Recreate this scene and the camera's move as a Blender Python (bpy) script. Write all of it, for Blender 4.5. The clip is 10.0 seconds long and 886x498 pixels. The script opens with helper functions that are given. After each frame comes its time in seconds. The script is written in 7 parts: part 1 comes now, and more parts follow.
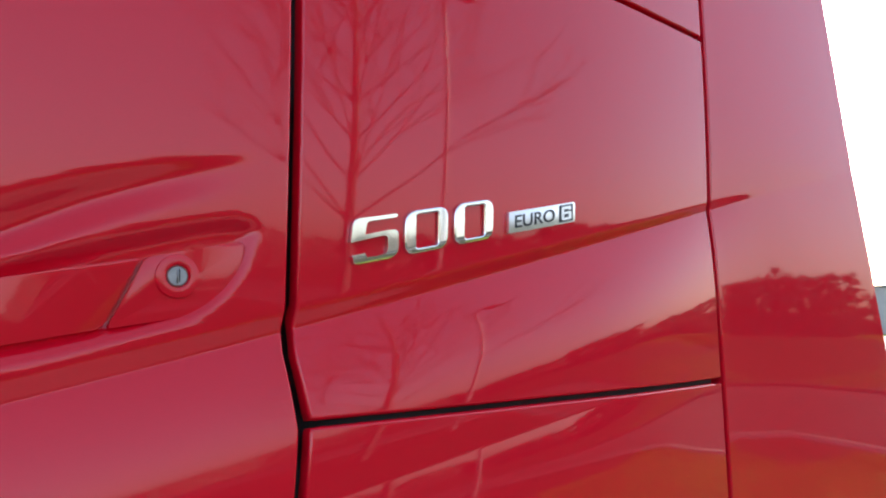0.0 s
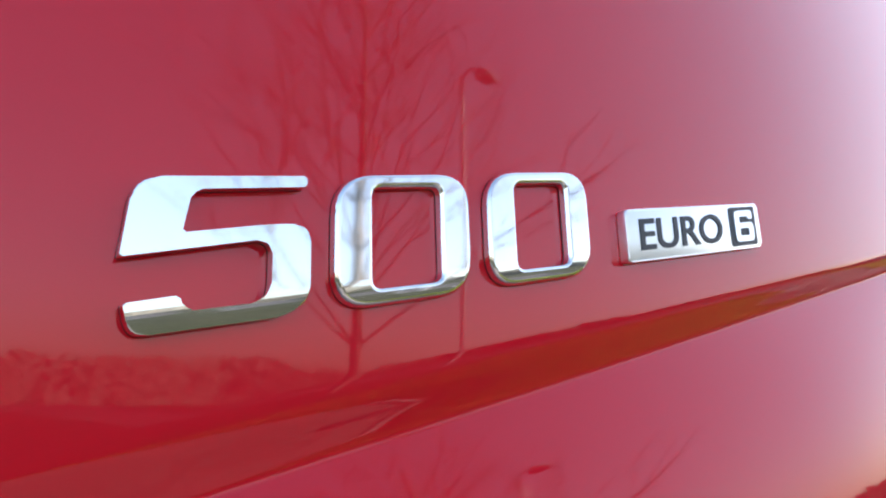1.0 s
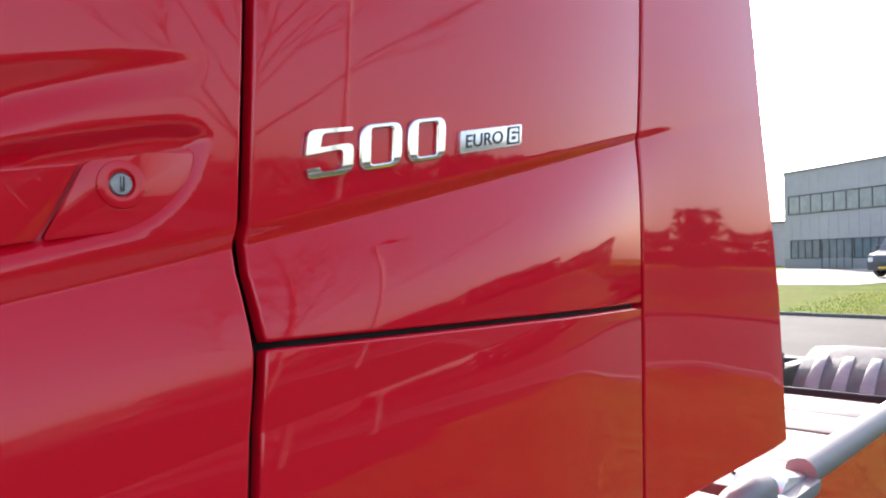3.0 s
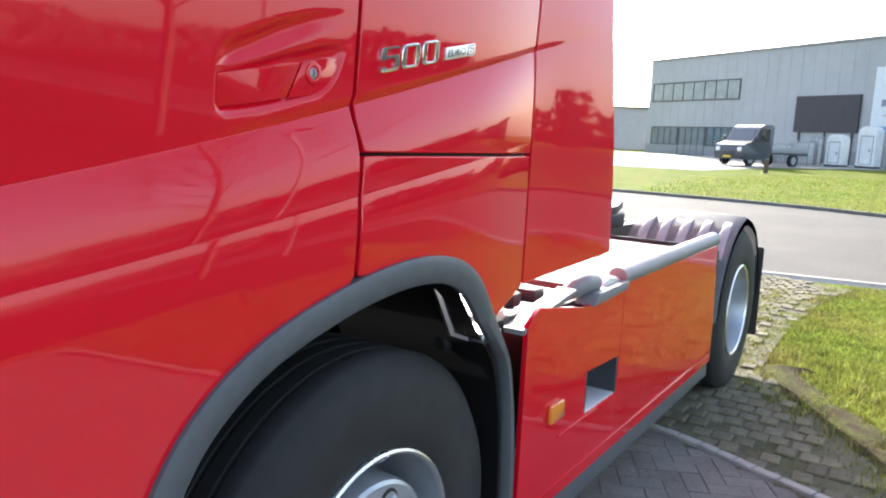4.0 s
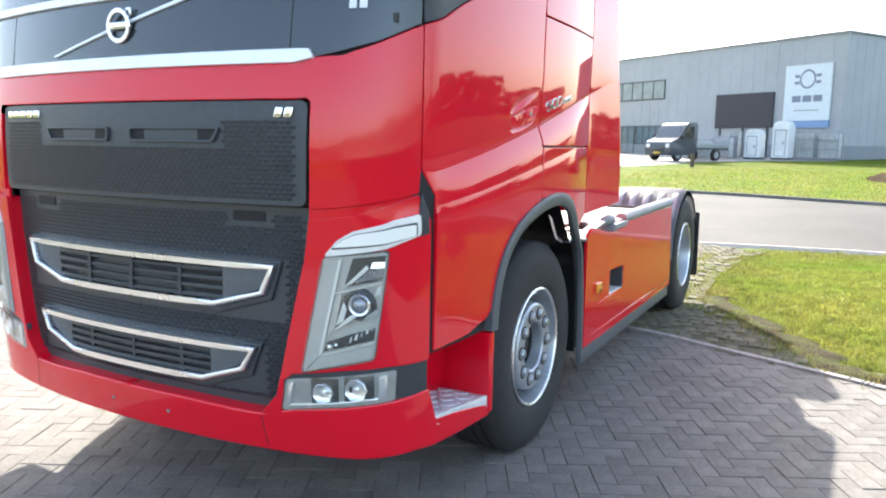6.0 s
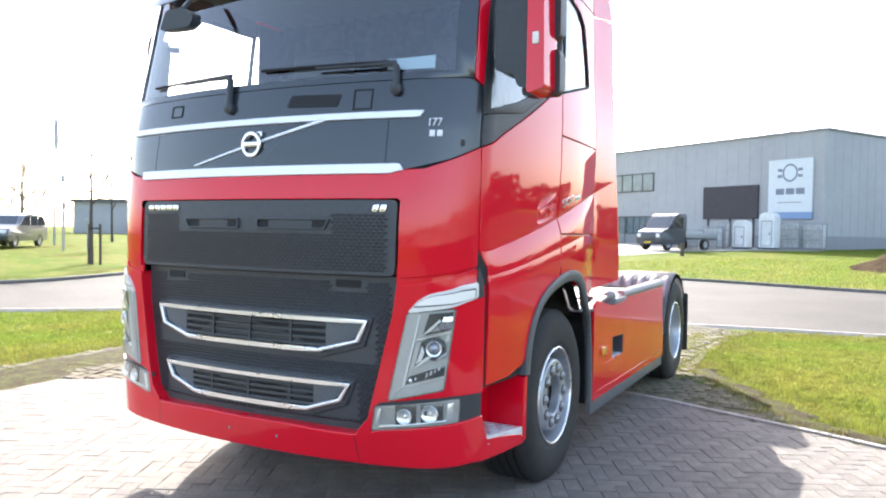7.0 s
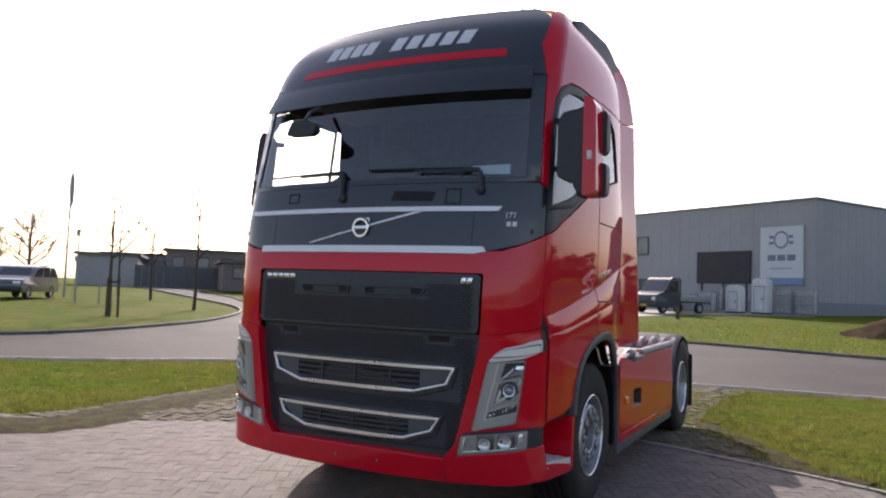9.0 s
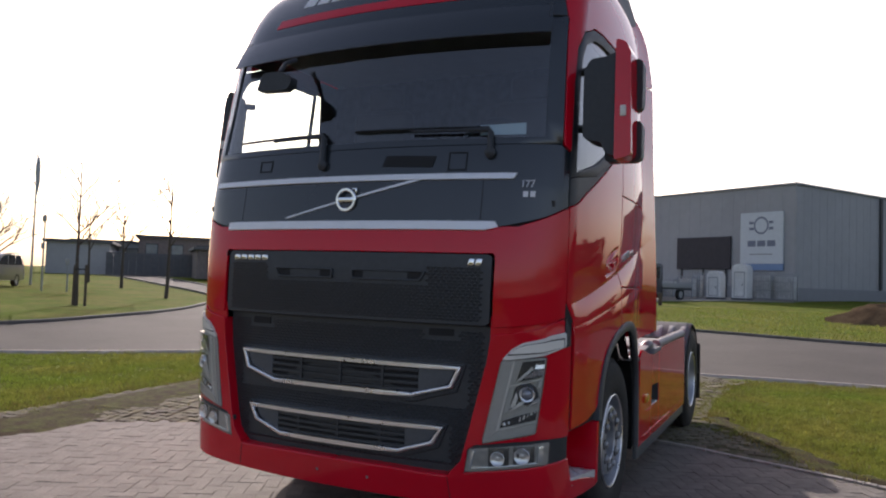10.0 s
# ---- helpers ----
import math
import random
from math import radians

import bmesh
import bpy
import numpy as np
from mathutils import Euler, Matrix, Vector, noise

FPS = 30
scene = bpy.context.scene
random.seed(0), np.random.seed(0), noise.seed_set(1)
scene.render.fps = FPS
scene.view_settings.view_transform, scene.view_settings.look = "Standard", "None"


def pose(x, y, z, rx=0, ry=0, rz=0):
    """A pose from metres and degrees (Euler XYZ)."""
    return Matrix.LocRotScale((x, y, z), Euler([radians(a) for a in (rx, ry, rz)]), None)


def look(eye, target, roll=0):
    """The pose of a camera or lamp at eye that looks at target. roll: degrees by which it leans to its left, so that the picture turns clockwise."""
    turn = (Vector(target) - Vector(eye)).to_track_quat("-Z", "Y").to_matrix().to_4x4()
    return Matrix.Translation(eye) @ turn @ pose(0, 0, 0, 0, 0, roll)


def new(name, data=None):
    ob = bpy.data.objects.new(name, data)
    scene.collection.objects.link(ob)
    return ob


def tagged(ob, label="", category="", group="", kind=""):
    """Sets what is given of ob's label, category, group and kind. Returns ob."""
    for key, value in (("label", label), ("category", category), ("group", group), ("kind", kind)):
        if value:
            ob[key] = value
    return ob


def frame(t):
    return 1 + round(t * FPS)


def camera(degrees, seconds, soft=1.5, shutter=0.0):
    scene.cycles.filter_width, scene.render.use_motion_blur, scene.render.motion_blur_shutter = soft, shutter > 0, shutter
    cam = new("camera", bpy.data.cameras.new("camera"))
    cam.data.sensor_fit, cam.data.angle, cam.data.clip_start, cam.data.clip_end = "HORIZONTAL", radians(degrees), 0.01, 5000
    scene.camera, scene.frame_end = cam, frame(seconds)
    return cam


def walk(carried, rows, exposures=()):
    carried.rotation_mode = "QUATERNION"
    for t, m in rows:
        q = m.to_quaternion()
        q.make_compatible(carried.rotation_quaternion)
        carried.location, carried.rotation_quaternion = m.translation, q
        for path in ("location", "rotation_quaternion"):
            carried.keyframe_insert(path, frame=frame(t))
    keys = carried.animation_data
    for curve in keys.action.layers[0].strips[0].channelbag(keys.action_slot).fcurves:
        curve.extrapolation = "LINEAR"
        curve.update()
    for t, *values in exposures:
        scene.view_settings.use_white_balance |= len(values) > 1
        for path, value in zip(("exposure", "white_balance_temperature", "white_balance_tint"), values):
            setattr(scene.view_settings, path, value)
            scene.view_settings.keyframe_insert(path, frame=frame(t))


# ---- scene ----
cam = camera(62.3, 10.0, soft=2.1)
PATH = [
    (0, (1.916, 0.846, 1.585), (0.345, 2.06, 1.827), -1.4),
    (0.5, (1.66, 1.021, 1.594), (0.176, 2.28, 2.053), -1.7),
    (1, (1.471, 1.191, 1.619), (-0.061, 2.327, 2.222), -3.9),
    (1.5, (1.429, 1.25, 1.635), (-0.158, 2.289, 2.271), -4.2),
    (2, (1.48, 1.171, 1.623), (-0.097, 2.23, 2.248), -3.6),
    (2.5, (1.62, 1.014, 1.606), (0.11, 2.248, 2.052), -2.3),
    (3, (1.845, 0.808, 1.579), (0.467, 2.258, 1.62), -0.6),
    (3.2, (1.944, 0.687, 1.55), (0.643, 2.202, 1.429), -0.0),
    (4.3, (2.231, -0.195, 1.545), (1.259, 1.524, 1.23), 3.8),
    (4.5, (2.263, -0.4, 1.531), (1.372, 1.373, 1.284), 5.0),
    (5, (2.37, -0.951, 1.504), (1.359, 0.757, 1.254), 3.2),
    (5.5, (2.428, -1.482, 1.497), (1.559, 0.303, 1.255), 3.9),
    (5.7, (2.448, -1.698, 1.515), (1.53, 0.054, 1.216), 2.2),
    (6.8, (2.659, -2.809, 1.502), (1.715, -1.052, 1.351), -0.2),
    (7, (2.701, -2.976, 1.501), (1.756, -1.214, 1.457), 1.0),
    (7.5, (2.801, -3.373, 1.526), (1.865, -1.607, 1.579), 1.8),
    (8, (2.797, -3.776, 1.532), (1.85, -2.014, 1.559), 1.1),
    (8.5, (2.845, -4.06, 1.533), (1.918, -2.289, 1.59), 2.2),
    (9, (2.756, -4.117, 1.542), (1.825, -2.351, 1.657), 2.1),
    (9.5, (2.515, -3.902, 1.54), (1.655, -2.097, 1.582), 1.8),
    (10, (2.28, -3.492, 1.521), (1.403, -1.696, 1.603), 1.9),
]
EXPOSURES = [(0, 2.04, 6150, 15), (3.0, 2.04, 6150, 15), (4.5, 2.6, 6200, 8), (5.5, 2.64, 6200, 8), (7.2, 2.6, 6250, 13), (7.5, 2.35, 6250, 15), (8, 1.7, 6280, 17), (8.5, 1.26, 6400, 19), (9, 0.92, 6450, 21), (10, 0.58, 6450, 21)]
walk(cam, [(t, look(eye, target, roll)) for t, eye, target, roll in PATH], exposures=EXPOSURES)


# ---- sky and sun ----
SUN_AZ, SUN_EL = -33.0, 24.0
world = bpy.data.worlds.new("world")
scene.world = world
world.use_nodes = True
wn = world.node_tree.nodes
wn.clear()
sky = wn.new("ShaderNodeTexSky")
sky.sky_type = 'NISHITA'
sky.sun_disc = False
sky.sun_elevation = radians(SUN_EL)
sky.sun_rotation = radians(SUN_AZ)
sky.air_density, sky.dust_density, sky.ozone_density = 1.0, 2.6, 1.0
bg = wn.new("ShaderNodeBackground")
bg.inputs["Strength"].default_value = 0.114
wo = wn.new("ShaderNodeOutputWorld")
haze = wn.new("ShaderNodeHueSaturation")
haze.inputs["Saturation"].default_value = 0.85
world.node_tree.links.new(sky.outputs[0], haze.inputs["Color"])
world.node_tree.links.new(haze.outputs[0], bg.inputs["Color"])
world.node_tree.links.new(bg.outputs[0], wo.inputs["Surface"])
sun_data = bpy.data.lights.new("sun", 'SUN')
sun_data.energy, sun_data.angle, sun_data.color = 3.5, radians(0.55), (1.0, 0.93, 0.82)
sun = new("sun", sun_data)
a, e = radians(SUN_AZ), radians(SUN_EL)
SUN_DIR = Vector((math.sin(a) * math.cos(e), math.cos(a) * math.cos(e), math.sin(e)))
sun.matrix_world = look(SUN_DIR * 60, (0, 0, 0))


# ---- materials ----
def mat(name, color, rough=0.5, metal=0.0, coat=0.0, coat_rough=0.03, vary=0.0, scale=8.0, bump=0.0, bump_scale=60.0,
        spec=0.5, second=None, mix_scale=2.0, stain=0.0, island=0.0, rand=0.0, rough_vary=0.0):
    """A principled surface: colour with variation at two scales, uneven gloss and fine relief."""
    m = bpy.data.materials.new(name)
    m.use_nodes = True
    nt = m.node_tree
    N, L = nt.nodes, nt.links
    p = N["Principled BSDF"]
    p.inputs["Base Color"].default_value = (*color, 1)
    p.inputs["Roughness"].default_value = rough
    p.inputs["Metallic"].default_value = metal
    p.inputs["Coat Weight"].default_value = coat
    p.inputs["Coat Roughness"].default_value = coat_rough
    p.inputs["Specular IOR Level"].default_value = spec
    tc = N.new("ShaderNodeTexCoord")
    col = None

    def noise_tex(sc, det=6.0):
        n = N.new("ShaderNodeTexNoise")
        n.inputs["Scale"].default_value = sc
        n.inputs["Detail"].default_value = det
        L.new(tc.outputs["Object"], n.inputs["Vector"])
        return n

    if second or vary or stain or island or rand:
        mx = N.new("ShaderNodeMix")
        mx.data_type = 'RGBA'
        mx.inputs[6].default_value = (*color, 1)
        mx.inputs[7].default_value = (*(second or color), 1)
        r = N.new("ShaderNodeMapRange")
        r.inputs[1].default_value, r.inputs[2].default_value = 0.38, 0.62
        L.new(noise_tex(mix_scale).outputs[0], r.inputs[0])
        L.new(r.outputs[0], mx.inputs[0])
        col = mx.outputs[2]
        hs = N.new("ShaderNodeHueSaturation")
        L.new(col, hs.inputs["Color"])
        val = None
        for amount, src in ((vary, noise_tex(scale).outputs[0]), (stain, noise_tex(scale * 0.13).outputs[0])):
            if amount:
                q = N.new("ShaderNodeMapRange")
                q.inputs[1].default_value, q.inputs[2].default_value = 0.25, 0.75
                q.inputs[3].default_value, q.inputs[4].default_value = 1 - amount, 1 + amount
                L.new(src, q.inputs[0])
                if val is None:
                    val = q.outputs[0]
                else:
                    mu = N.new("ShaderNodeMath")
                    mu.operation = 'MULTIPLY'
                    L.new(val, mu.inputs[0]), L.new(q.outputs[0], mu.inputs[1])
                    val = mu.outputs[0]
        for amount, node, out in ((island, "ShaderNodeNewGeometry", "Random Per Island"), (rand, "ShaderNodeObjectInfo", "Random")):
            if amount:
                q = N.new("ShaderNodeMapRange")
                q.inputs[3].default_value, q.inputs[4].default_value = 1 - amount, 1 + amount
                L.new(N.new(node).outputs[out], q.inputs[0])
                if val is None:
                    val = q.outputs[0]
                else:
                    mu = N.new("ShaderNodeMath")
                    mu.operation = 'MULTIPLY'
                    L.new(val, mu.inputs[0]), L.new(q.outputs[0], mu.inputs[1])
                    val = mu.outputs[0]
        if val is not None:
            L.new(val, hs.inputs["Value"])
        L.new(hs.outputs[0], p.inputs["Base Color"])
    if rough_vary:
        q = N.new("ShaderNodeMapRange")
        q.inputs[1].default_value, q.inputs[2].default_value = 0.3, 0.7
        q.inputs[3].default_value, q.inputs[4].default_value = rough - rough_vary, rough + rough_vary
        L.new(noise_tex(scale * 0.6).outputs[0], q.inputs[0])
        L.new(q.outputs[0], p.inputs["Roughness"])
    if bump:
        b = N.new("ShaderNodeBump")
        b.inputs["Strength"].default_value = 1.0
        b.inputs["Distance"].default_value = bump
        L.new(noise_tex(bump_scale, 4).outputs[0], b.inputs["Height"])
        L.new(b.outputs[0], p.inputs["Normal"])
    return m


def glass_mat(name, tint, rough=0.0, least=0.045):
    m = bpy.data.materials.new(name)
    m.use_nodes = True
    nt = m.node_tree
    N, L = nt.nodes, nt.links
    N.clear()
    out = N.new("ShaderNodeOutputMaterial")
    gl = N.new("ShaderNodeBsdfGlossy")
    gl.inputs["Roughness"].default_value = rough
    tr = N.new("ShaderNodeBsdfTransparent")
    tr.inputs["Color"].default_value = (*tint, 1)
    lw = N.new("ShaderNodeLayerWeight")
    po = N.new("ShaderNodeMath")
    po.operation = 'POWER'
    po.inputs[1].default_value = 3.0
    L.new(lw.outputs["Facing"], po.inputs[0])
    fr = N.new("ShaderNodeMapRange")
    fr.inputs[3].default_value, fr.inputs[4].default_value = least, 0.95
    L.new(po.outputs[0], fr.inputs[0])
    mx = N.new("ShaderNodeMixShader")
    L.new(fr.outputs[0], mx.inputs[0])
    L.new(tr.outputs[0], mx.inputs[1])
    L.new(gl.outputs[0], mx.inputs[2])
    L.new(mx.outputs[0], out.inputs["Surface"])
    return m


def leafy(name, color, second, scale, island):
    """Thin grass: part of the light passes through the blade."""
    m = mat(name, color, 0.6, second=second, mix_scale=scale, vary=0.3, scale=5, island=island, spec=0.25)
    N, L = m.node_tree.nodes, m.node_tree.links
    p = N["Principled BSDF"]
    tr = N.new("ShaderNodeBsdfTranslucent")
    src = p.inputs["Base Color"].links[0].from_socket
    L.new(src, tr.inputs["Color"])
    mx = N.new("ShaderNodeMixShader")
    mx.inputs[0].default_value = 0.28
    L.new(p.outputs[0], mx.inputs[1]), L.new(tr.outputs[0], mx.inputs[2])
    L.new(mx.outputs[0], N["Material Output"].inputs["Surface"])
    return m


RED = mat("red_paint", (0.66, 0.0032, 0.018), 0.5, 0, 1.0, 0.035, vary=0.03, scale=3, spec=0.0)
RED.node_tree.nodes["Principled BSDF"].inputs["Coat IOR"].default_value = 1.53
CHROME = mat("chrome", (0.86, 0.87, 0.88), 0.05, 1.0, vary=0.03, scale=20)
SATIN = mat("satin_metal", (0.88, 0.88, 0.89), 0.30, 1.0, vary=0.03, scale=14, rough_vary=0.05)
BRIGHT = mat("bright_trim", (0.78, 0.79, 0.80), 0.34, 0.35, vary=0.03, scale=14, rough_vary=0.05)
RAIL = mat("dull_rail_metal", (0.20, 0.20, 0.205), 0.5, 0.2, vary=0.08, scale=14)
FENDER = mat("fender_plastic", (0.235, 0.237, 0.242), 0.55, vary=0.15, scale=20, bump=0.0004, bump_scale=500)
STEP = mat("step_aluminium", (0.64, 0.645, 0.65), 0.42, 0.35, vary=0.15, scale=30, bump=0.0004, bump_scale=300)
DECK = mat("deck_metal", (0.12, 0.12, 0.122), 0.6, 0.1, spec=0.3, vary=0.2, scale=12, stain=0.2, bump=0.0006, bump_scale=120)
# Lighter copy of the fender plastic, with the ribs' highlights in its colour.
LIT_RIB = mat("lit_fender_rib", (0.27, 0.272, 0.278), 0.5, vary=0.15, scale=20)
GREY_PLASTIC = mat("grey_plastic", (0.085, 0.092, 0.098), 0.48, vary=0.12, scale=40, bump=0.0004, bump_scale=700)
DARK_PLASTIC = mat("dark_plastic", (0.030, 0.034, 0.038), 0.5, vary=0.15, scale=40, bump=0.0004, bump_scale=600)
GRILLE_PLASTIC = mat("grille_plastic", (0.040, 0.045, 0.050), 0.42, vary=0.15, scale=30, bump=0.0003, bump_scale=500)
GLOSS_BLACK = mat("gloss_black_panel", (0.022, 0.028, 0.032), 0.22, coat=0.6, coat_rough=0.06, vary=0.05, scale=5)
# Near-black; in openings and gaps it stands for the shade inside.
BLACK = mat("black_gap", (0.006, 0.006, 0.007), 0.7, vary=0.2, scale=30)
RUBBER = mat("tyre_rubber", (0.022, 0.021, 0.020), 0.78, vary=0.22, scale=18, bump=0.0006, bump_scale=260, stain=0.3)
CHASSIS = mat("chassis_paint", (0.035, 0.035, 0.037), 0.55, vary=0.3, scale=12, bump=0.001, bump_scale=90)
RIM = mat("wheel_steel", (0.43, 0.445, 0.47), 0.36, 0.6, vary=0.1, scale=16, bump=0.0004, bump_scale=200, rough_vary=0.08)
NUT = mat("wheel_nut_steel", (0.40, 0.41, 0.42), 0.34, 0.8, vary=0.15, scale=90)
# Dark metal for the hub bore and the rings round the nuts.
DARK_METAL = mat("hub_bore", (0.035, 0.03, 0.028), 0.6, 0.4, vary=0.4, scale=60)
REFLECTOR = mat("lamp_reflector", (0.90, 0.89, 0.86), 0.14, 0.7, vary=0.08, scale=60)
LAMP_HOUSING = mat("lamp_housing", (0.66, 0.66, 0.65), 0.28, 0.25, vary=0.12, scale=50)
# White; on headlamp edges and reflectors it stands for bright reflections.
LAMP_WHITE = mat("lamp_bright_white", (0.74, 0.71, 0.64), 0.25, coat=0.2, vary=0.06, scale=30)
LAMP_FACET = mat("faceted_reflector", (0.46, 0.445, 0.41), 0.22, 0.4, vary=0.1, scale=30, bump=0.006, bump_scale=26)
LAMP_BAND = mat("lamp_band", (0.47, 0.45, 0.40), 0.28, coat=0.5, vary=0.08, scale=40)
AMBER = mat("amber_lens", (0.75, 0.22, 0.02), 0.2, coat=1.0)
INK = mat("dark_ink", (0.03, 0.03, 0.035), 0.5)
WHITE_PAINT = mat("white_lettering", (0.75, 0.75, 0.76), 0.5)
SCREEN_GLASS = glass_mat("windscreen_glass", (0.72, 0.79, 0.80), least=0.14)
SIDE_GLASS = glass_mat("side_glass", (0.86, 0.90, 0.89), least=0.18)
CLEAR = glass_mat("clear_lens", (0.93, 0.95, 0.95))
MIRROR = mat("mirror_glass", (0.85, 0.86, 0.87), 0.01, 1.0)
CABIN = mat("cabin_trim", (0.055, 0.052, 0.050), 0.75, vary=0.2, scale=15, bump=0.0006, bump_scale=300)
CABIN_LIGHT = mat("cabin_headlining", (0.22, 0.21, 0.20), 0.85, vary=0.1, scale=15)
FABRIC = mat("curtain_cloth", (0.10, 0.095, 0.10), 0.95, vary=0.2, scale=20, bump=0.002, bump_scale=40)
PAPER = mat("paper", (0.62, 0.72, 0.76), 0.6)


# ---- building helpers ----
def mesh_of(name, bm, material, parent=None, label="", angle=35.0, smooth=True, flat=None):
    bmesh.ops.recalc_face_normals(bm, faces=bm.faces[:])
    me = bpy.data.meshes.new(name)
    bm.to_mesh(me)
    bm.free()
    me.materials.append(material)
    if smooth:
        me.polygons.foreach_set("use_smooth", [True] * len(me.polygons))
        me.set_sharp_from_angle(angle=radians(angle))
    if flat is not None:
        me.polygons.foreach_set("use_smooth", [abs(p.normal.dot(flat)) < 0.975 for p in me.polygons])
    ob = new(name, me)
    if parent:
        ob.parent = parent
    if label:
        tagged(ob, label)
    return ob


def part(name, bm, material, parent, label="", angle=35.0, smooth=True, flat=None):
    return mesh_of(name, bm, material, parent, label, angle, smooth, flat)


def thing(name, label, category, group="", at=None, kind=""):
    ob = new(name)
    if at is not None:
        ob.matrix_world = at
    return tagged(ob, label, category, group, kind)


def bevelled(bm, geom_edges, w, seg=2):
    if w > 0:
        bmesh.ops.bevel(bm, geom=geom_edges, offset=w, segments=seg, affect='EDGES', profile=0.5, clamp_overlap=True)


def box(bm, c, s, w=0.0, seg=2, m=None):
    """A box of size s round c with rounded edges, turned by m about its centre."""
    b = bmesh.new()
    bmesh.ops.create_cube(b, size=1.0)
    for v in b.verts:
        v.co = Vector((v.co.x * s[0], v.co.y * s[1], v.co.z * s[2]))
    bevelled(b, b.edges[:], w, seg)
    add(bm, b, Matrix.Translation(c) @ (m.to_4x4() if m else Matrix()))
    return bm


def add(bm, other, m=None):
    """Copies the faces of other into bm, placed by m."""
    m = m or Matrix()
    vs = [bm.verts.new(m @ v.co) for v in other.verts]
    other.verts.index_update()
    for f in other.faces:
        try:
            bm.faces.new([vs[v.index] for v in f.verts])
        except ValueError:
            pass
    other.free()


def sliced(b, cuts):
    for v in cuts:
        bmesh.ops.bisect_plane(b, geom=b.verts[:] + b.edges[:] + b.faces[:], plane_co=(0, v, 0), plane_no=(0, 1, 0))


def prism(bm, pts, to3, depth, w=0.0, seg=2, cuts=()):
    """A plate with the outline pts; to3(u, v, d) gives the place, d from 0 (back) to depth (front)."""
    b = bmesh.new()
    lo = [b.verts.new((u, v, 0)) for u, v in pts]
    hi = [b.verts.new((u, v, depth)) for u, v in pts]
    n = len(pts)
    b.faces.new(lo[::-1])
    top = b.faces.new(hi)
    for i in range(n):
        b.faces.new((lo[i], lo[(i + 1) % n], hi[(i + 1) % n], hi[i]))
    if w:
        bevelled(b, list(top.edges), w, seg)
    sliced(b, cuts)
    b.verts.index_update()
    for v in b.verts:
        v.co = Vector(to3(*v.co))
    add(bm, b)
    return bm


def ring_prism(bm, outer, inner, to3, depth, w=0.0, seg=2, cuts=()):
    """A frame between two outlines with as many corners."""
    b = bmesh.new()
    n = len(outer)
    rows = [[b.verts.new((u, v, d)) for u, v in pts] for pts, d in ((outer, 0), (outer, depth), (inner, depth), (inner, 0))]
    for k in range(4):
        r, q = rows[k], rows[(k + 1) % 4]
        for i in range(n):
            b.faces.new((r[i], r[(i + 1) % n], q[(i + 1) % n], q[i]))
    if w:
        hi = {v for v in rows[1] + rows[2]}
        eds = [e for e in b.edges if e.verts[0] in hi and e.verts[1] in hi and
               ((e.verts[0] in rows[1]) == (e.verts[1] in rows[1]))]
        bevelled(b, eds, w, seg)
    sliced(b, cuts)
    for v in b.verts:
        v.co = Vector(to3(*v.co))
    add(bm, b)
    return bm


def rounded(pts, r, seg=5):
    """The outline pts with its corners rounded by r (one number, or one for each corner)."""
    out = []
    n = len(pts)
    for i in range(n):
        p, a, b = Vector(pts[i]), Vector(pts[i - 1]), Vector(pts[(i + 1) % n])
        rr = r[i] if isinstance(r, (list, tuple)) else r
        da, db = (a - p), (b - p)
        k = min(rr, da.length * 0.49, db.length * 0.49)
        if k < 1e-5:
            out.append((p.x, p.y))
            continue
        s, t = p + da.normalized() * k, p + db.normalized() * k
        for j in range(seg + 1):
            f = j / seg
            q = s * (1 - f) ** 2 + p * 2 * f * (1 - f) + t * f ** 2
            out.append((q.x, q.y))
    return out


def tube(bm, pts, r, sides=8, caps=True):
    """A round bar along pts; r is one radius or one for each point."""
    pts = [Vector(p) for p in pts]
    rings = []
    up = Vector((0, 0, 1))
    for i, p in enumerate(pts):
        d = (pts[min(i + 1, len(pts) - 1)] - pts[max(i - 1, 0)]).normalized()
        ref = up if abs(d.dot(up)) < 0.95 else Vector((1, 0, 0))
        a = d.cross(ref).normalized()
        b = d.cross(a)
        rr = r[i] if isinstance(r, (list, tuple)) else r
        rings.append([bm.verts.new(p + (a * math.cos(2 * math.pi * k / sides) + b * math.sin(2 * math.pi * k / sides)) * rr) for k in range(sides)])
    for q, s in zip(rings, rings[1:]):
        for k in range(sides):
            bm.faces.new((q[k], q[(k + 1) % sides], s[(k + 1) % sides], s[k]))
    if caps:
        bm.faces.new(rings[0][::-1]), bm.faces.new(rings[-1])
    return bm


def lathe(bm, profile, seg=48, m=None, closed=False):
    """Turns the profile (radius, height) about the local z axis."""
    m = m or Matrix()
    rings = []
    for r, h in profile:
        rings.append([bm.verts.new(m @ Vector((r * math.cos(2 * math.pi * k / seg), r * math.sin(2 * math.pi * k / seg), h))) for k in range(seg)])
    pairs = list(zip(rings, rings[1:])) + ([(rings[-1], rings[0])] if closed else [])
    for q, s in pairs:
        for k in range(seg):
            bm.faces.new((q[k], q[(k + 1) % seg], s[(k + 1) % seg], s[k]))
    return bm


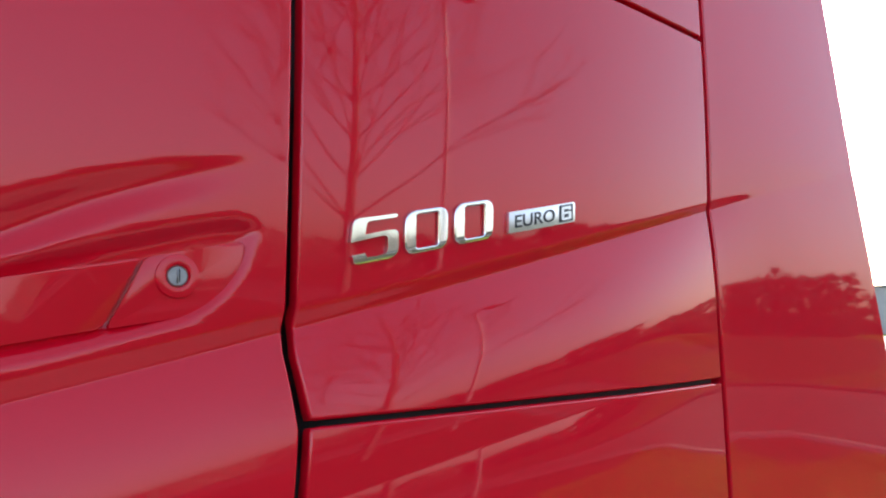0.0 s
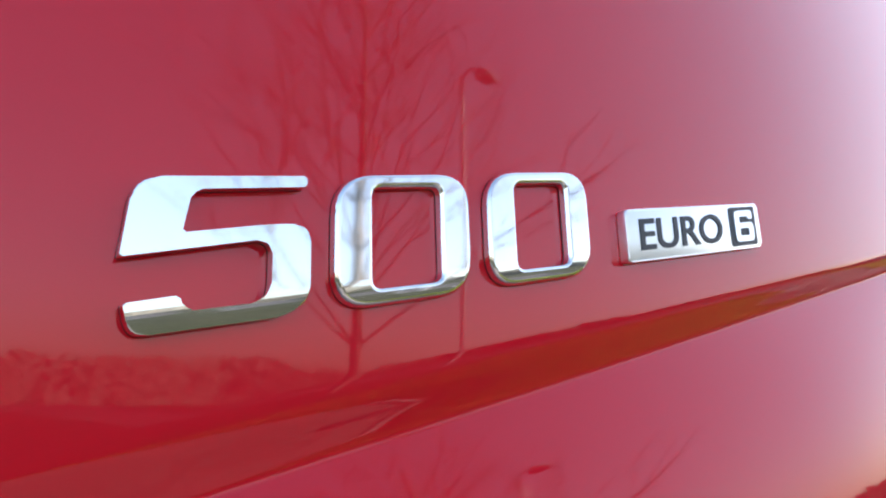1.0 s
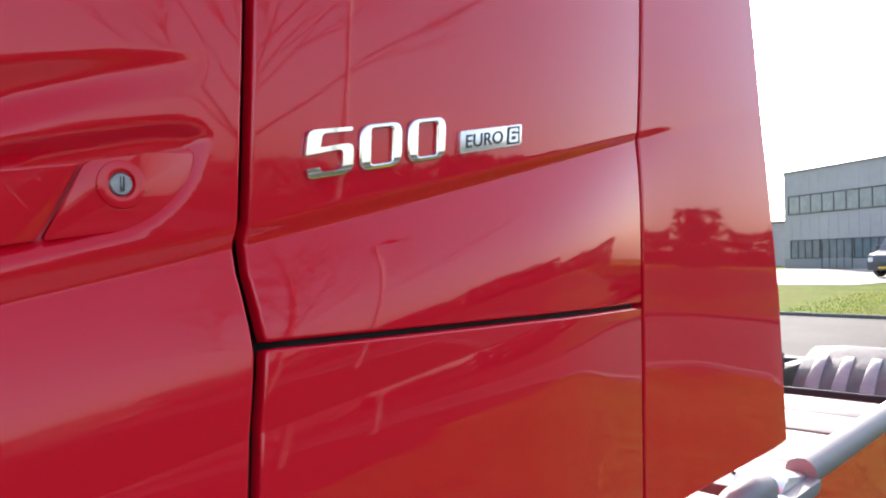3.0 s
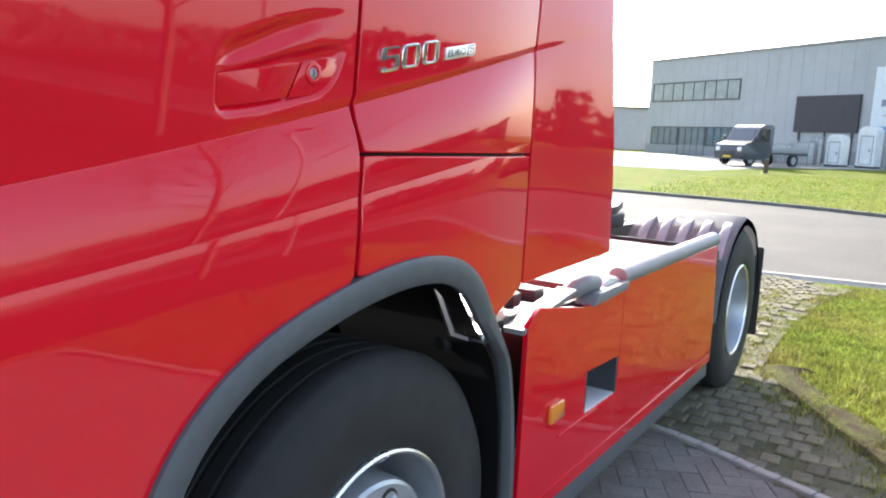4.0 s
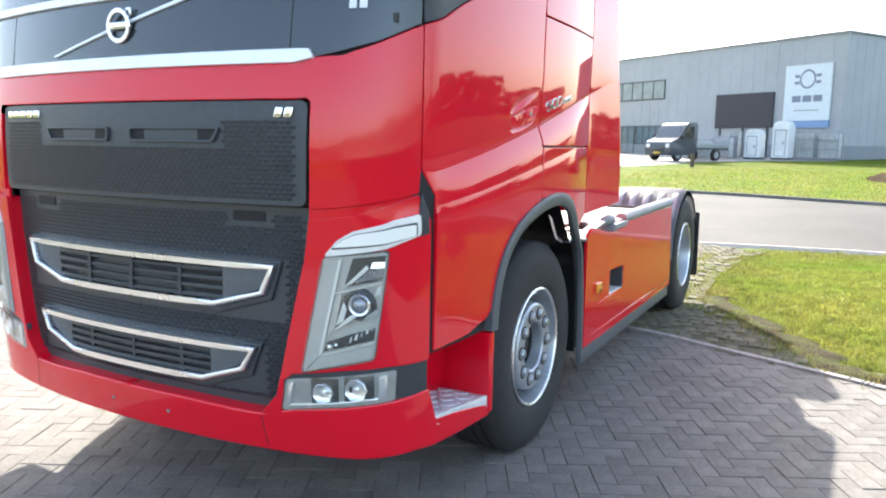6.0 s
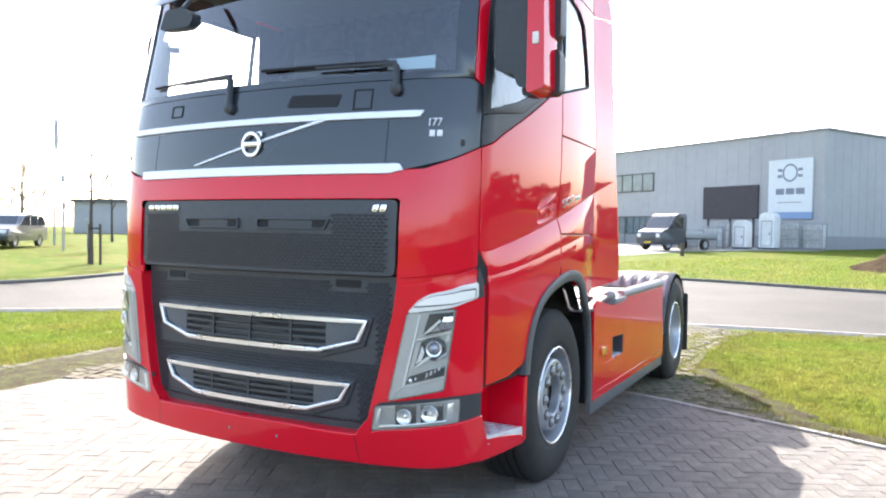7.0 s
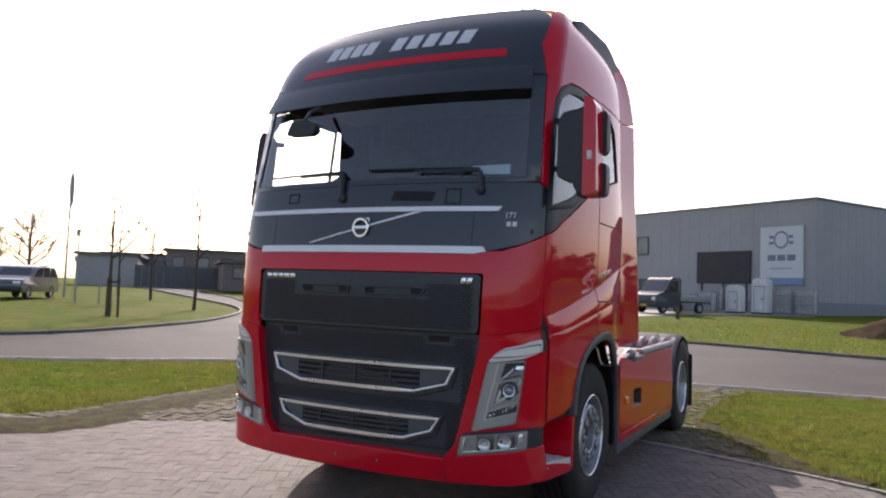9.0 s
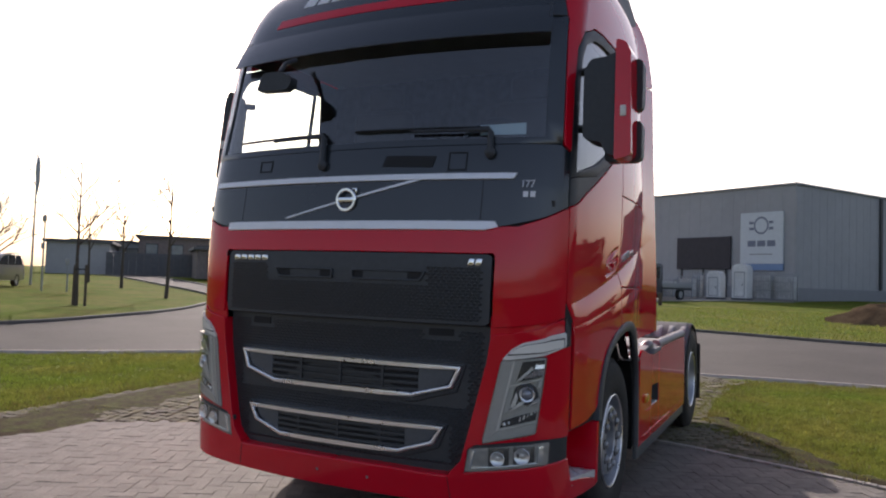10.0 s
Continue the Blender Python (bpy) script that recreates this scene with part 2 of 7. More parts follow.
def text_mesh(body, size, depth, to3, bm, align='LEFT', shear=0.0, stretch=1.0, bold=0.0):
    cu = bpy.data.curves.new("lettering", 'FONT')
    cu.body, cu.size, cu.extrude, cu.align_x, cu.shear, cu.offset = body, size, 0.0, align, shear, bold
    tmp = bpy.data.objects.new("lettering", cu)
    scene.collection.objects.link(tmp)
    me = bpy.data.meshes.new_from_object(tmp.evaluated_get(bpy.context.evaluated_depsgraph_get()))
    b = bmesh.new()
    b.from_mesh(me)
    bmesh.ops.solidify(b, geom=b.faces[:], thickness=depth)
    zs = [v.co.z for v in b.verts]
    for v in b.verts:
        v.co = Vector(to3(v.co.x * stretch, v.co.y, v.co.z - min(zs)))
    add(bm, b)
    bpy.data.objects.remove(tmp)
    bpy.data.meshes.remove(me)
    bpy.data.curves.remove(cu)
    return bm


def grid_polygon(pts, du, dv, extra_u=(), extra_v=()):
    """A flat polygon cut into cells, in (u, v)."""
    b = bmesh.new()
    f = b.faces.new([b.verts.new((u, v, 0)) for u, v in pts])
    us, vs = [p[0] for p in pts], [p[1] for p in pts]

    def cuts(lo, hi, d, extra):
        n = int((hi - lo) / d)
        return sorted({round(lo + (i + 0.5) * d, 4) for i in range(n)} | {round(x, 4) for x in extra if lo < x < hi})
    for c in cuts(min(us), max(us), du, extra_u):
        bmesh.ops.bisect_plane(b, geom=b.verts[:] + b.edges[:] + b.faces[:], plane_co=(c, 0, 0), plane_no=(1, 0, 0), dist=1e-6)
    for c in cuts(min(vs), max(vs), dv, extra_v):
        bmesh.ops.bisect_plane(b, geom=b.verts[:] + b.edges[:] + b.faces[:], plane_co=(0, c, 0), plane_no=(0, 1, 0), dist=1e-6)
    return b


# ---- the ground ----
def rise(x, y):
    """Height of the ground: flat in the yard, gently rising away from it."""
    return 0.018 * min(max(0.0, math.hypot(x, y - 2) - 9), 50)


GRASS = mat("lawn_grass", (0.084, 0.124, 0.012), 0.9, second=(0.130, 0.132, 0.026), mix_scale=0.7, spec=0.02, vary=0.35, scale=26, stain=0.25, bump=0.02, bump_scale=45)
# Unseen ground, made dark so that the paint mirrors less light from it.
UNSEEN_GROUND = mat("unseen_dark_ground", (0.030, 0.033, 0.016), 0.95, second=(0.038, 0.038, 0.020), mix_scale=0.25, vary=0.2, scale=3, spec=0.1, bump=0.02, bump_scale=20)
SOIL = mat("mossy_soil", (0.046, 0.034, 0.020), 0.95, spec=0.05, second=(0.066, 0.070, 0.022), mix_scale=6, vary=0.4, scale=30, bump=0.015, bump_scale=60)
EARTH = mat("bare_earth", (0.055, 0.040, 0.028), 0.95, second=(0.085, 0.064, 0.042), mix_scale=1.7, spec=0.0, vary=0.35, scale=20, bump=0.02, bump_scale=30)
ASPHALT = mat("asphalt", (0.056, 0.052, 0.049), 0.9, spec=0.15, second=(0.069, 0.064, 0.060), mix_scale=0.5, vary=0.18, scale=120, stain=0.12, bump=0.002, bump_scale=400)
KERB = mat("kerb_concrete", (0.15, 0.142, 0.13), 0.9, vary=0.25, scale=9, stain=0.25, bump=0.002, bump_scale=90)
CONCRETE = mat("concrete", (0.30, 0.28, 0.25), 0.85, vary=0.2, scale=14, stain=0.2, bump=0.002, bump_scale=120)
PAVER = mat("clay_paver", (0.152, 0.136, 0.120), 0.88, spec=0.22, second=(0.180, 0.163, 0.145), mix_scale=5, vary=0.2, scale=60, island=0.10, bump=0.0015, bump_scale=200)
PAVER_PIECE = mat("clay_paver_piece", (0.152, 0.136, 0.120), 0.88, spec=0.22, second=(0.180, 0.163, 0.145), mix_scale=5, vary=0.2, scale=60, rand=0.10, bump=0.0015, bump_scale=200)
COBBLE = mat("old_cobble", (0.118, 0.104, 0.080), 0.9, spec=0.15, second=(0.135, 0.122, 0.072), mix_scale=4, vary=0.25, scale=50, island=0.22, bump=0.003, bump_scale=120)
COBBLE_PIECE = mat("old_cobble_piece", (0.118, 0.104, 0.080), 0.9, spec=0.15, second=(0.135, 0.122, 0.072), mix_scale=4, vary=0.25, scale=50, rand=0.22, bump=0.003, bump_scale=120)
SAND = mat("joint_sand", (0.130, 0.116, 0.092), 0.95, spec=0.1, second=(0.080, 0.082, 0.040), mix_scale=1.3, vary=0.3, scale=40, bump=0.004, bump_scale=150)


def ground_sheet():
    me = bpy.data.meshes.new("ground")
    rs = [0, 3, 6, 9, 12, 15, 18, 22, 26, 31, 37, 44, 52, 59, 70, 90, 130, 200, 400, 900, 2500]
    seg = 96
    vs, fs = [(0, 2, -0.03)], []
    for r in rs[1:]:
        for k in range(seg):
            x, y = r * math.sin(2 * math.pi * k / seg), 2 + r * math.cos(2 * math.pi * k / seg)
            vs.append((x, y, rise(x, y) - 0.03 + (0.006 * math.sin(x * 1.3) * math.cos(y * 1.7) if r > 10 else 0)))
    for k in range(seg):
        fs.append((0, 1 + (k + 1) % seg, 1 + k))
    for i in range(len(rs) - 2):
        a, b = 1 + i * seg, 1 + (i + 1) * seg
        for k in range(seg):
            fs.append((a + k, a + (k + 1) % seg, b + (k + 1) % seg, b + k))
    me.from_pydata(vs, [], fs)
    me.materials.append(GRASS)
    me.materials.append(UNSEEN_GROUND)
    for f in me.polygons:
        if (f.center.x > 6 or f.center.x > 4.6 and f.center.y < 0.5) and f.center.y < 0.7 * f.center.x + 34:
            f.material_index = 1
    return tagged(new("ground", me), "flat green grassland under the whole industrial estate", "ground", kind="structure")


def laid(name, pts, z, material, label, category, cell=1.0, kind="structure", depth=0.06):
    """A sheet with the outline pts laid on the ground, z above it, with sides that go down into it."""
    b = grid_polygon(pts, cell, cell)
    edge = [e for e in b.edges if len(e.link_faces) == 1]
    for v in b.verts:
        v.co.z = rise(v.co.x, v.co.y) + z
    ret = bmesh.ops.extrude_edge_only(b, edges=edge)
    for v in [g for g in ret["geom"] if isinstance(g, bmesh.types.BMVert)]:
        v.co.z -= depth
    return tagged(mesh_of(name, b, material), label, category, kind=kind)


def kerb_line(pts, w=0.10, h=0.07, material=None, label="weathered dark grey concrete kerb between road and grass"):
    """A kerb along pts, a real step of height h over the road."""
    bm = bmesh.new()
    P = [Vector(p) for p in pts]
    rings = []
    for i, p in enumerate(P):
        d = (P[min(i + 1, len(P) - 1)] - P[max(i - 1, 0)]).normalized()
        n = Vector((-d.y, d.x))
        z = rise(*p)
        prof = ((-w / 2 - (0.15 if h < 0.03 else 0.0), -0.06), (-w / 2, h - 0.015), (-w / 2 + 0.015, h), (w / 2, h), (w / 2, -0.06))
        rings.append([bm.verts.new((p.x + n.x * o, p.y + n.y * o, z + q)) for o, q in prof])
    for a, b in zip(rings, rings[1:]):
        for k in range(len(a) - 1):
            bm.faces.new((a[k], a[k + 1], b[k + 1], b[k]))
    return tagged(mesh_of("kerb", bm, material or KERB, angle=20), label, "kerb", kind="structure")


def smooth_line(pts, n=8):
    out = []
    P = [Vector(p) for p in pts]
    for i in range(len(P) - 1):
        a, b, c, d = P[max(i - 1, 0)], P[i], P[i + 1], P[min(i + 2, len(P) - 1)]
        for k in range(n):
            t = k / n
            q = 0.5 * ((2 * b) + (c - a) * t + (2 * a - 5 * b + 4 * c - d) * t * t + (3 * b - a - 3 * c + d) * t ** 3)
            out.append((q.x, q.y))
    out.append(tuple(P[-1]))
    return out


ground_sheet()
ROAD_NEAR = smooth_line([(-42, -24), (-24, -8), (-10.7, 4.1), (-7.8, 7.2), (-4, 9.2), (0.5, 10.1), (3.6, 10.5), (12, 11.0), (40, 9), (90, 2)])
ROAD_FAR_L = smooth_line([(-60, -26), (-34, -12), (-17.5, 1.0), (-14.9, 6.6), (-15.0, 10.2), (-17.0, 16.0), (-22.4, 22.6), (-34, 30), (-60, 46), (-110, 78)])
ROAD_FAR_R = smooth_line([(-114, 84), (-62, 51), (-34, 33.5), (-26.8, 28.0), (-16, 22.5), (-8, 20.8), (-1.2, 20.5), (4.1, 18.9), (12, 17.6), (40, 16), (90, 10)])
laid("road", ROAD_NEAR + ROAD_FAR_R[::-1] + ROAD_FAR_L[::-1], -0.012, ASPHALT, "worn grey asphalt road with a bend and a junction", "road", 4.0)
kerb_line(ROAD_FAR_L)
kerb_line(ROAD_FAR_R)
kerb_line(ROAD_NEAR, 0.10, 0.015, CONCRETE, "pale flush concrete edging along the road")
YARD_EDGE = smooth_line([(-30, -6), (-9, -0.2), (-5.1, 1.06), (-3.1, 2.24), (-1, 3.5), (0.3, 4.16), (1.2, 3.96), (1.74, 3.74), (2.62, 3.39), (3.06, 3.19), (5, 2.3), (9, 0.5), (30, -9)], 6)
laid("yard", [p for p in YARD_EDGE if p[0] < 5.6] + [(5.6, 2.0), (5.6, -22), (-20, -26), (-30, -24)], -0.012, SAND, "sand-filled joints of the paved yard", "pavement", 2.0)
LAWN_R = [(2.62, 3.50), (2.41, 3.74), (2.15, 4.25), (1.85, 4.77), (1.51, 5.29), (1.30, 5.7), (1.25, 7), (1.35, 9.0), (1.55, 9.7)]
LAWN_L = [(-5.3, 1.0), (-5.07, 1.6), (-5.19, 2.2), (-5.21, 3.1), (-5.4, 4.4), (-5.0, 6.5), (-4.6, 8.7)]
apron = [p for p in YARD_EDGE if -5.3 < p[0] < 2.62] + LAWN_R + [(0.5, 10.05), (-4.0, 9.15)] + LAWN_L[::-1]
laid("driveway", apron, -0.012, SAND, "mossy cobbled driveway between the yard and the road", "pavement", 1.0)
laid("forecourt", [(-24, 32), (-8.8, 36.2), (-7.2, 36.7), (-6.6, 40.0), (-5.4, 45.0), (-2.0, 50.0), (2.0, 52.0), (0.0, 60.0), (-30.0, 62.0)], 0.0, CONCRETE, "pale concrete forecourt before the grey hall", "pavement", 3.0)


# worn strip of soil where the lawns meet the driveway
def soil_edge(line, seed, wide=0.0):
    rng = random.Random(seed)
    pts = smooth_line(line, 10)
    P = [Vector(p) for p in pts]
    a, b = [], []
    for i, p in enumerate(P):
        d = (P[min(i + 1, len(P) - 1)] - P[max(i - 1, 0)]).normalized()
        n = Vector((-d.y, d.x))
        u, v = 0.05 + 0.09 * noise.noise((i * 0.23, seed, 0)) + rng.uniform(0, 0.05), 0.13 + wide + (0.14 + wide * 0.5) * noise.noise((i * 0.19, seed, 3)) + rng.uniform(0, 0.06)
        a.append(p + n * u), b.append(p - n * v)
    bm = bmesh.new()
    rows = []
    for p, q in zip(a, b):
        rows.append([bm.verts.new((*(p + (q - p) * f), rise(*(p + (q - p) * f)) - 0.004 + 0.016 * math.sin(math.pi * f) - 0.02 * (f in (0, 1)))) for f in (0, 0.25, 0.5, 0.75, 1)])
    for c, e in zip(rows, rows[1:]):
        for k in range(4):
            bm.faces.new((c[k], c[k + 1], e[k + 1], e[k]))
    tagged(mesh_of("soil_edge", bm, SOIL, angle=60), "strip of bare brown soil at the lawn edge", "soil", kind="structure")


soil_edge([(3.06, 3.28)] + LAWN_R[:6], 1, 0.10)
soil_edge([(-9.0, 0.05)] + LAWN_L, 2, 0.95)


# ---- the truck ----
truck = thing("truck", "bright red tractor unit with dark grille parked on pavers", "truck")


def ramp(z, table):
    for (a, p), (b, q) in zip(table, table[1:]):
        if z <= b:
            f = min(max((z - a) / (b - a), 0.0), 1.0)
            return p + (q - p) * f
    return table[-1][1]


def smooth_table(table, lo, hi, n=120, width=6):
    xs = [lo + (hi - lo) * i / n for i in range(n + 1)]
    ys = [ramp(x, table) for x in xs]
    for _ in range(3):
        ys = [sum(ys[max(0, i - width // 2):i + width // 2 + 1]) / len(ys[max(0, i - width // 2):i + width // 2 + 1]) for i in range(n + 1)]
    return list(zip(xs, ys))


FRONT_Y = smooth_table([(0.2, -0.06), (0.45, -0.115), (0.7, -0.125), (1.1, -0.115), (1.6, -0.115), (1.8, -0.085), (2.1, -0.045), (2.9, 0.12),
                        (3.05, 0.165), (3.3, 0.29), (3.45, 0.39), (3.58, 0.52), (3.68, 0.80)], 0.2, 3.68)
HALF_W = smooth_table([(0.2, 1.235), (1.9, 1.245), (2.3, 1.236), (2.9, 1.226), (3.2, 1.212), (3.42, 1.18), (3.58, 1.09), (3.68, 0.96)], 0.2, 3.68)
XC, LC, YC, YR = 0.86, 0.46, 0.30, 1.97
SC = XC + LC


CREASE = smooth_table([(-0.3, 1.335), (0.10, 1.385), (0.43, 1.435), (1.19, 1.597), (1.95, 1.790), (2.4, 1.90), (2.8, 2.0)], -0.3, 2.8, 60, 8)
FOLD = smooth_table([(-0.3, 1.23), (0.21, 1.285), (0.67, 1.345), (1.21, 1.435), (2.2, 1.58), (2.8, 1.67)], -0.3, 2.8, 60, 8)
ROW = 0.14


def crease_z(y):
    return ramp(y, CREASE)


def fold_z(y):
    return ramp(y, FOLD)


def to_row(y, z):
    """Height counted along the side's own lines: 0 on the crease, -ROW on the fold."""
    c, f = crease_z(y), fold_z(y)
    if z >= c:
        return z - c
    return (z - c) * ROW / (c - f) if z >= f else z - f - ROW


def from_row(y, w):
    c, f = crease_z(y), fold_z(y)
    if w >= 0:
        return c + w
    return c + w * (c - f) / ROW if w >= -ROW else f + ROW + w


def ease(u):
    u = min(max(u, 0.0), 1.0)
    return 1 - (1 - u) ** 2


def relief(y, z):
    """How far the side stands out at (y, z): a hollow above the sloping crease and raised facets below it and below the fold."""
    d = crease_z(y) - z
    fade = step01((2.14 - y) / 0.55)
    groove = 0.0040 * step01((y - 0.55) / 0.7) * fade
    out = 0.0
    if d > 0:
        out += 0.026 * ease(d / 0.16) * fade - groove * (1 - ease(d / 0.10))
    else:
        out += 0.017 * ease(-d / 0.55) * min(1.0, max(0.0, (2.6 - z) / 0.4))
    if -d > 0:
        edge = step01(-d / (0.022 - 0.008 * step01((y - 1.2) / 0.7)))
        out += 0.0058 * edge * step01((y - 0.9) / 0.9) * fade - groove * (1 - edge)
    f = fold_z(y) - z
    if f > 0:
        out += 0.007 * ease(f / 0.09) * step01((1.97 - y) / 0.45)
    return out - 0.012


def cab(s, z, off=0.0):
    """Place on the cab's skin. s runs from the middle of the front (0) round the corner and along the side; off: metres proud of it."""
    y0, w = ramp(z, FRONT_Y), ramp(z, HALF_W)
    k = w / 1.245
    ye = max(YC, y0 + 0.36)

    def base(s):
        bow = 0.075
        if s <= XC:
            return Vector((s * k, y0 + bow * (s / XC) ** 2, z))
        if s < SC:
            t = (s - XC) / LC
            p0, p3 = Vector((XC * k, y0 + bow)), Vector((side_x(ye, z, w), ye))
            p3.x -= relief(ye, z) * min(1.0, (ye + 0.05) / 0.5) * step01((z - 1.25) / 0.06) * (1 - step01((t - 0.72) / 0.28))
            d0 = Vector((k, 2 * bow / XC)) * 0.24
            d3 = Vector((0.02, 1.0)) * 0.21
            q = p0 * (1 - t) ** 3 + (p0 + d0) * 3 * t * (1 - t) ** 2 + (p3 - d3) * 3 * t * t * (1 - t) + p3 * t ** 3
            return Vector((q.x, q.y, z))
        y = ye + (s - SC) * (YR - ye) / (YR - YC)
        return Vector((side_x(y, z, w), y, z))

    return base(s) if not off else base(s) + skin_normal(base, s) * off


def side_x(y, z, w):
    bulge = 0.012 - 0.040 * (y - 1.2) ** 2
    return w + bulge + relief(y, z) * min(1.0, max(0.0, (y + 0.05) / 0.5))


def skin_normal(base, s):
    a, b = base(s - 0.004), base(s + 0.004)
    d = b - a
    return Vector((d.y, -d.x, 0)).normalized()


def S(y):
    """The skin's s for a place y metres behind the front, on the side or the corner."""
    if y >= YC:
        return SC + (y - YC)
    lo, hi = 0.5, SC
    for _ in range(30):
        m = (lo + hi) / 2
        lo, hi = (m, hi) if cab(m, 1.2).y < y else (lo, m)
    return lo


def densify(pts, d=0.03):
    out = []
    for (u0, v0), (u1, v1) in zip(pts, pts[1:] + pts[:1]):
        n = max(1, int(math.hypot(u1 - u0, v1 - v0) / d))
        out += [(u0 + (u1 - u0) * i / n, v0 + (v1 - v0) * i / n) for i in range(n)]
    return out


def side_y(s):
    return s - SC + YC


def panel(name, pts, material, parent, label="", du=0.06, dv=0.04, off=0.0, depth=0.016, round_edge=0.004, mirror=False, dent=None,
          extra_u=(), extra_v=(), surf=None, crease=False):
    """A sheet-metal panel on the cab's skin with the outline pts in (s, z), rolled edges and true normals.
    crease: lay the rows of cells along the crease of the side."""
    surf = surf or skin
    along_y = side_y if surf is skin else (lambda u: u)
    pts = densify(pts, 0.03)
    if crease:
        extra_v = list(extra_v) + [-ROW - 0.10 + 0.012 * i for i in range(20)] + [-0.006, -0.0015, 0.0015, 0.004, 0.007, 0.010, 0.0135, 0.017, 0.0205, 0.026, 0.034] + [-ROW + k for k in (-0.018, -0.0075, -0.004, -0.0015, 0.0015, 0.004)]
        pts = [(u, to_row(along_y(u), v)) for u, v in pts]
    b = grid_polygon(pts, du, dv, extra_u, extra_v)
    if crease:
        for v in b.verts:
            v.co.y = from_row(along_y(v.co.x), v.co.y)
    b.normal_update()
    if sum((f.normal.z * f.calc_area()) for f in b.faces) < 0:
        bmesh.ops.reverse_faces(b, faces=b.faces[:])

    def place(u, v, o):
        d = dent(u, v) if dent else 0.0
        return surf(u, v, off + o + d)

    def normal(u, v):
        e = 0.003
        up, dn = e, e
        for line in (crease_z(along_y(u)), fold_z(along_y(u))) if crease else ():
            if abs(v - line) < 0.0045:
                up, dn = (e, 0.0) if v >= line else (0.0, e)
        a_ = place(u + e, v, 0) - place(u - e, v, 0)
        b_ = place(u, v + up, 0) - place(u, v - dn, 0)
        return a_.cross(b_).normalized()
    loops = [e for e in b.edges if len(e.link_faces) == 1]
    verts, normals, faces = [], [], []
    b.verts.index_update()
    for v in b.verts:
        verts.append(place(v.co.x, v.co.y, 0))
        normals.append(normal(v.co.x, v.co.y))
    for f in b.faces:
        faces.append([v.index for v in f.verts])
    out = {}
    for e in loops:
        f = e.link_faces[0]
        d = (e.verts[1].co - e.verts[0].co).normalized()
        n = Vector((d.y, -d.x, 0))
        if n.dot(f.calc_center_median() - e.verts[0].co) > 0:
            n = -n
        for v in e.verts:
            out.setdefault(v, []).append(n)
    rim = {}
    for v, ns in out.items():
        n = sum(ns, Vector()).normalized()
        ids = []
        r = round_edge
        side = (place(v.co.x + n.x * 0.01, v.co.y + n.y * 0.01, 0) - verts[v.index]).normalized()
        for dx, dz, w in ((r * 0.6, -r * 0.3, 0.55), (r, -r, 1.0), (r, -depth, 1.0)):
            ids.append(len(verts))
            verts.append(verts[v.index] + side * dx + normals[v.index] * dz)
            normals.append((normals[v.index] * (1 - w) + side * w).normalized())
        rim[v] = [v.index] + ids
    for e in loops:
        f = e.link_faces[0]
        a, c = e.verts
        lp = [l for l in f.loops if l.edge == e][0]
        if lp.vert != a:
            a, c = c, a
        for k in range(3):
            faces.append([rim[c][k], rim[a][k], rim[a][k + 1], rim[c][k + 1]])
    if mirror:
        verts = [Vector((-v.x, v.y, v.z)) for v in verts]
        normals = [Vector((-n.x, n.y, n.z)) for n in normals]
        faces = [f[::-1] for f in faces]
    b.free()
    me = bpy.data.meshes.new(name)
    me.from_pydata(verts, [], faces)
    me.materials.append(material)
    me.polygons.foreach_set("use_smooth", [True] * len(me.polygons))
    me.normals_split_custom_set_from_vertices(normals)
    ob = new(name, me)
    ob.parent = parent
    if label:
        tagged(ob, label)
    return ob


def skin(s, z, off=0.0):
    """The cab's skin on both sides: s below 0 lies on the other half."""
    p = cab(abs(s), z, off)
    return p if s >= 0 else Vector((-p.x, p.y, p.z))


def s_at(x, z):
    """The s at which the skin has that x, on the front or the corner."""
    lo, hi = 0.0, SC
    for _ in range(30):
        m = (lo + hi) / 2
        lo, hi = (m, hi) if cab(m, z).x < abs(x) else (lo, m)
    return math.copysign(lo, x)


def front(pts):
    return [(s_at(x, z), z) for x, z in pts]


def inside(poly, u, v):
    """Distance from (u, v) to the outline poly, positive inside."""
    best, odd = 9.0, False
    for (x0, y0), (x1, y1) in zip(poly, poly[1:] + poly[:1]):
        dx, dy = x1 - x0, y1 - y0
        t = min(max(((u - x0) * dx + (v - y0) * dy) / (dx * dx + dy * dy + 1e-12), 0.0), 1.0)
        best = min(best, math.hypot(u - x0 - dx * t, v - y0 - dy * t))
        if (y0 > v) != (y1 > v) and u < x0 + (v - y0) / (y1 - y0) * dx:
            odd = not odd
    return best if odd else -best


def step01(t):
    t = min(max(t, 0.0), 1.0)
    return t * t * (3 - 2 * t)


ARCH_PATH = [(0.648, 0.755), (0.667, 0.88), (0.718, 1.01), (0.802, 1.112), (0.925, 1.190), (1.09, 1.244), (1.25, 1.274), (1.40, 1.280), (1.53, 1.257),
             (1.63, 1.20), (1.71, 1.11), (1.78, 1.03), (1.85, 0.95), (1.895, 0.85), (1.925, 0.70), (1.94, 0.50), (1.945, 0.36)]
ARCH_LINE = smooth_line(ARCH_PATH, 4)

DOOR_REAR = [(1.148, 1.272), (1.158, 1.40), (1.168, 1.50), (1.160, 1.575), (1.163, 1.62), (1.163, 2.0)]


def on_side(pts):
    return [(S(y), z) for y, z in pts]


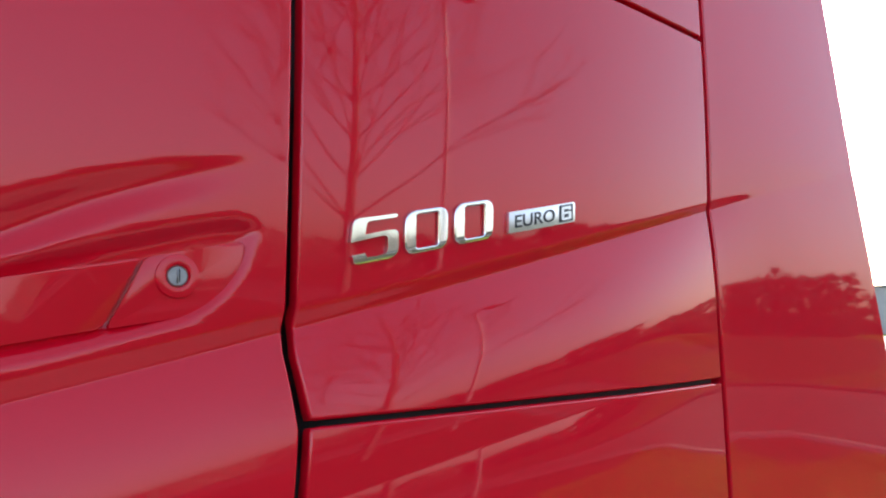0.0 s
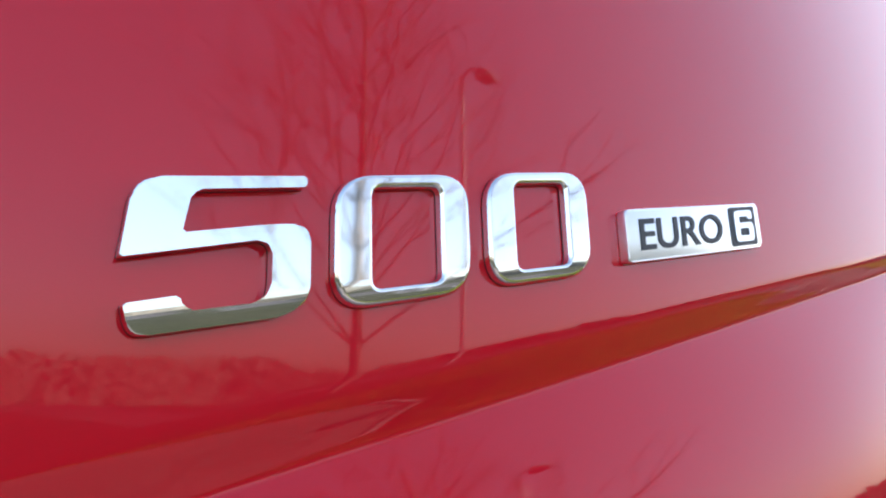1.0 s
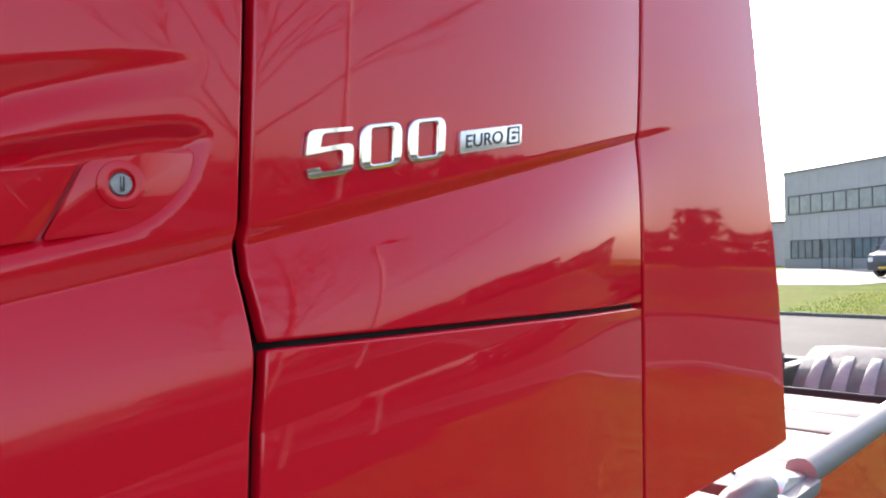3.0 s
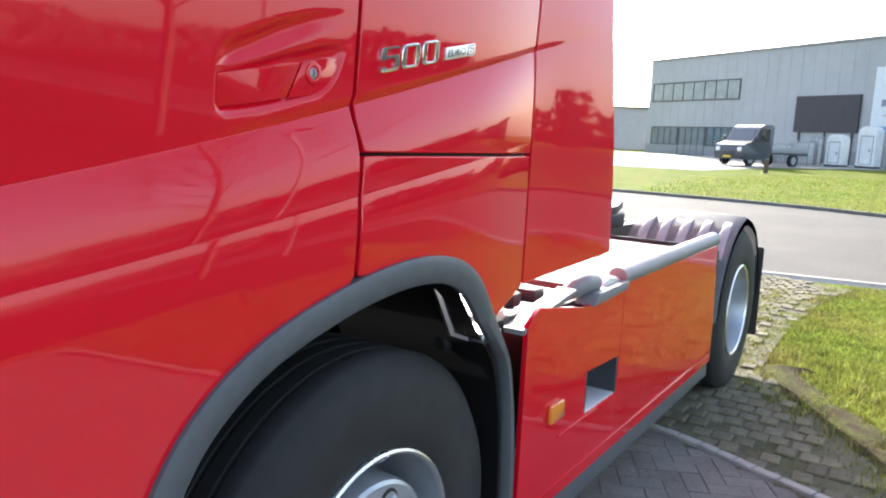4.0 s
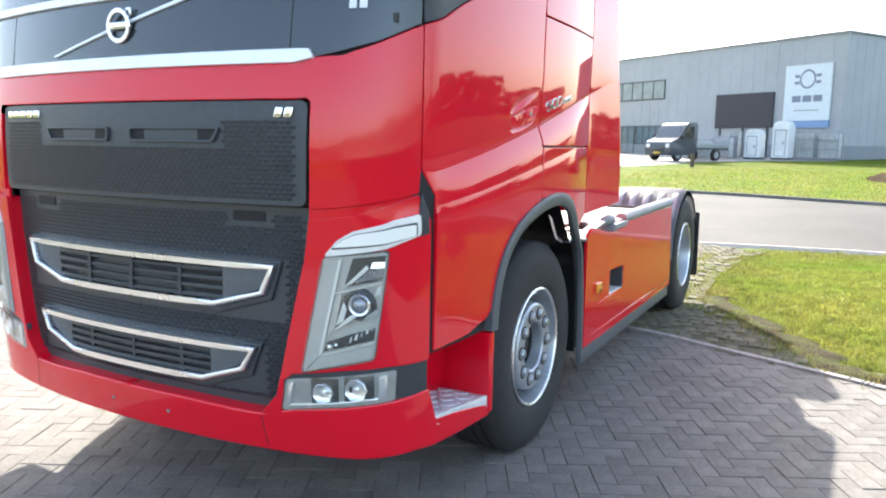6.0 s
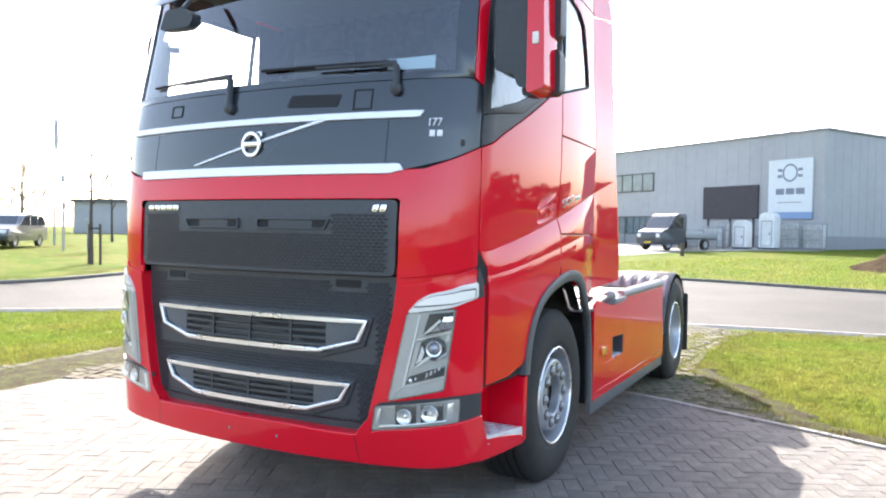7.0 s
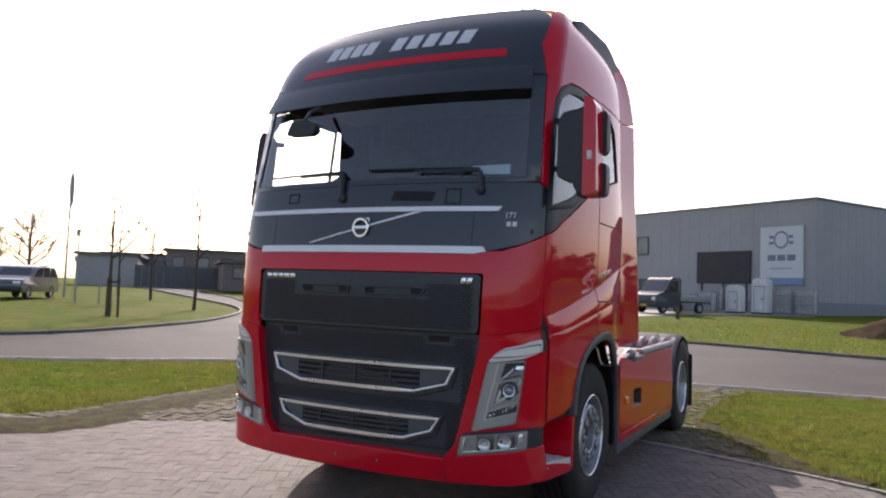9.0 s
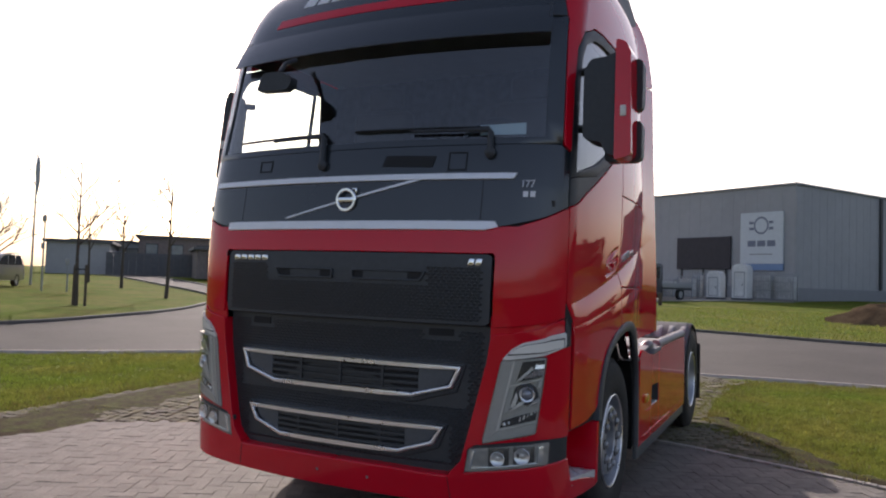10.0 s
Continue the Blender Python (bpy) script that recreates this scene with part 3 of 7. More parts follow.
CUP = rounded([(0.846, 1.562), (0.93, 1.571), (1.01, 1.590), (1.085, 1.612), (1.122, 1.650), (1.136, 1.698), (1.118, 1.704), (1.085, 1.700), (1.02, 1.683), (0.94, 1.660), (0.846, 1.636)], [0.03, 0.03, 0.03, 0.03, 0.03, 0.012, 0.01, 0.03, 0.03, 0.03, 0.02])
WEDGE_TOP = smooth_table([(0.80, 1.650), (0.845, 1.672), (0.875, 1.694), (0.918, 1.712), (0.98, 1.736), (1.05, 1.755), (1.15, 1.773)], 0.80, 1.15, 70, 4)


def handle_dent(s, z):
    """The cup round the door handle and the wedge above it."""
    y = side_y(s)
    if not (0.72 < y < 1.2 and 1.5 < z < 1.8):
        return 0.0
    cup = step01((inside(CUP, y, z) + 0.004) / 0.020)
    v = ramp(y, WEDGE_TOP) - z
    deep = 0.0125 * step01((1.145 - y) / 0.22) * step01((y - 0.835) / 0.05)
    wide = 0.008 + 0.026 * min(1.0, max(0.0, (1.145 - y) / 0.22))
    wedge = deep * step01(v / wide) * (1 - step01((v - wide) / 0.030))
    return -0.012 * cup - wedge * (1 - cup)


def build_side(mirror):
    tag = dict(mirror=mirror)
    panel("corner_recess", [(0.872, 1.215), (s_at(0.95, 1.22), 1.220), (s_at(1.10, 1.25), 1.250), (S(0.160), 1.30), (S(0.160), 1.40), (s_at(1.10, 1.37), 1.370), (s_at(0.95, 1.34), 1.340), (0.872, 1.335)], RED, truck, off=-0.013, depth=0.01, **tag)
    up = [p for p in ARCH_LINE if p[0] < 1.142]
    fine = [S(0.80 + 0.005 * i) for i in range(74)] if not mirror else ()
    door = panel("door", on_side([(0.240, 0.768), (0.47, 0.782), (0.56, 0.806), (0.615, 0.815)] + [p for p in up if p[1] > 0.82] + DOOR_REAR + [(1.163, 2.385), (0.90, 2.245), (0.58, 2.085), (0.41, 2.005), (0.28, 1.936), (0.188, 1.908), (0.188, 1.425), (0.252, 1.332)]),
                 RED, truck, "red door with a recessed flush handle", du=0.05, dv=0.035, dent=None if mirror else handle_dent, extra_u=fine,
                 extra_v=[0.04 + 0.005 * i for i in range(50)] if not mirror else (), crease=True, **tag)
    back = [(y + 0.018, z) for y, z in DOOR_REAR]
    low = [p for p in ARCH_LINE if 1.172 < p[0] < 1.74]
    panel("lower_quarter_panel", on_side([back[0]] + low + [(1.75, 1.075), (1.945, 1.13), (1.945, 1.499), (1.186, 1.499), back[1]]), RED, truck, crease=True, **tag)
    quarter = panel("quarter_panel", on_side([(1.186, 1.513), (1.945, 1.513), (1.945, 2.080), (1.181, 2.080), back[4], back[3]]), RED, truck,
                    "red side panel with a sloping crease", du=0.03, dv=0.03, crease=True, **tag)
    panel("upper_quarter_panel", on_side([(1.181, 2.094), (1.945, 2.094), (1.945, 3.004), (1.181, 3.004), (1.181, 2.985), (1.50, 2.93), (1.63, 2.86), (1.735, 2.60), (1.745, 2.47), (1.181, 2.338)]), RED, truck, **tag)
    win = panel("sleeper_window", on_side([(1.182, 2.346), (1.737, 2.476), (1.727, 2.60), (1.622, 2.85), (1.495, 2.92), (1.182, 2.975)]), SIDE_GLASS, truck, "fixed side window with a black gasket", off=-0.004, depth=0.006, round_edge=0.001, **tag)
    ring = rounded([(S(y), z) for y, z in [(1.182, 2.346), (1.737, 2.476), (1.727, 2.60), (1.622, 2.85), (1.495, 2.92), (1.182, 2.975)]], 0.02, 3)
    bm = bmesh.new()
    tube(bm, [skin(-u if mirror else u, v, 0.002) for u, v in ring + ring[:1]], 0.009, 6, False)
    part("gasket", bm, BLACK, win)
    # red A-pillar and the skin over the door window
    panel("pillar_panel", [(s_at(1.172, 2.25), 2.245), (S(0.168), 2.215), (S(0.155), 2.60), (S(0.158), 2.80), (S(0.225), 2.915), (S(0.40), 2.985), (S(0.60), 3.003), (S(1.19), 3.006), (S(1.19), 3.018), (S(1.93), 3.020),
                           (S(1.90), 3.34), (S(1.3), 3.46), (S(0.55), 3.53), (S(0.25), 3.50), (1.106, 3.50), (1.106, 3.45), (s_at(1.075, 3.20), 3.20), (s_at(1.135, 2.985), 2.985), (s_at(1.143, 2.95), 2.95)], RED, truck, du=0.05, dv=0.04, **tag)
    # black trim under and round the door window
    outer = [(0.180, 2.07), (0.30, 2.09), (0.582, 2.13), (0.90, 2.285), (1.150, 2.43), (1.150, 2.995), (0.60, 2.992), (0.405, 2.974), (0.235, 2.905), (0.166, 2.79), (0.156, 2.60)]
    inner = [(0.240, 2.105), (0.32, 2.125), (0.582, 2.20), (0.90, 2.335), (1.135, 2.45), (1.135, 2.935), (0.62, 2.93), (0.43, 2.91), (0.285, 2.845), (0.235, 2.76), (0.225, 2.60)]
    bm = bmesh.new()
    ring_prism(bm, [(S(y), z) for y, z in outer], [(S(y), z) for y, z in inner], lambda u, v, d: skin(-u if mirror else u, v, d - 0.022), 0.020, 0.004)
    fr = part("door_window_frame", bm, DARK_PLASTIC, truck, "black door window surround")
    panel("window_pane", on_side(inner), SIDE_GLASS, fr, off=-0.016, depth=0.005, round_edge=0.001, du=0.15, dv=0.15, **tag)
    panel("sill_trim", on_side([(0.190, 1.920), (0.282, 1.947), (0.412, 2.017), (0.582, 2.097), (0.90, 2.257), (1.150, 2.397), (1.150, 2.425), (0.90, 2.280), (0.582, 2.125), (0.30, 2.085), (0.192, 2.062)]), DARK_PLASTIC, truck, off=-0.006, **tag)
    return door, quarter


door, quarter = build_side(False)
door_l, quarter_l = build_side(True)


# rear air deflector, curving inwards behind the cab
def deflector(s, z, off=0.0):
    y = s
    near = side_x(1.95, z, ramp(z, HALF_W)) - relief(1.95, z)
    far = 1.243 - 0.022 * max(0.0, z - 1.95) - relief(2.4, z)
    f = min(max((y - 1.963) / 0.44, 0.0), 1.2)
    x = near + (far - near) * f + relief(y, z)
    return Vector((x + off, y, z))


for mir in (False, True):
    panel("side_deflector", [(1.963, 1.135), (2.02, 1.138), (2.575, 1.168), (2.545, 1.5), (2.46, 1.9), (2.39, 2.5), (2.365, 3.055), (1.963, 2.99)], RED, truck, crease=True, surf=deflector, mirror=mir, depth=0.04, du=0.05)
    panel("upper_side_deflector", [(1.963, 3.005), (2.365, 3.075), (2.23, 3.36), (2.13, 3.545), (1.985, 3.54), (1.955, 3.42), (1.95, 3.2)], RED, truck, surf=deflector, mirror=mir, depth=0.04, du=0.05)
    # black sheets behind the roof and cab-to-deflector joints stand for the dark in them
    panel("roof_seal", on_side([(1.15, 2.975), (1.96, 2.975), (1.96, 3.05), (1.15, 3.05)]), BLACK, truck, off=-0.02, depth=0.01, du=0.06, dv=0.04, mirror=mir)
    panel("rear_seal", on_side([(1.91, 1.14), (2.03, 1.14), (2.03, 3.33), (1.88, 3.33)]), BLACK, truck, off=-0.03, depth=0.02, du=0.06, dv=0.06, mirror=mir)


# ---- front of the truck ----
def both(pts):
    """An outline symmetrical about the middle from its right half, bottom to top."""
    return pts + [(-x, z) for x, z in reversed(pts)]


def wide(pts):
    return [(s_at(x, z), z) for x, z in pts]


# black body behind the gaps, put there as the dark inside them
def behind(u, v):
    return -0.022 if 0.72 < side_y(u) < 1.2 and 1.48 < v < 1.82 else 0.0


for mir in (False, True):
    panel("inner_body", wide([(1.0, 0.60), (1.10, 0.75)]) + [(S(0.62), 0.76)] + on_side([p for p in ARCH_LINE if 0.8 < p[1] and p[0] < 1.74]) + on_side([(1.95, 1.15), (1.95, 2.9), (0.20, 2.0)])
          + [(s_at(1.0, 1.9), 1.9), (0.88, 1.80), (0.88, 1.2)], BLACK, truck, off=-0.019, depth=0.02, du=0.05, dv=0.025, dent=behind, mirror=mir)
# the gap between headlamp panel and door stands open at its top
for k in (1, -1):
    bm = bmesh.new()
    # Black blocks in the gap stand for the shade inside it.
    prism(bm, [(S(0.15), 1.305), (S(0.225), 1.305), (S(0.250), 1.325), (S(0.183), 1.42), (S(0.166), 1.41), (S(0.15), 1.37)], lambda u, v, d: skin(k * u, v, d - 0.03), 0.026)
    prism(bm, [(S(0.212), 0.76), (S(0.240), 0.76), (S(0.250), 1.325), (S(0.205), 1.315)], lambda u, v, d: skin(k * u, v, d - 0.03), 0.022)
    part("gap_seal", bm, BLACK, truck)
shoulder = [(0.866, 1.662), (0.878, 1.650), (0.878, 1.286), (s_at(0.95, 1.291), 1.291), (s_at(1.10, 1.313), 1.313), (S(0.168), 1.344), (S(0.176), 1.425),
            (S(0.176), 1.905), (s_at(1.10, 1.85), 1.838), (0.95, 1.80), (0.878, 1.795), (0.84, 1.786)]
panel("hood_panel", shoulder + [(-u, v) for u, v in reversed(shoulder)], RED, truck, "red front panel round the grille and both corners", du=0.05, dv=0.04)
hl_low = [(0.775, 0.665), (0.81, 0.690), (1.00, 0.722), (1.14, 0.738)]
for mir in (False, True):
    lamp_panel = panel("headlamp_panel", wide([(0.672, 0.52), (0.755, 0.535)] + hl_low) + [(S(0.212), 0.742), (S(0.212), 1.245), (S(0.168), 1.333)] + wide([(1.10, 1.282), (0.95, 1.250), (0.880, 1.243), (0.862, 1.10), (0.822, 0.93), (0.775, 0.72), (0.745, 0.60)]),
                       RED, truck, "red panel round the headlamp", mirror=mir, depth=0.06)
# bumper
bumper_top = [(0.0, 0.520), (0.30, 0.520), (0.55, 0.512), (0.665, 0.512), (0.70, 0.520), (0.80, 0.545), (1.0, 0.575), (1.14, 0.598)]
bumper_low = [(1.20, 0.415), (1.05, 0.395), (0.80, 0.385), (0.40, 0.380), (0.0, 0.380)]
for mir in (False, True):
    panel("bumper", wide(bumper_top) + [(S(0.212), 0.618), (S(0.255), 0.50), (S(0.66), 0.435), (S(0.66), 0.395), (S(0.30), 0.405)] + wide(bumper_low), RED, truck, "red lower bumper", mirror=mir, depth=0.12, round_edge=0.012)
    sg = -1 if mir else 1
    # step well behind the bumper corner
    bm = bmesh.new()
    prism(bm, [(S(0.645), 0.40), (S(0.69), 0.40), (S(0.69), 0.745), (S(0.645), 0.745)], lambda u, v, d: skin(sg * u, v, d - 0.225), 0.23, 0.012)
    part("step_side", bm, RED, truck)
    bm = bmesh.new()
    box(bm, (sg * 1.03, 0.445, 0.60), (0.03, 0.55, 0.34), 0.008)
    box(bm, (sg * 1.10, 0.185, 0.62), (0.16, 0.02, 0.30), 0.006)
    part("step_well", bm, RED, truck)
    tilt = lambda y: 0.512 - 0.09 * (y - 0.25)
    bm = bmesh.new()
    prism(bm, rounded([(1.02, 0.22), (1.17, 0.22), (1.228, 0.29), (1.243, 0.645), (1.02, 0.645)], 0.012), lambda u, v, d: (sg * u, v, tilt(v) - 0.022 + d), 0.022, 0.005)
    prism(bm, rounded([(0.258, -0.040), (0.645, -0.052), (0.645, 0.004), (0.258, 0.004)], 0.008, 3), lambda u, v, d: (sg * (1.215 + 0.03 * min(1.0, (u - 0.258) / 0.12) + d), u, tilt(u) + v), 0.012, 0.004)
    step = part("step", bm, STEP, truck, "chequered aluminium step")
    for i in range(6):
        for j in range(5):
            turn = Matrix.Rotation(radians(40 if (i + j) % 2 else -40), 3, 'Z')
            y = 0.285 + 0.064 * i
            bm = bmesh.new()
            box(bm, (sg * (1.05 + 0.038 * j), y, tilt(y) + 0.002), (0.014, 0.046, 0.007), 0.002, 1, turn)
            part("tread_bar", bm, STEP, step)

# grille: upper plate with the pierced field, slot and lettering bars
plate = panel("grille_plate", wide(rounded(both([(0.862, 1.292), (0.866, 1.652)]), 0.03, 4)), GRILLE_PLASTIC, truck, "dark pierced upper grille plate", off=-0.010, du=0.08, dv=0.06, depth=0.06)


def honeycomb(bm, x0, x1, z0, z1, cw, ch, off, keep=None):
    """Rows of hooded cells pressed into the plate, each with its lip and shaded mouth."""
    rows = int((z1 - z0) / ch)
    for r in range(rows):
        z = z0 + (r + 0.5) * ch
        n = int((x1 - x0) / cw)
        for i in range(n):
            x = x0 + (i + 0.5 + 0.5 * (r % 2)) * cw
            if x > x1 - cw * 0.4 or (keep and not keep(x, z)):
                continue
            a, b = cw * 0.46, ch * 0.42
            s = [s_at(x + k * a, z) for k in (-1, -0.45, 0.45, 1)]
            lip = [skin(s[0], z, off), skin(s[1], z + b, off + 0.0045), skin(s[2], z + b, off + 0.0045), skin(s[3], z, off)]
            low = [skin(s[0], z, off), skin(s[1], z - b, off - 0.002), skin(s[2], z - b, off - 0.002), skin(s[3], z, off)]
            vs = [bm.verts.new(p) for p in (lip[0], lip[1], lip[2], lip[3])]
            ws = [bm.verts.new(p) for p in (low[1], low[2])]
            bm.faces.new((vs[0], ws[0], ws[1], vs[3], vs[2], vs[1]))
            top = [bm.verts.new(skin(q, z + b * 1.15, off - 0.006)) for q in (s[1], s[2])]
            bm.faces.new((vs[1], vs[2], top[1], top[0]))
    return bm


bm = bmesh.new()
honeycomb(bm, -0.835, 0.835, 1.305, 1.588, 0.030, 0.0165, -0.007, lambda x, z: not (z > 1.492 and abs(x) < 0.53))
tagged(part("honeycomb", bm, GRILLE_PLASTIC, plate, "dark hooded honeycomb cells", smooth=False), kind="stuff")
for x0, x1 in ((-0.44, -0.05), (0.07, 0.49)):
    bm = bmesh.new()
    o = rounded(wide([(x0, 1.505), (x1, 1.505), (x1 + (0.03 if x1 > 0.2 else 0), 1.562), (x0 - (0.03 if x0 < -0.2 else 0), 1.562)]), 0.015, 4)
    i = rounded(wide([(x0 + 0.012, 1.515), (x1 - 0.012, 1.515), (x1 + (0.015 if x1 > 0.2 else -0.01), 1.553), (x0 - (0.015 if x0 < -0.2 else -0.01), 1.553)]), 0.012, 4)
    ring_prism(bm, o, i, lambda u, v, d: skin(u, v, d - 0.012), 0.014, 0.003)
    part("slot_frame", bm, GRILLE_PLASTIC, plate)
# Flat black sheets stand for the shade inside the two slots.
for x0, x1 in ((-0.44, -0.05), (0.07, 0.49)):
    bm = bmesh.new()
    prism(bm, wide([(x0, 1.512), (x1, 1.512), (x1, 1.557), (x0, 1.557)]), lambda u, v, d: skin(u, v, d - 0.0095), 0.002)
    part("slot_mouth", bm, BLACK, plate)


def chrome_bar(bm, x0, x1, z0, z1, lean=0.0, off=-0.008, h=0.008):
    prism(bm, rounded(wide([(x0, z0), (x1, z0), (x1 + lean, z1), (x0 + lean, z1)]), 0.004, 2), lambda u, v, d: skin(u, v, off + d), h, 0.002)


# maker's word and model sign as plain bars
for i in range(5):
    bm = bmesh.new()
    chrome_bar(bm, -0.808 + 0.058 * i, -0.808 + 0.058 * i + 0.046, 1.600, 1.630)
    part("maker_lettering_bar", bm, CHROME, plate, "small chrome bar")
for x0, x1 in ((0.742, 0.772), (0.780, 0.812)):
    bm = bmesh.new()
    chrome_bar(bm, x0, x1, 1.596, 1.631, 0.008)
    part("model_sign_bar", bm, CHROME, plate, "small slanted chrome bar")

# lower grille
low_shape = [(0.0, 0.522), (0.40, 0.520), (0.66, 0.525), (0.738, 0.60), (0.768, 0.72), (0.815, 0.93), (0.855, 1.10), (0.872, 1.282)]
lower = panel("lower_grille", wide(both(low_shape)), GRILLE_PLASTIC, truck, "dark lower grille with hooded cells", off=-0.057, du=0.08, dv=0.06)
bm = bmesh.new()
honeycomb(bm, -0.84, 0.84, 0.56, 1.262, 0.030, 0.0165, -0.053,
          lambda x, z: abs(x) < 0.712 + 0.24 * (z - 0.56) and not (0.865 < z < 1.095 and abs(x) < 0.75) and not (0.575 < z < 0.78 and abs(x) < 0.67) and not (z > 1.20 and 0.50 < abs(x) < 0.70))
tagged(part("honeycomb", bm, GRILLE_PLASTIC, lower, "dark hooded honeycomb cells", smooth=False), kind="stuff")
for half, name in (([(0.725, 1.074), (0.680, 0.960), (0.455, 0.898)], "upper"), ([(0.640, 0.760), (0.590, 0.665), (0.390, 0.600)], "lower")):
    (x1, z1), (x2, z2), (x3, z3) = half
    o = [(-x1, z1), (-x2, z2), (-x3, z3), (x3, z3), (x2, z2), (x1, z1)]
    t = 0.020
    inn = [(-x1 + 0.030, z1 - t), (-x2 + 0.022, z2 + 0.014), (-x3 + 0.004, z3 + t * 1.15), (x3 - 0.004, z3 + t * 1.15), (x2 - 0.022, z2 + 0.014), (x1 - 0.030, z1 - t)]
    ow = wide(densify(o, 0.12))
    n_each = [max(1, int(math.hypot(o[(i + 1) % 6][0] - o[i][0], o[(i + 1) % 6][1] - o[i][1]) / 0.12)) for i in range(6)]
    iw = []
    for i in range(6):
        a, b = inn[i], inn[(i + 1) % 6]
        iw += [(a[0] + (b[0] - a[0]) * k / n_each[i], a[1] + (b[1] - a[1]) * k / n_each[i]) for k in range(n_each[i])]
    bm = bmesh.new()
    ring_prism(bm, ow, wide(iw), lambda u, v, d: skin(u, v, d - 0.057), 0.036, 0.009, 3)
    fr = part("grille_frame", bm, SATIN, truck, "bright satin metal grille frame")
    # Black sheet behind the slats, in place of the shade inside.
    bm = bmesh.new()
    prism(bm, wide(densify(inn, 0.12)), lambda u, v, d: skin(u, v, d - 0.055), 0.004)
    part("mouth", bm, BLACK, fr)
    hx, top, bot = x3 + 0.03, z1 - t, z3 + t
    n = 4
    for i in range(n):
        z = bot + (top - bot) * (i + 0.5) / n
        bm = bmesh.new()
        prism(bm, wide(densify([(-hx, z - 0.009), (hx, z - 0.009), (hx, z + 0.007), (-hx, z + 0.007)], 0.15)), lambda u, v, d: skin(u, v, d - 0.052), 0.012, 0.003)
        part("slat", bm, GRILLE_PLASTIC, fr)
    for x in (-0.27, 0.0, 0.27):
        bm = bmesh.new()
        prism(bm, wide([(x - 0.009, bot), (x + 0.009, bot), (x + 0.009, top), (x - 0.009, top)]), lambda u, v, d: skin(u, v, d - 0.052), 0.009)
        part("mullion", bm, GRILLE_PLASTIC, fr)
    for sg in (1, -1):
        bm = bmesh.new()
        prism(bm, wide([(sg * (x3 + 0.03), bot + 0.006), (sg * (x2 - 0.03), z2 + 0.018), (sg * (x1 - 0.036), top), (sg * (x3 + 0.03), top)][::sg]), lambda u, v, d: skin(u, v, d - 0.052), 0.012, 0.003)
        part("side_blank", bm, GREY_PLASTIC, fr)
    bm = bmesh.new()
    e = 0.030
    ring_prism(bm, wide([(-x1 - 0.02, z1 + 0.012), (-x2 - 0.02, z2 - 0.02), (-x3, z3 - e), (x3, z3 - e), (x2 + 0.02, z2 - 0.02), (x1 + 0.02, z1 + 0.012)]), wide(o),
               lambda u, v, d: skin(u, v, d - 0.059), 0.016, 0.006)
    part("frame_bezel", bm, GRILLE_PLASTIC, fr)
# Black plates painted as the dark inside of the tow slots.
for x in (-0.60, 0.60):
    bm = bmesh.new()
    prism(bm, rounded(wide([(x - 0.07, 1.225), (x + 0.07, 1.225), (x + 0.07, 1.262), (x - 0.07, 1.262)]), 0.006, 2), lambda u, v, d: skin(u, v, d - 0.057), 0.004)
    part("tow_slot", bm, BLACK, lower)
for x, z in ((0.22, 0.455), (-0.10, 0.455)):
    bm = bmesh.new()
    p = skin(s_at(x, z), z, 0.001)
    lathe(bm, [(0.001, 0.003), (0.007, 0.002), (0.008, 0)], 10, Matrix.Translation(p) @ Matrix.Rotation(radians(90), 4, 'X'))
    part("bumper_screw", bm, RAIL, truck)

for sg in (1, -1):
    bm = bmesh.new()
    prism(bm, [(s_at(sg * 0.690, 0.45) - 0.002, 0.395), (s_at(sg * 0.690, 0.45) + 0.002, 0.395), (s_at(sg * 0.672, 0.51) + 0.002, 0.512), (s_at(sg * 0.672, 0.51) - 0.002, 0.512)], lambda u, v, d: skin(u, v, d - 0.001), 0.002)
    part("bumper_joint", bm, BLACK, truck)

# dark panel under the windscreen with its bright strips and emblem
nose = panel("screen_panel", wide(both([(0.95, 1.812), (1.10, 1.850)])[:2]) + [(S(0.172), 1.915), (S(0.172), 2.05), (S(0.165), 2.20)] + wide([(1.16, 2.235)]) + wide([(-1.16, 2.235)])
             + [(-S(0.165), 2.20), (-S(0.172), 2.05), (-S(0.172), 1.915)] + wide([(-1.10, 1.850), (-0.95, 1.812), (-0.88, 1.800), (0.88, 1.800)]), GLOSS_BLACK, truck,
             "dark panel below the windscreen", off=-0.004)
panel("bright_strip", wide(densify([(-0.885, 1.783), (0.82, 1.783), (0.885, 1.797), (0.868, 1.824), (-0.885, 1.824)], 0.12)), BRIGHT, nose, "wide satin metal strip", off=0.014, depth=0.018, round_edge=0.004, dv=0.012)
panel("bright_strip", wide(densify([(-1.06, 2.052), (0.945, 2.052), (0.962, 2.080), (-1.06, 2.080)], 0.12)), BRIGHT, nose, "narrow satin metal strip", off=0.009, depth=0.014, round_edge=0.003, dv=0.012)
panel("diagonal_strip", wide(densify([(-0.43, 1.846), (-0.405, 1.846), (0.45, 2.050), (0.40, 2.050)], 0.1)), BRIGHT, nose, off=0.005, depth=0.009, round_edge=0.002, dv=0.02)
to_emblem = Matrix.Translation(skin(0.0, 1.945, 0.006)) @ Matrix.Rotation(radians(90), 4, 'X')
bm = bmesh.new()
lathe(bm, [(0.048, 0), (0.048, 0.008), (0.052, 0.011), (0.062, 0.011), (0.066, 0.008), (0.066, 0)], 40, to_emblem)
box(bm, tuple(skin(0.052, 2.005, 0.012)), (0.030, 0.008, 0.010), 0.002)
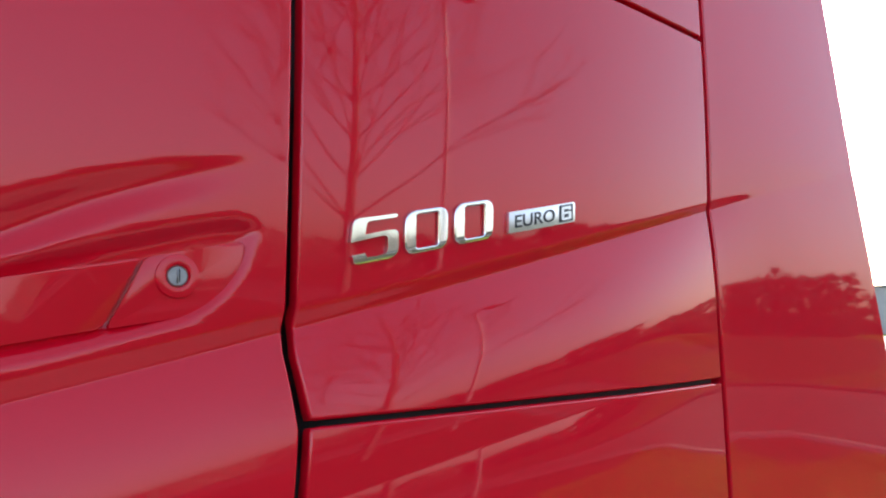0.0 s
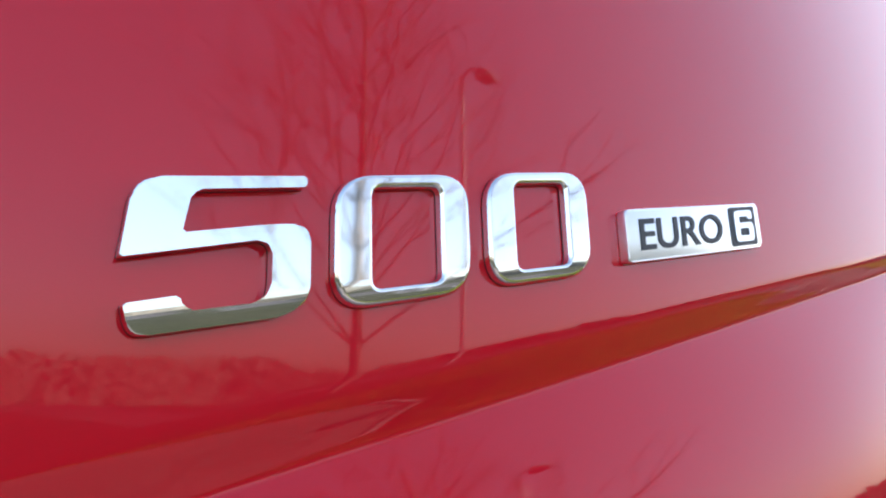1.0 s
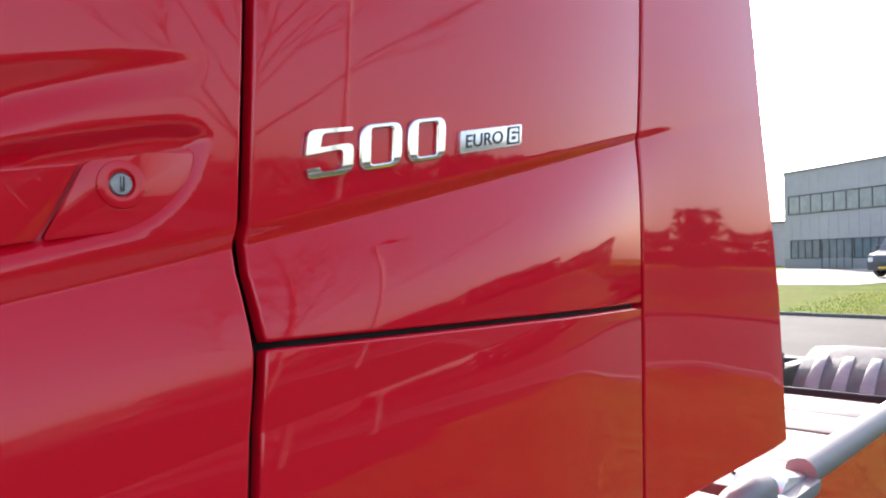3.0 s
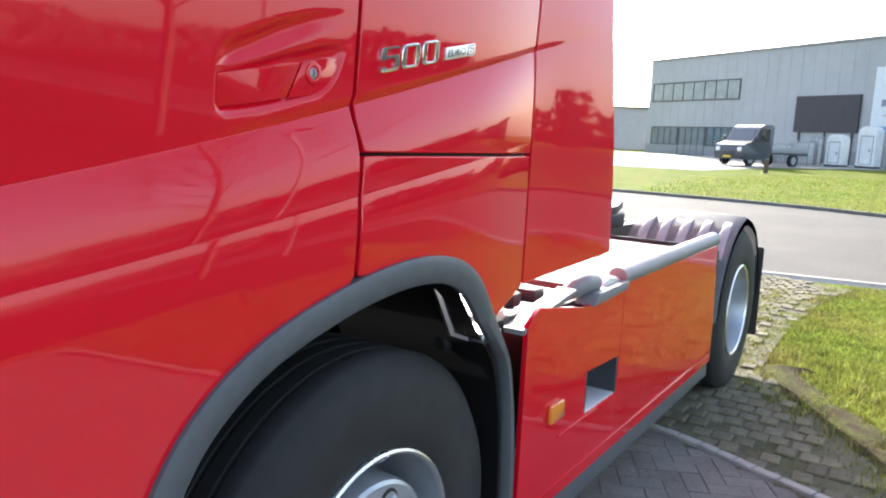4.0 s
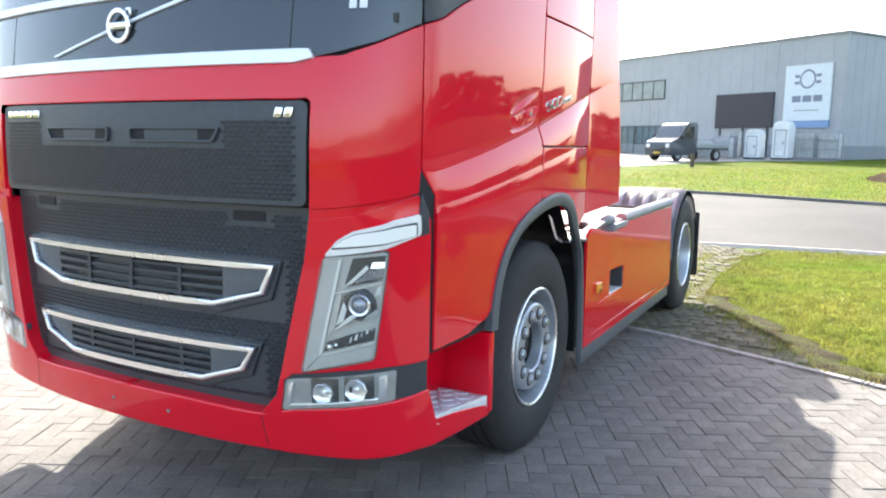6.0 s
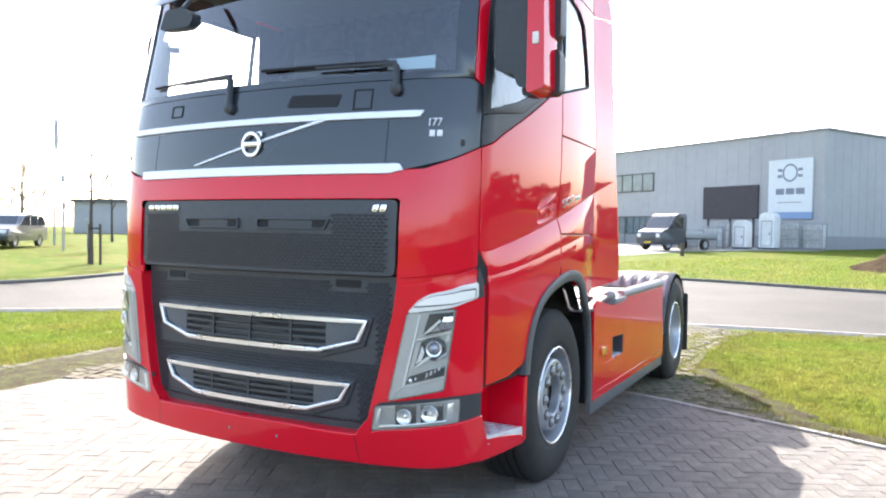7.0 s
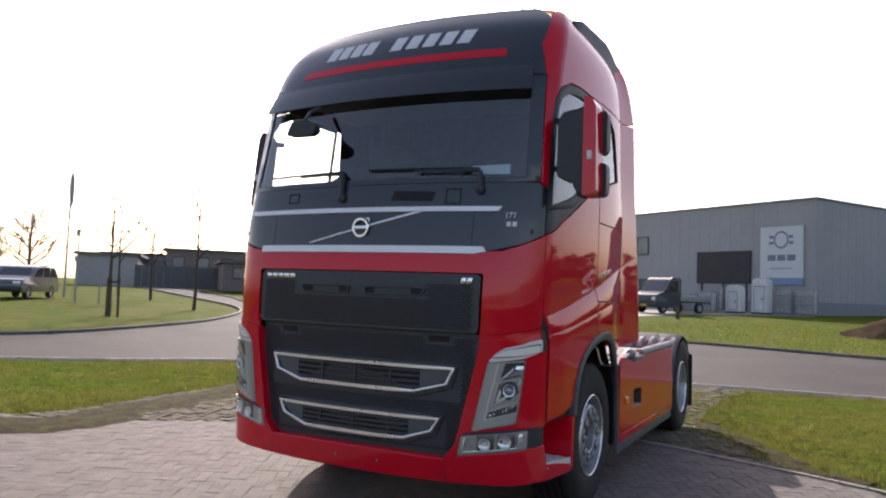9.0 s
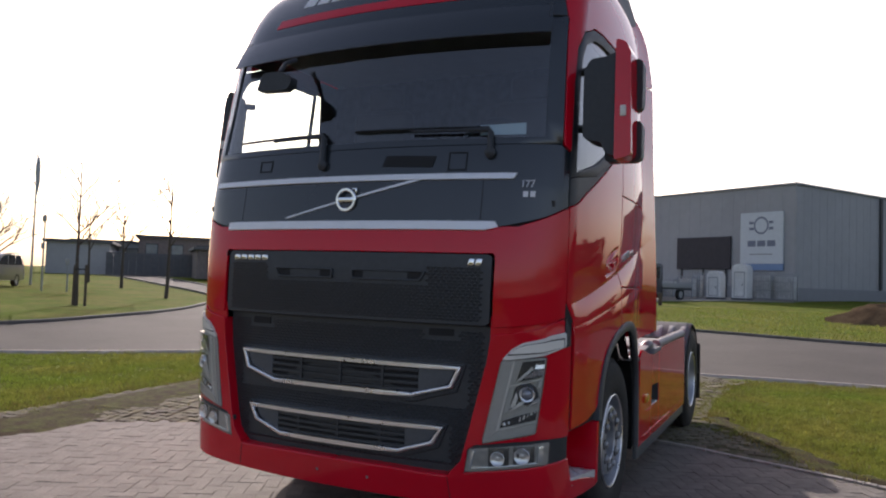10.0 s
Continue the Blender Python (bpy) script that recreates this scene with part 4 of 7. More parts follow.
box(bm, tuple(skin(0.062, 1.995, 0.012)), (0.010, 0.008, 0.030), 0.002)
box(bm, tuple(skin(0, 1.945, 0.012)), (0.10, 0.008, 0.026), 0.003)
part("round_emblem", bm, CHROME, nose, "round chrome emblem")
bm = bmesh.new()
text_mesh("177", 0.055, 0.001, lambda x, y, d: skin(s_at(0.985 + x * 0.85, 2.03), 2.005 + y, 0.0 + d), bm)
part("fleet_number", bm, WHITE_PAINT, nose, "small white figures")
bm = bmesh.new()
for i in range(2):
    prism(bm, wide([(1.00 + 0.035 * i, 1.955), (1.025 + 0.035 * i, 1.955), (1.025 + 0.035 * i, 1.985), (1.00 + 0.035 * i, 1.985)]), lambda u, v, d: skin(u, v, d - 0.001), 0.002)
part("small_sign_bars", bm, WHITE_PAINT, nose)
for x in (0.79, -0.79):
    bm = bmesh.new()
    prism(bm, wide([(x - 0.002, 1.825), (x + 0.002, 1.825), (x + 0.002, 2.05), (x - 0.002, 2.05)]), lambda u, v, d: skin(u, v, d - 0.004), 0.001)
    part("panel_joint", bm, BLACK, nose)

# windscreen and its dark border
cnt = lambda pts: [max(1, int(math.hypot(pts[(i + 1) % 4][0] - pts[i][0], pts[(i + 1) % 4][1] - pts[i][1]) / 0.12)) for i in range(4)]
oq, iq = both([(1.165, 2.24), (1.137, 2.97)]), both([(1.085, 2.275), (1.06, 2.90)])


def along(q, n):
    out = []
    for i in range(4):
        a, b = q[i], q[(i + 1) % 4]
        out += [(a[0] + (b[0] - a[0]) * k / n[i], a[1] + (b[1] - a[1]) * k / n[i]) for k in range(n[i])]
    return out


nn = cnt(oq)
bm = bmesh.new()
ring_prism(bm, wide(along(oq, nn)), wide(along(iq, nn)), lambda u, v, d: skin(u, v, d - 0.024), 0.022, 0.003)
screen_frame = part("screen_surround", bm, GLOSS_BLACK, truck, "black windscreen border")
panel("windscreen", wide(along(iq, nn)), SCREEN_GLASS, screen_frame, "tinted windscreen", off=-0.012, depth=0.005, round_edge=0.001, du=0.12, dv=0.12)
# header with the company lettering as bars
header = panel("roof_header", wide(both([(1.13, 2.975), (1.07, 3.20)])[:2]) + [(1.10, 3.45), (1.02, 3.55), (-1.02, 3.55), (-1.10, 3.45)] + wide([(-1.07, 3.20), (-1.13, 2.975)]), GLOSS_BLACK, truck, "black roof header", du=0.08, dv=0.05)
panel("red_stripe", wide([(-0.82, 3.115), (0.86, 3.115), (0.85, 3.175), (-0.80, 3.175)]), RED, header, "red stripe", off=0.003, depth=0.004, round_edge=0.001, du=0.05, dv=0.03)
for x in [-0.64 + 0.115 * i for i in range(4)] + [-0.05 + 0.132 * i for i in range(5)]:
    panel("lettering_bar", wide([(x, 3.25), (x + 0.090, 3.25), (x + 0.118, 3.365), (x + 0.028, 3.365)]), WHITE_PAINT, header, "white slanted bar", off=0.003, depth=0.004, round_edge=0.001, du=0.05, dv=0.03)
# smoked sun visor
VIS = both([(1.06, 2.85), (1.055, 3.025)])
visor = panel("sun_visor", wide(densify(VIS, 0.10)), GLOSS_BLACK, truck, "dark smoked sun visor", surf=lambda s, z, off=0.0: skin(s, z, off + 0.060 - 0.22 * (z - 2.865)), depth=0.006, round_edge=0.002, du=0.08, dv=0.05)
for x in (-1.04, 1.04):
    bm = bmesh.new()
    prism(bm, [(0.0, 2.95), (0.040, 2.95), (0.020, 3.04), (0.0, 3.05)], lambda u, v, d: skin(s_at(x, v), v, u) + Vector((d - 0.010, 0, 0)), 0.020, 0.003)
    part("visor_bracket", bm, DARK_PLASTIC, visor)

# roof cap
bm = bmesh.new()
rows = []
for j in range(15):
    f = j / 14
    row = []
    for i in range(25):
        s = -1.30 + 2.60 * i / 24
        base = skin(s, 3.54, 0.0)
        edge = abs(i - 12) / 12
        y = base.y * (1 - f) + 1.93 * f
        x = base.x * (1 - 0.02 * f)
        crown = 0.15 * (1 - edge ** 3.0) * (math.sin(min(1.0, f * 1.9) * math.pi / 2)) + 0.03 * f * (1 - edge)
        row.append(bm.verts.new((x, y, 3.54 + crown)))
    rows.append(row)
for a, b in zip(rows, rows[1:]):
    for i in range(24):
        bm.faces.new((a[i], a[i + 1], b[i + 1], b[i]))
bmesh.ops.solidify(bm, geom=bm.faces[:], thickness=0.02)
part("roof", bm, RED, truck, "red roof", angle=60)
panel("back_wall", [(-1.18, 1.15), (1.18, 1.15), (1.15, 2.9), (1.02, 3.53), (-1.02, 3.53), (-1.15, 2.9)], RED, truck, "red cab rear wall", surf=lambda s, z, off=0.0: Vector((s, 1.94 + off, z)), du=0.4, dv=0.4)
for sg in (1, -1):
    bm = bmesh.new()
    prism(bm, [(0.885, 3.47), (0.905, 3.535), (1.11, 3.60), (1.74, 3.635), (1.86, 3.60), (2.11, 3.545), (2.115, 3.39), (1.43, 3.405), (1.05, 3.44)],
          lambda u, v, d: (sg * (1.02 + d), u, v), 0.11, 0.02)
    part("roof_side_fairing", bm, DARK_PLASTIC, truck, "black roof side fairing")
for x, h in ((0.60, 0.20), (0.70, 0.17)):
    bm = bmesh.new()
    tube(bm, [(x, 1.15, 3.66), (x, 1.17, 3.76), (x, 1.19, 3.69 + h)], [0.016, 0.008, 0.004], 8)
    lathe(bm, [(0.03, 0), (0.028, 0.02), (0.012, 0.04), (0.001, 0.045)], 12, Matrix.Translation((x, 1.15, 3.68)))
    part("antenna", bm, DARK_PLASTIC, truck)


# ---- lamps ----
def lamp(sg):
    m = lambda u, v, o: skin(sg * s_at(u, v), v, o)
    shape = [(0.856, 0.706), (1.099, 0.768), (1.137, 1.143), (0.937, 1.118)]
    out = densify(rounded(shape, 0.012, 3), 0.06)
    fine = dict(du=0.03, dv=0.03, mirror=sg < 0, round_edge=0.002)
    lampo = panel("headlamp", wide(out), LAMP_BAND, truck, "clear headlamp with a round projector", off=0.003, depth=0.006, **fine)
    (x00, z00), (x10, z10), (x11, z11), (x01, z01) = shape
    mid = (sum(x for x, z in shape) / 4, sum(z for x, z in shape) / 4)
    gap = densify(rounded([(mid[0] + (x - mid[0]) * 1.04, mid[1] + (z - mid[1]) * 1.020) for x, z in shape], 0.014, 3), 0.06)
    panel("gasket", wide(gap), LAMP_RIM, lampo, off=0.0012, depth=0.006, **fine)

    def q(a, b):
        """Inside the lamp: a across from the inner edge, b up from the foot."""
        a = max(a, 0.0) ** 0.75
        return ((x00 * (1 - a) + x10 * a) * (1 - b) + (x01 * (1 - a) + x11 * a) * b, (z00 * (1 - a) + z10 * a) * (1 - b) + (z01 * (1 - a) + z11 * a) * b)

    def plate(name, poly, material, lift=0.004, h=0.004, w=0.0015, lean=0.0, tip=0.0):
        bm = bmesh.new()
        prism(bm, densify(poly, 0.1), lambda a, b, d: m(*q(a, b), lift + d + lean * (b - poly[0][1]) + tip * (a - poly[0][0])), h, w)
        return part(name, bm, material, lampo)

    plate("housing", [(0.02, 0.02), (0.98, 0.02), (0.985, 0.985), (0.02, 0.985)], LAMP_BAND, 0.001, 0.003)
    plate("inner_band", [(0.02, 0.015), (0.14, 0.125), (0.175, 0.98), (0.03, 0.98)], LAMP_BAND, 0.004, 0.008, 0.003, 0.0, -0.02)
    plate("foot_band", [(0.04, 0.015), (0.975, 0.018), (0.97, 0.15), (0.165, 0.125)], LAMP_BAND, 0.006, 0.008, 0.003)
    # White edge plates are painted reflections along the inner band and foot.
    plate("bright_edge", [(0.140, 0.11), (0.180, 0.14), (0.225, 0.98), (0.178, 0.98)], LAMP_WHITE, 0.006, 0.008, 0.003)
    plate("bright_edge", [(0.175, 0.125), (0.97, 0.155), (0.97, 0.172), (0.185, 0.145)], LAMP_WHITE, 0.006, 0.008, 0.003)
    plate("side_ledge", [(0.20, 0.30), (0.30, 0.34), (0.33, 0.665), (0.235, 0.665)], LAMP_BAND, 0.006, 0.005, 0.002, 0.0, 0.04)
    plate("rib", [(0.21, 0.672), (0.97, 0.715), (0.97, 0.732), (0.21, 0.690)], LAMP_WHITE, 0.006, 0.011, 0.003)
    # upper reflector
    plate("chamber", [(0.335, 0.735), (0.96, 0.765), (0.97, 0.975), (0.40, 0.975)], CHAMBER, 0.005, 0.003, 0.0015, 0.02)
    plate("reflector", [(0.335, 0.735), (0.46, 0.75), (0.70, 0.865), (0.66, 0.905)], LAMP_WHITE, 0.010, 0.005, 0.002)
    plate("reflector", [(0.50, 0.752), (0.96, 0.775), (0.96, 0.845), (0.72, 0.855)], SATIN, 0.009, 0.004, 0.002, 0.07)
    plate("reflector", [(0.72, 0.868), (0.965, 0.86), (0.97, 0.965), (0.78, 0.970)], REFLECTOR, 0.008, 0.006, 0.002, -0.05)
    plate("chamber_line", [(0.34, 0.722), (0.95, 0.752), (0.95, 0.762), (0.46, 0.740)], LAMP_RIM, 0.010, 0.003, 0.001)
    # cell beside the projector
    plate("cell_edge", [(0.275, 0.355), (0.62, 0.435), (0.62, 0.66), (0.365, 0.655)], LAMP_RIM, 0.007, 0.003, 0.001)
    plate("chamber", [(0.30, 0.375), (0.62, 0.45), (0.62, 0.65), (0.38, 0.645)], CHAMBER, 0.010, 0.002, 0.001)
    plate("reflector", [(0.31, 0.385), (0.42, 0.42), (0.45, 0.52), (0.38, 0.60)], LAMP_WHITE, 0.012, 0.006, 0.003, 0.04)
    plate("bright_bar", [(0.275, 0.345), (0.36, 0.355), (0.62, 0.440), (0.60, 0.475), (0.50, 0.455)], LAMP_WHITE, 0.012, 0.009, 0.003)
    plate("reflector", [(0.70, 0.385), (0.95, 0.42), (0.96, 0.50), (0.80, 0.44)], REFLECTOR, 0.010, 0.008, 0.003, 0.05)
    plate("reflector", [(0.86, 0.60), (0.965, 0.62), (0.965, 0.70), (0.90, 0.695)], LAMP_WHITE, 0.008, 0.006, 0.002)
    # row of small lamps on the ledge
    plate("lamp_ledge", [(0.20, 0.160), (0.965, 0.185), (0.965, 0.30), (0.60, 0.285), (0.22, 0.245)], CHAMBER, 0.006, 0.003, 0.001, 0.03)
    for k in range(5):
        a = 0.56 + 0.082 * k
        plate("small_bulb", [(a, 0.20 + 0.02 * k), (a + 0.045, 0.205 + 0.02 * k), (a + 0.05, 0.262 + 0.014 * k), (a + 0.012, 0.258 + 0.014 * k)], LAMP_WHITE if k % 2 else REFLECTOR, 0.010, 0.007, 0.002)
    # Small metal domes stand for the glint on the ledge.
    for a, b, r in ((0.27, 0.195, 0.012), (0.36, 0.205, 0.008)):
        bm = bmesh.new()
        lathe(bm, [(0.0005, 0.010), (r * 0.6, 0.008), (r, 0.0)], 16, Matrix.Translation(m(*q(a, b), 0.009)) @ Matrix.Rotation(radians(sg * 24), 4, 'Z') @ Matrix.Rotation(radians(90), 4, 'X'))
        part("small_bulb", bm, REFLECTOR, lampo)
    # projector
    c = m(*q(0.645, 0.545), 0.012)
    rot = Matrix.Translation(c) @ Matrix.Rotation(radians(sg * 24), 4, 'Z') @ Matrix.Rotation(radians(90), 4, 'X')
    bm = bmesh.new()
    lathe(bm, [(0.026, -0.004), (0.029, 0.013), (0.035, 0.015), (0.039, 0.010), (0.041, -0.004)], 36, rot)
    part("projector_ring", bm, SATIN, lampo)
    bm = bmesh.new()
    lathe(bm, [(0.041, -0.004), (0.047, 0.0), (0.053, 0.005), (0.055, 0.004), (0.057, -0.008)], 36, rot)
    part("projector_bowl", bm, LAMP_RIM, lampo)
    bm = bmesh.new()
    lathe(bm, [(0.027, 0.004), (0.023, 0.010), (0.015, 0.015), (0.001, 0.018)], 32, rot)
    part("projector_lens", bm, GLASS_DOME, lampo)
    panel("lens", wide(out), CLEAR, lampo, off=0.024, depth=0.020, **fine)
    # daylight strip over it
    strip = [(s_at(0.940, 1.125), 1.125), (s_at(1.06, 1.14), 1.142), (s_at(1.13, 1.15), 1.156), (S(0.10), 1.176), (S(0.162), 1.200), (S(0.162), 1.268), (S(0.09), 1.252),
             (s_at(1.13, 1.22), 1.236), (s_at(1.035, 1.21), 1.210), (s_at(0.985, 1.178), 1.178)]
    sp = densify(rounded(strip, 0.008, 3), 0.05)
    drl = panel("daylight_lamp", sp, LAMP_WHITE, truck, "white daylight strip lamp", off=0.010, depth=0.014, du=0.03, dv=0.03, mirror=sg < 0, round_edge=0.004)
    mid = Vector((sum(p[0] for p in sp) / len(sp), sum(p[1] for p in sp) / len(sp)))
    panel("groove", [tuple(mid + Vector(((p[0] - mid.x) * 0.90, (p[1] - mid.y) * 0.66))) for p in sp], CHAMBER, drl, off=0.0115, depth=0.003, du=0.03, dv=0.03, mirror=sg < 0, round_edge=0.001)
    panel("light_bar", [tuple(mid + Vector(((p[0] - mid.x) * 0.86, (p[1] - mid.y) * 0.55))) for p in sp], CLEAR_WHITE, drl, off=0.013, depth=0.004, du=0.03, dv=0.03, mirror=sg < 0, round_edge=0.001)
    bm = bmesh.new()
    prism(bm, [(S(0.168), 1.19), (S(0.206), 1.20), (S(0.206), 1.275), (S(0.180), 1.345), (S(0.165), 1.27)], lambda u, v, d: skin(sg * u, v, d - 0.01), 0.014, 0.003)
    part("lamp_end_cap", bm, DARK_PLASTIC, truck)
    # fog lamp in its dark recess
    fog = panel("fog_lamp", [(s_at(x, z), z) for x, z in ((0.755, 0.540), (0.80, 0.553), (1.0, 0.583), (1.14, 0.606))] + [(S(0.208), 0.628), (S(0.208), 0.735)] + [(s_at(x, z), z) for x, z in ((1.14, 0.730), (1.0, 0.714), (0.80, 0.682), (0.755, 0.665))],
                DARK_PLASTIC, truck, "clear fog lamp in a dark recess", off=-0.006, depth=0.02, du=0.04, dv=0.04, mirror=sg < 0)
    fo = rounded([(0.765, 0.552), (1.156, 0.612), (1.160, 0.722), (0.785, 0.668)], 0.010, 4)
    panel("lamp_back", wide(densify(fo, 0.05)), LAMP_FACET, fog, off=-0.003, depth=0.003, du=0.04, dv=0.03, mirror=sg < 0, round_edge=0.001)
    for x0, x1 in ((0.885, 0.985), (1.005, 1.10)):
        bm = bmesh.new()
        prism(bm, [(x0, 0.585 + 0.15 * (x0 - 0.885)), (x1, 0.588 + 0.15 * (x1 - 0.885)), (x1, 0.690 + 0.12 * (x1 - 0.985)), (x0, 0.682 + 0.12 * (x0 - 0.885))], lambda u, v, d: m(u, v, d - 0.003), 0.004, 0.001)
        part("lamp_cell", bm, CHAMBER, fog)
    bm = bmesh.new()
    for poly in ([(0.785, 0.570), (0.80, 0.572), (0.82, 0.660), (0.80, 0.657)], [(1.11, 0.62), (1.135, 0.624), (1.137, 0.706), (1.115, 0.70)], [(0.80, 0.566), (0.97, 0.592), (0.97, 0.602), (0.80, 0.577)], [(0.97, 0.592), (1.11, 0.614), (1.11, 0.625), (0.97, 0.602)]):
        prism(bm, poly, lambda u, v, d: m(u, v, d - 0.002), 0.010, 0.003)
    part("trim_strip", bm, REFLECTOR, fog)
    for x, z, r in ((0.93, 0.632, 0.036), (1.045, 0.652, 0.040)):
        rot = Matrix.Translation(m(x, z, -0.002)) @ Matrix.Rotation(radians(sg * 14), 4, 'Z') @ Matrix.Rotation(radians(90), 4, 'X')
        bm = bmesh.new()
        lathe(bm, [(0.006, 0.003), (r * 0.5, 0.003), (r * 0.85, 0.008), (r, 0.013), (r + 0.002, 0.011), (r + 0.003, 0.0)], 9, rot)
        lathe(bm, [(0.010, 0.004), (0.009, 0.010), (0.0005, 0.011)], 12, rot)
        part("reflector", bm, REFLECTOR, fog)
    panel("lens", wide(densify(fo, 0.05)), CLEAR, fog, off=0.010, depth=0.014, du=0.04, dv=0.03, mirror=sg < 0, round_edge=0.002)


LAMP_RIM = mat("lamp_rim", (0.07, 0.07, 0.07), 0.35, vary=0.1, scale=40)
CHAMBER = mat("lamp_chamber", (0.12, 0.117, 0.11), 0.2, 0.5, vary=0.2, scale=60)
CLEAR_WHITE = mat("light_guide", (0.86, 0.83, 0.74), 0.15, coat=0.5)
GLASS_DOME = mat("projector_glass", (0.25, 0.26, 0.28), 0.04, 0.3, coat=1.0)
lamp(1)
lamp(-1)


# ---- door handle, lock and badges ----
LOCK_STEEL = mat("lock_steel", (0.30, 0.29, 0.29), 0.35, 0.9, vary=0.15, scale=200)


def on_door(y, z, o=0.0):
    return skin(S(y), z, o)


bm = bmesh.new()
grip = rounded([(0.852, 1.576), (0.998, 1.6), (1.028, 1.662), (0.852, 1.628)], [0.004, 0.006, 0.004, 0.004], 3)
prism(bm, densify(grip, 0.03), lambda u, v, d: on_door(u, v, d - 0.026), 0.022, 0.006)
handle = part("handle", bm, RED, door, "red flush grip")
bm = bmesh.new()
prism(bm, densify(rounded([(1.002, 1.6), (1.088, 1.613), (1.116, 1.638), (1.125, 1.684), (1.032, 1.663)], [0.004, 0.012, 0.016, 0.012, 0.004], 4), 0.03), lambda u, v, d: on_door(u, v, d - 0.026), 0.022, 0.006)
block = part("lock_block", bm, RED, door, "red lock block")
lock_at = on_door(1.060, 1.647, -0.003)
to_lock = Matrix.Translation(lock_at) @ Matrix.Rotation(radians(90), 4, 'Y')
bm = bmesh.new()
lathe(bm, [(0.0105, -0.003), (0.0112, 0.0015), (0.0145, 0.002), (0.0195, 0.0010), (0.0205, -0.002)], 32, to_lock)
part("lock_rim", bm, RED, block)
bm = bmesh.new()
lathe(bm, [(0.0003, 0.0005), (0.0085, 0.0005), (0.0098, -0.0006), (0.0102, -0.004)], 28, to_lock)
box(bm, tuple(lock_at + Vector((0.0018, 0, 0))), (0.001, 0.0018, 0.013), 0.0003)
part("lock_barrel", bm, LOCK_STEEL, block)
bm = bmesh.new()
box(bm, tuple(lock_at + Vector((0.0022, 0.001, 0))), (0.0006, 0.0012, 0.012), 0)
part("keyhole", bm, BLACK, block)

# figures 5 0 0 along the crease, sheared with it
SHEAR = 0.215


def flat_on(y, z, w, slope, h):
    """A flat frame laid on the quarter panel from its corner (y, z), w along the slope and h up."""
    a, b, c = skin(S(y), z), skin(S(y + w), z + slope * w), skin(S(y), z + h)
    n = (b - a).cross(c - a).normalized()
    if n.x < 0:
        n = -n
    return lambda u, v, d: a + (b - a) * (u / w) + (c - a) * (v / h) + n * d


badge_plane = flat_on(1.2405, 1.6662, 0.2, SHEAR, 0.0465)


def badge(u, v, d):
    """u along the badge from its end, v up from its foot, on the quarter panel."""
    return badge_plane(u, v * 0.93, 0.0010 + d - 11.0 * max(0.0, 0.0066 - v) ** 2 * (d > 0.0005))


FOOT_CUTS = [0.0066 - 0.0012 * k for k in range(9)]


def figure(name, outer, inner=None):
    bm = bmesh.new()
    if inner:
        ring_prism(bm, outer, inner, badge, 0.0042, 0.0020, 5, FOOT_CUTS)
    else:
        prism(bm, outer, badge, 0.0042, 0.0018, 5, FOOT_CUTS)
    fig = part(name, bm, CHROME, quarter, "chrome figure badge", angle=30, flat=(badge(0, 0, 1) - badge(0, 0, 0)).normalized())
    bm = bmesh.new()
    back = lambda u, v, d: badge(u, v, d - 0.0008)
    if inner:
        ring_prism(bm, outer, inner, back, 0.0009)
    else:
        prism(bm, outer, back, 0.0009)
    part("backing", bm, DARK_PLASTIC, fig)


five = rounded([(-0.0030, 0.0500), (0.0535, 0.0488), (0.0535, 0.0445), (0.0145, 0.0450), (0.0120, 0.0300), (0.0420, 0.0310), (0.0552, 0.0300), (0.0552, 0.0010), (0.0450, -0.0030), (-0.0010, -0.0025),
                (-0.0035, 0.0085), (0.0125, 0.0090), (0.0140, 0.0035), (0.0415, 0.0032), (0.0415, 0.0257), (-0.0055, 0.0235)],
               [0.008, 0.001, 0.001, 0.003, 0.001, 0.008, 0.012, 0.014, 0.004, 0.008, 0.001, 0.001, 0.003, 0.0065, 0.0055, 0.001], 5)
figure("figure_five", five)
for u0 in (0.0645, 0.1352):
    w = 0.0612
    o = rounded([(u0, -0.0040), (u0 + w, -0.0045), (u0 + w, 0.0490), (u0, 0.0495)], 0.0160, 7)
    i = rounded([(u0 + 0.0158, 0.0030), (u0 + w - 0.0146, 0.0025), (u0 + w - 0.0146, 0.0430), (u0 + 0.0158, 0.0435)], 0.0040, 7)
    figure("figure_zero", o, i)


plate_plane = flat_on(1.462, 1.7125, 0.1245, 0.205, 0.0265)


def label_plate(u, v, d):
    return plate_plane(u, v, 0.0004 + d)


bm = bmesh.new()
prism(bm, rounded([(0, 0), (0.1245, 0), (0.1245, 0.0265), (0, 0.0265)], 0.0025, 4), label_plate, 0.005, 0.0012, 3)
sign = part("emission_badge", bm, SATIN, quarter, "bright badge plate with dark lettering")
bm = bmesh.new()
text_mesh("EURO", 0.0225, 0.0006, lambda x, y, d: label_plate(0.0085 + x, 0.0056 + y, 0.0049 + d), bm, stretch=1.29, bold=0.0003)
part("lettering", bm, INK, sign, "dark letters")
bm = bmesh.new()
o = rounded([(0.0925, 0.0018), (0.1200, 0.0018), (0.1200, 0.0247), (0.0925, 0.0247)], 0.002, 3)
prism(bm, o, lambda u, v, d: label_plate(u, v, 0.0046 + d), 0.0007)
part("figure_field", bm, INK, sign)
bm = bmesh.new()
six = lambda u, v, d: label_plate(u, v, 0.0053 + d)
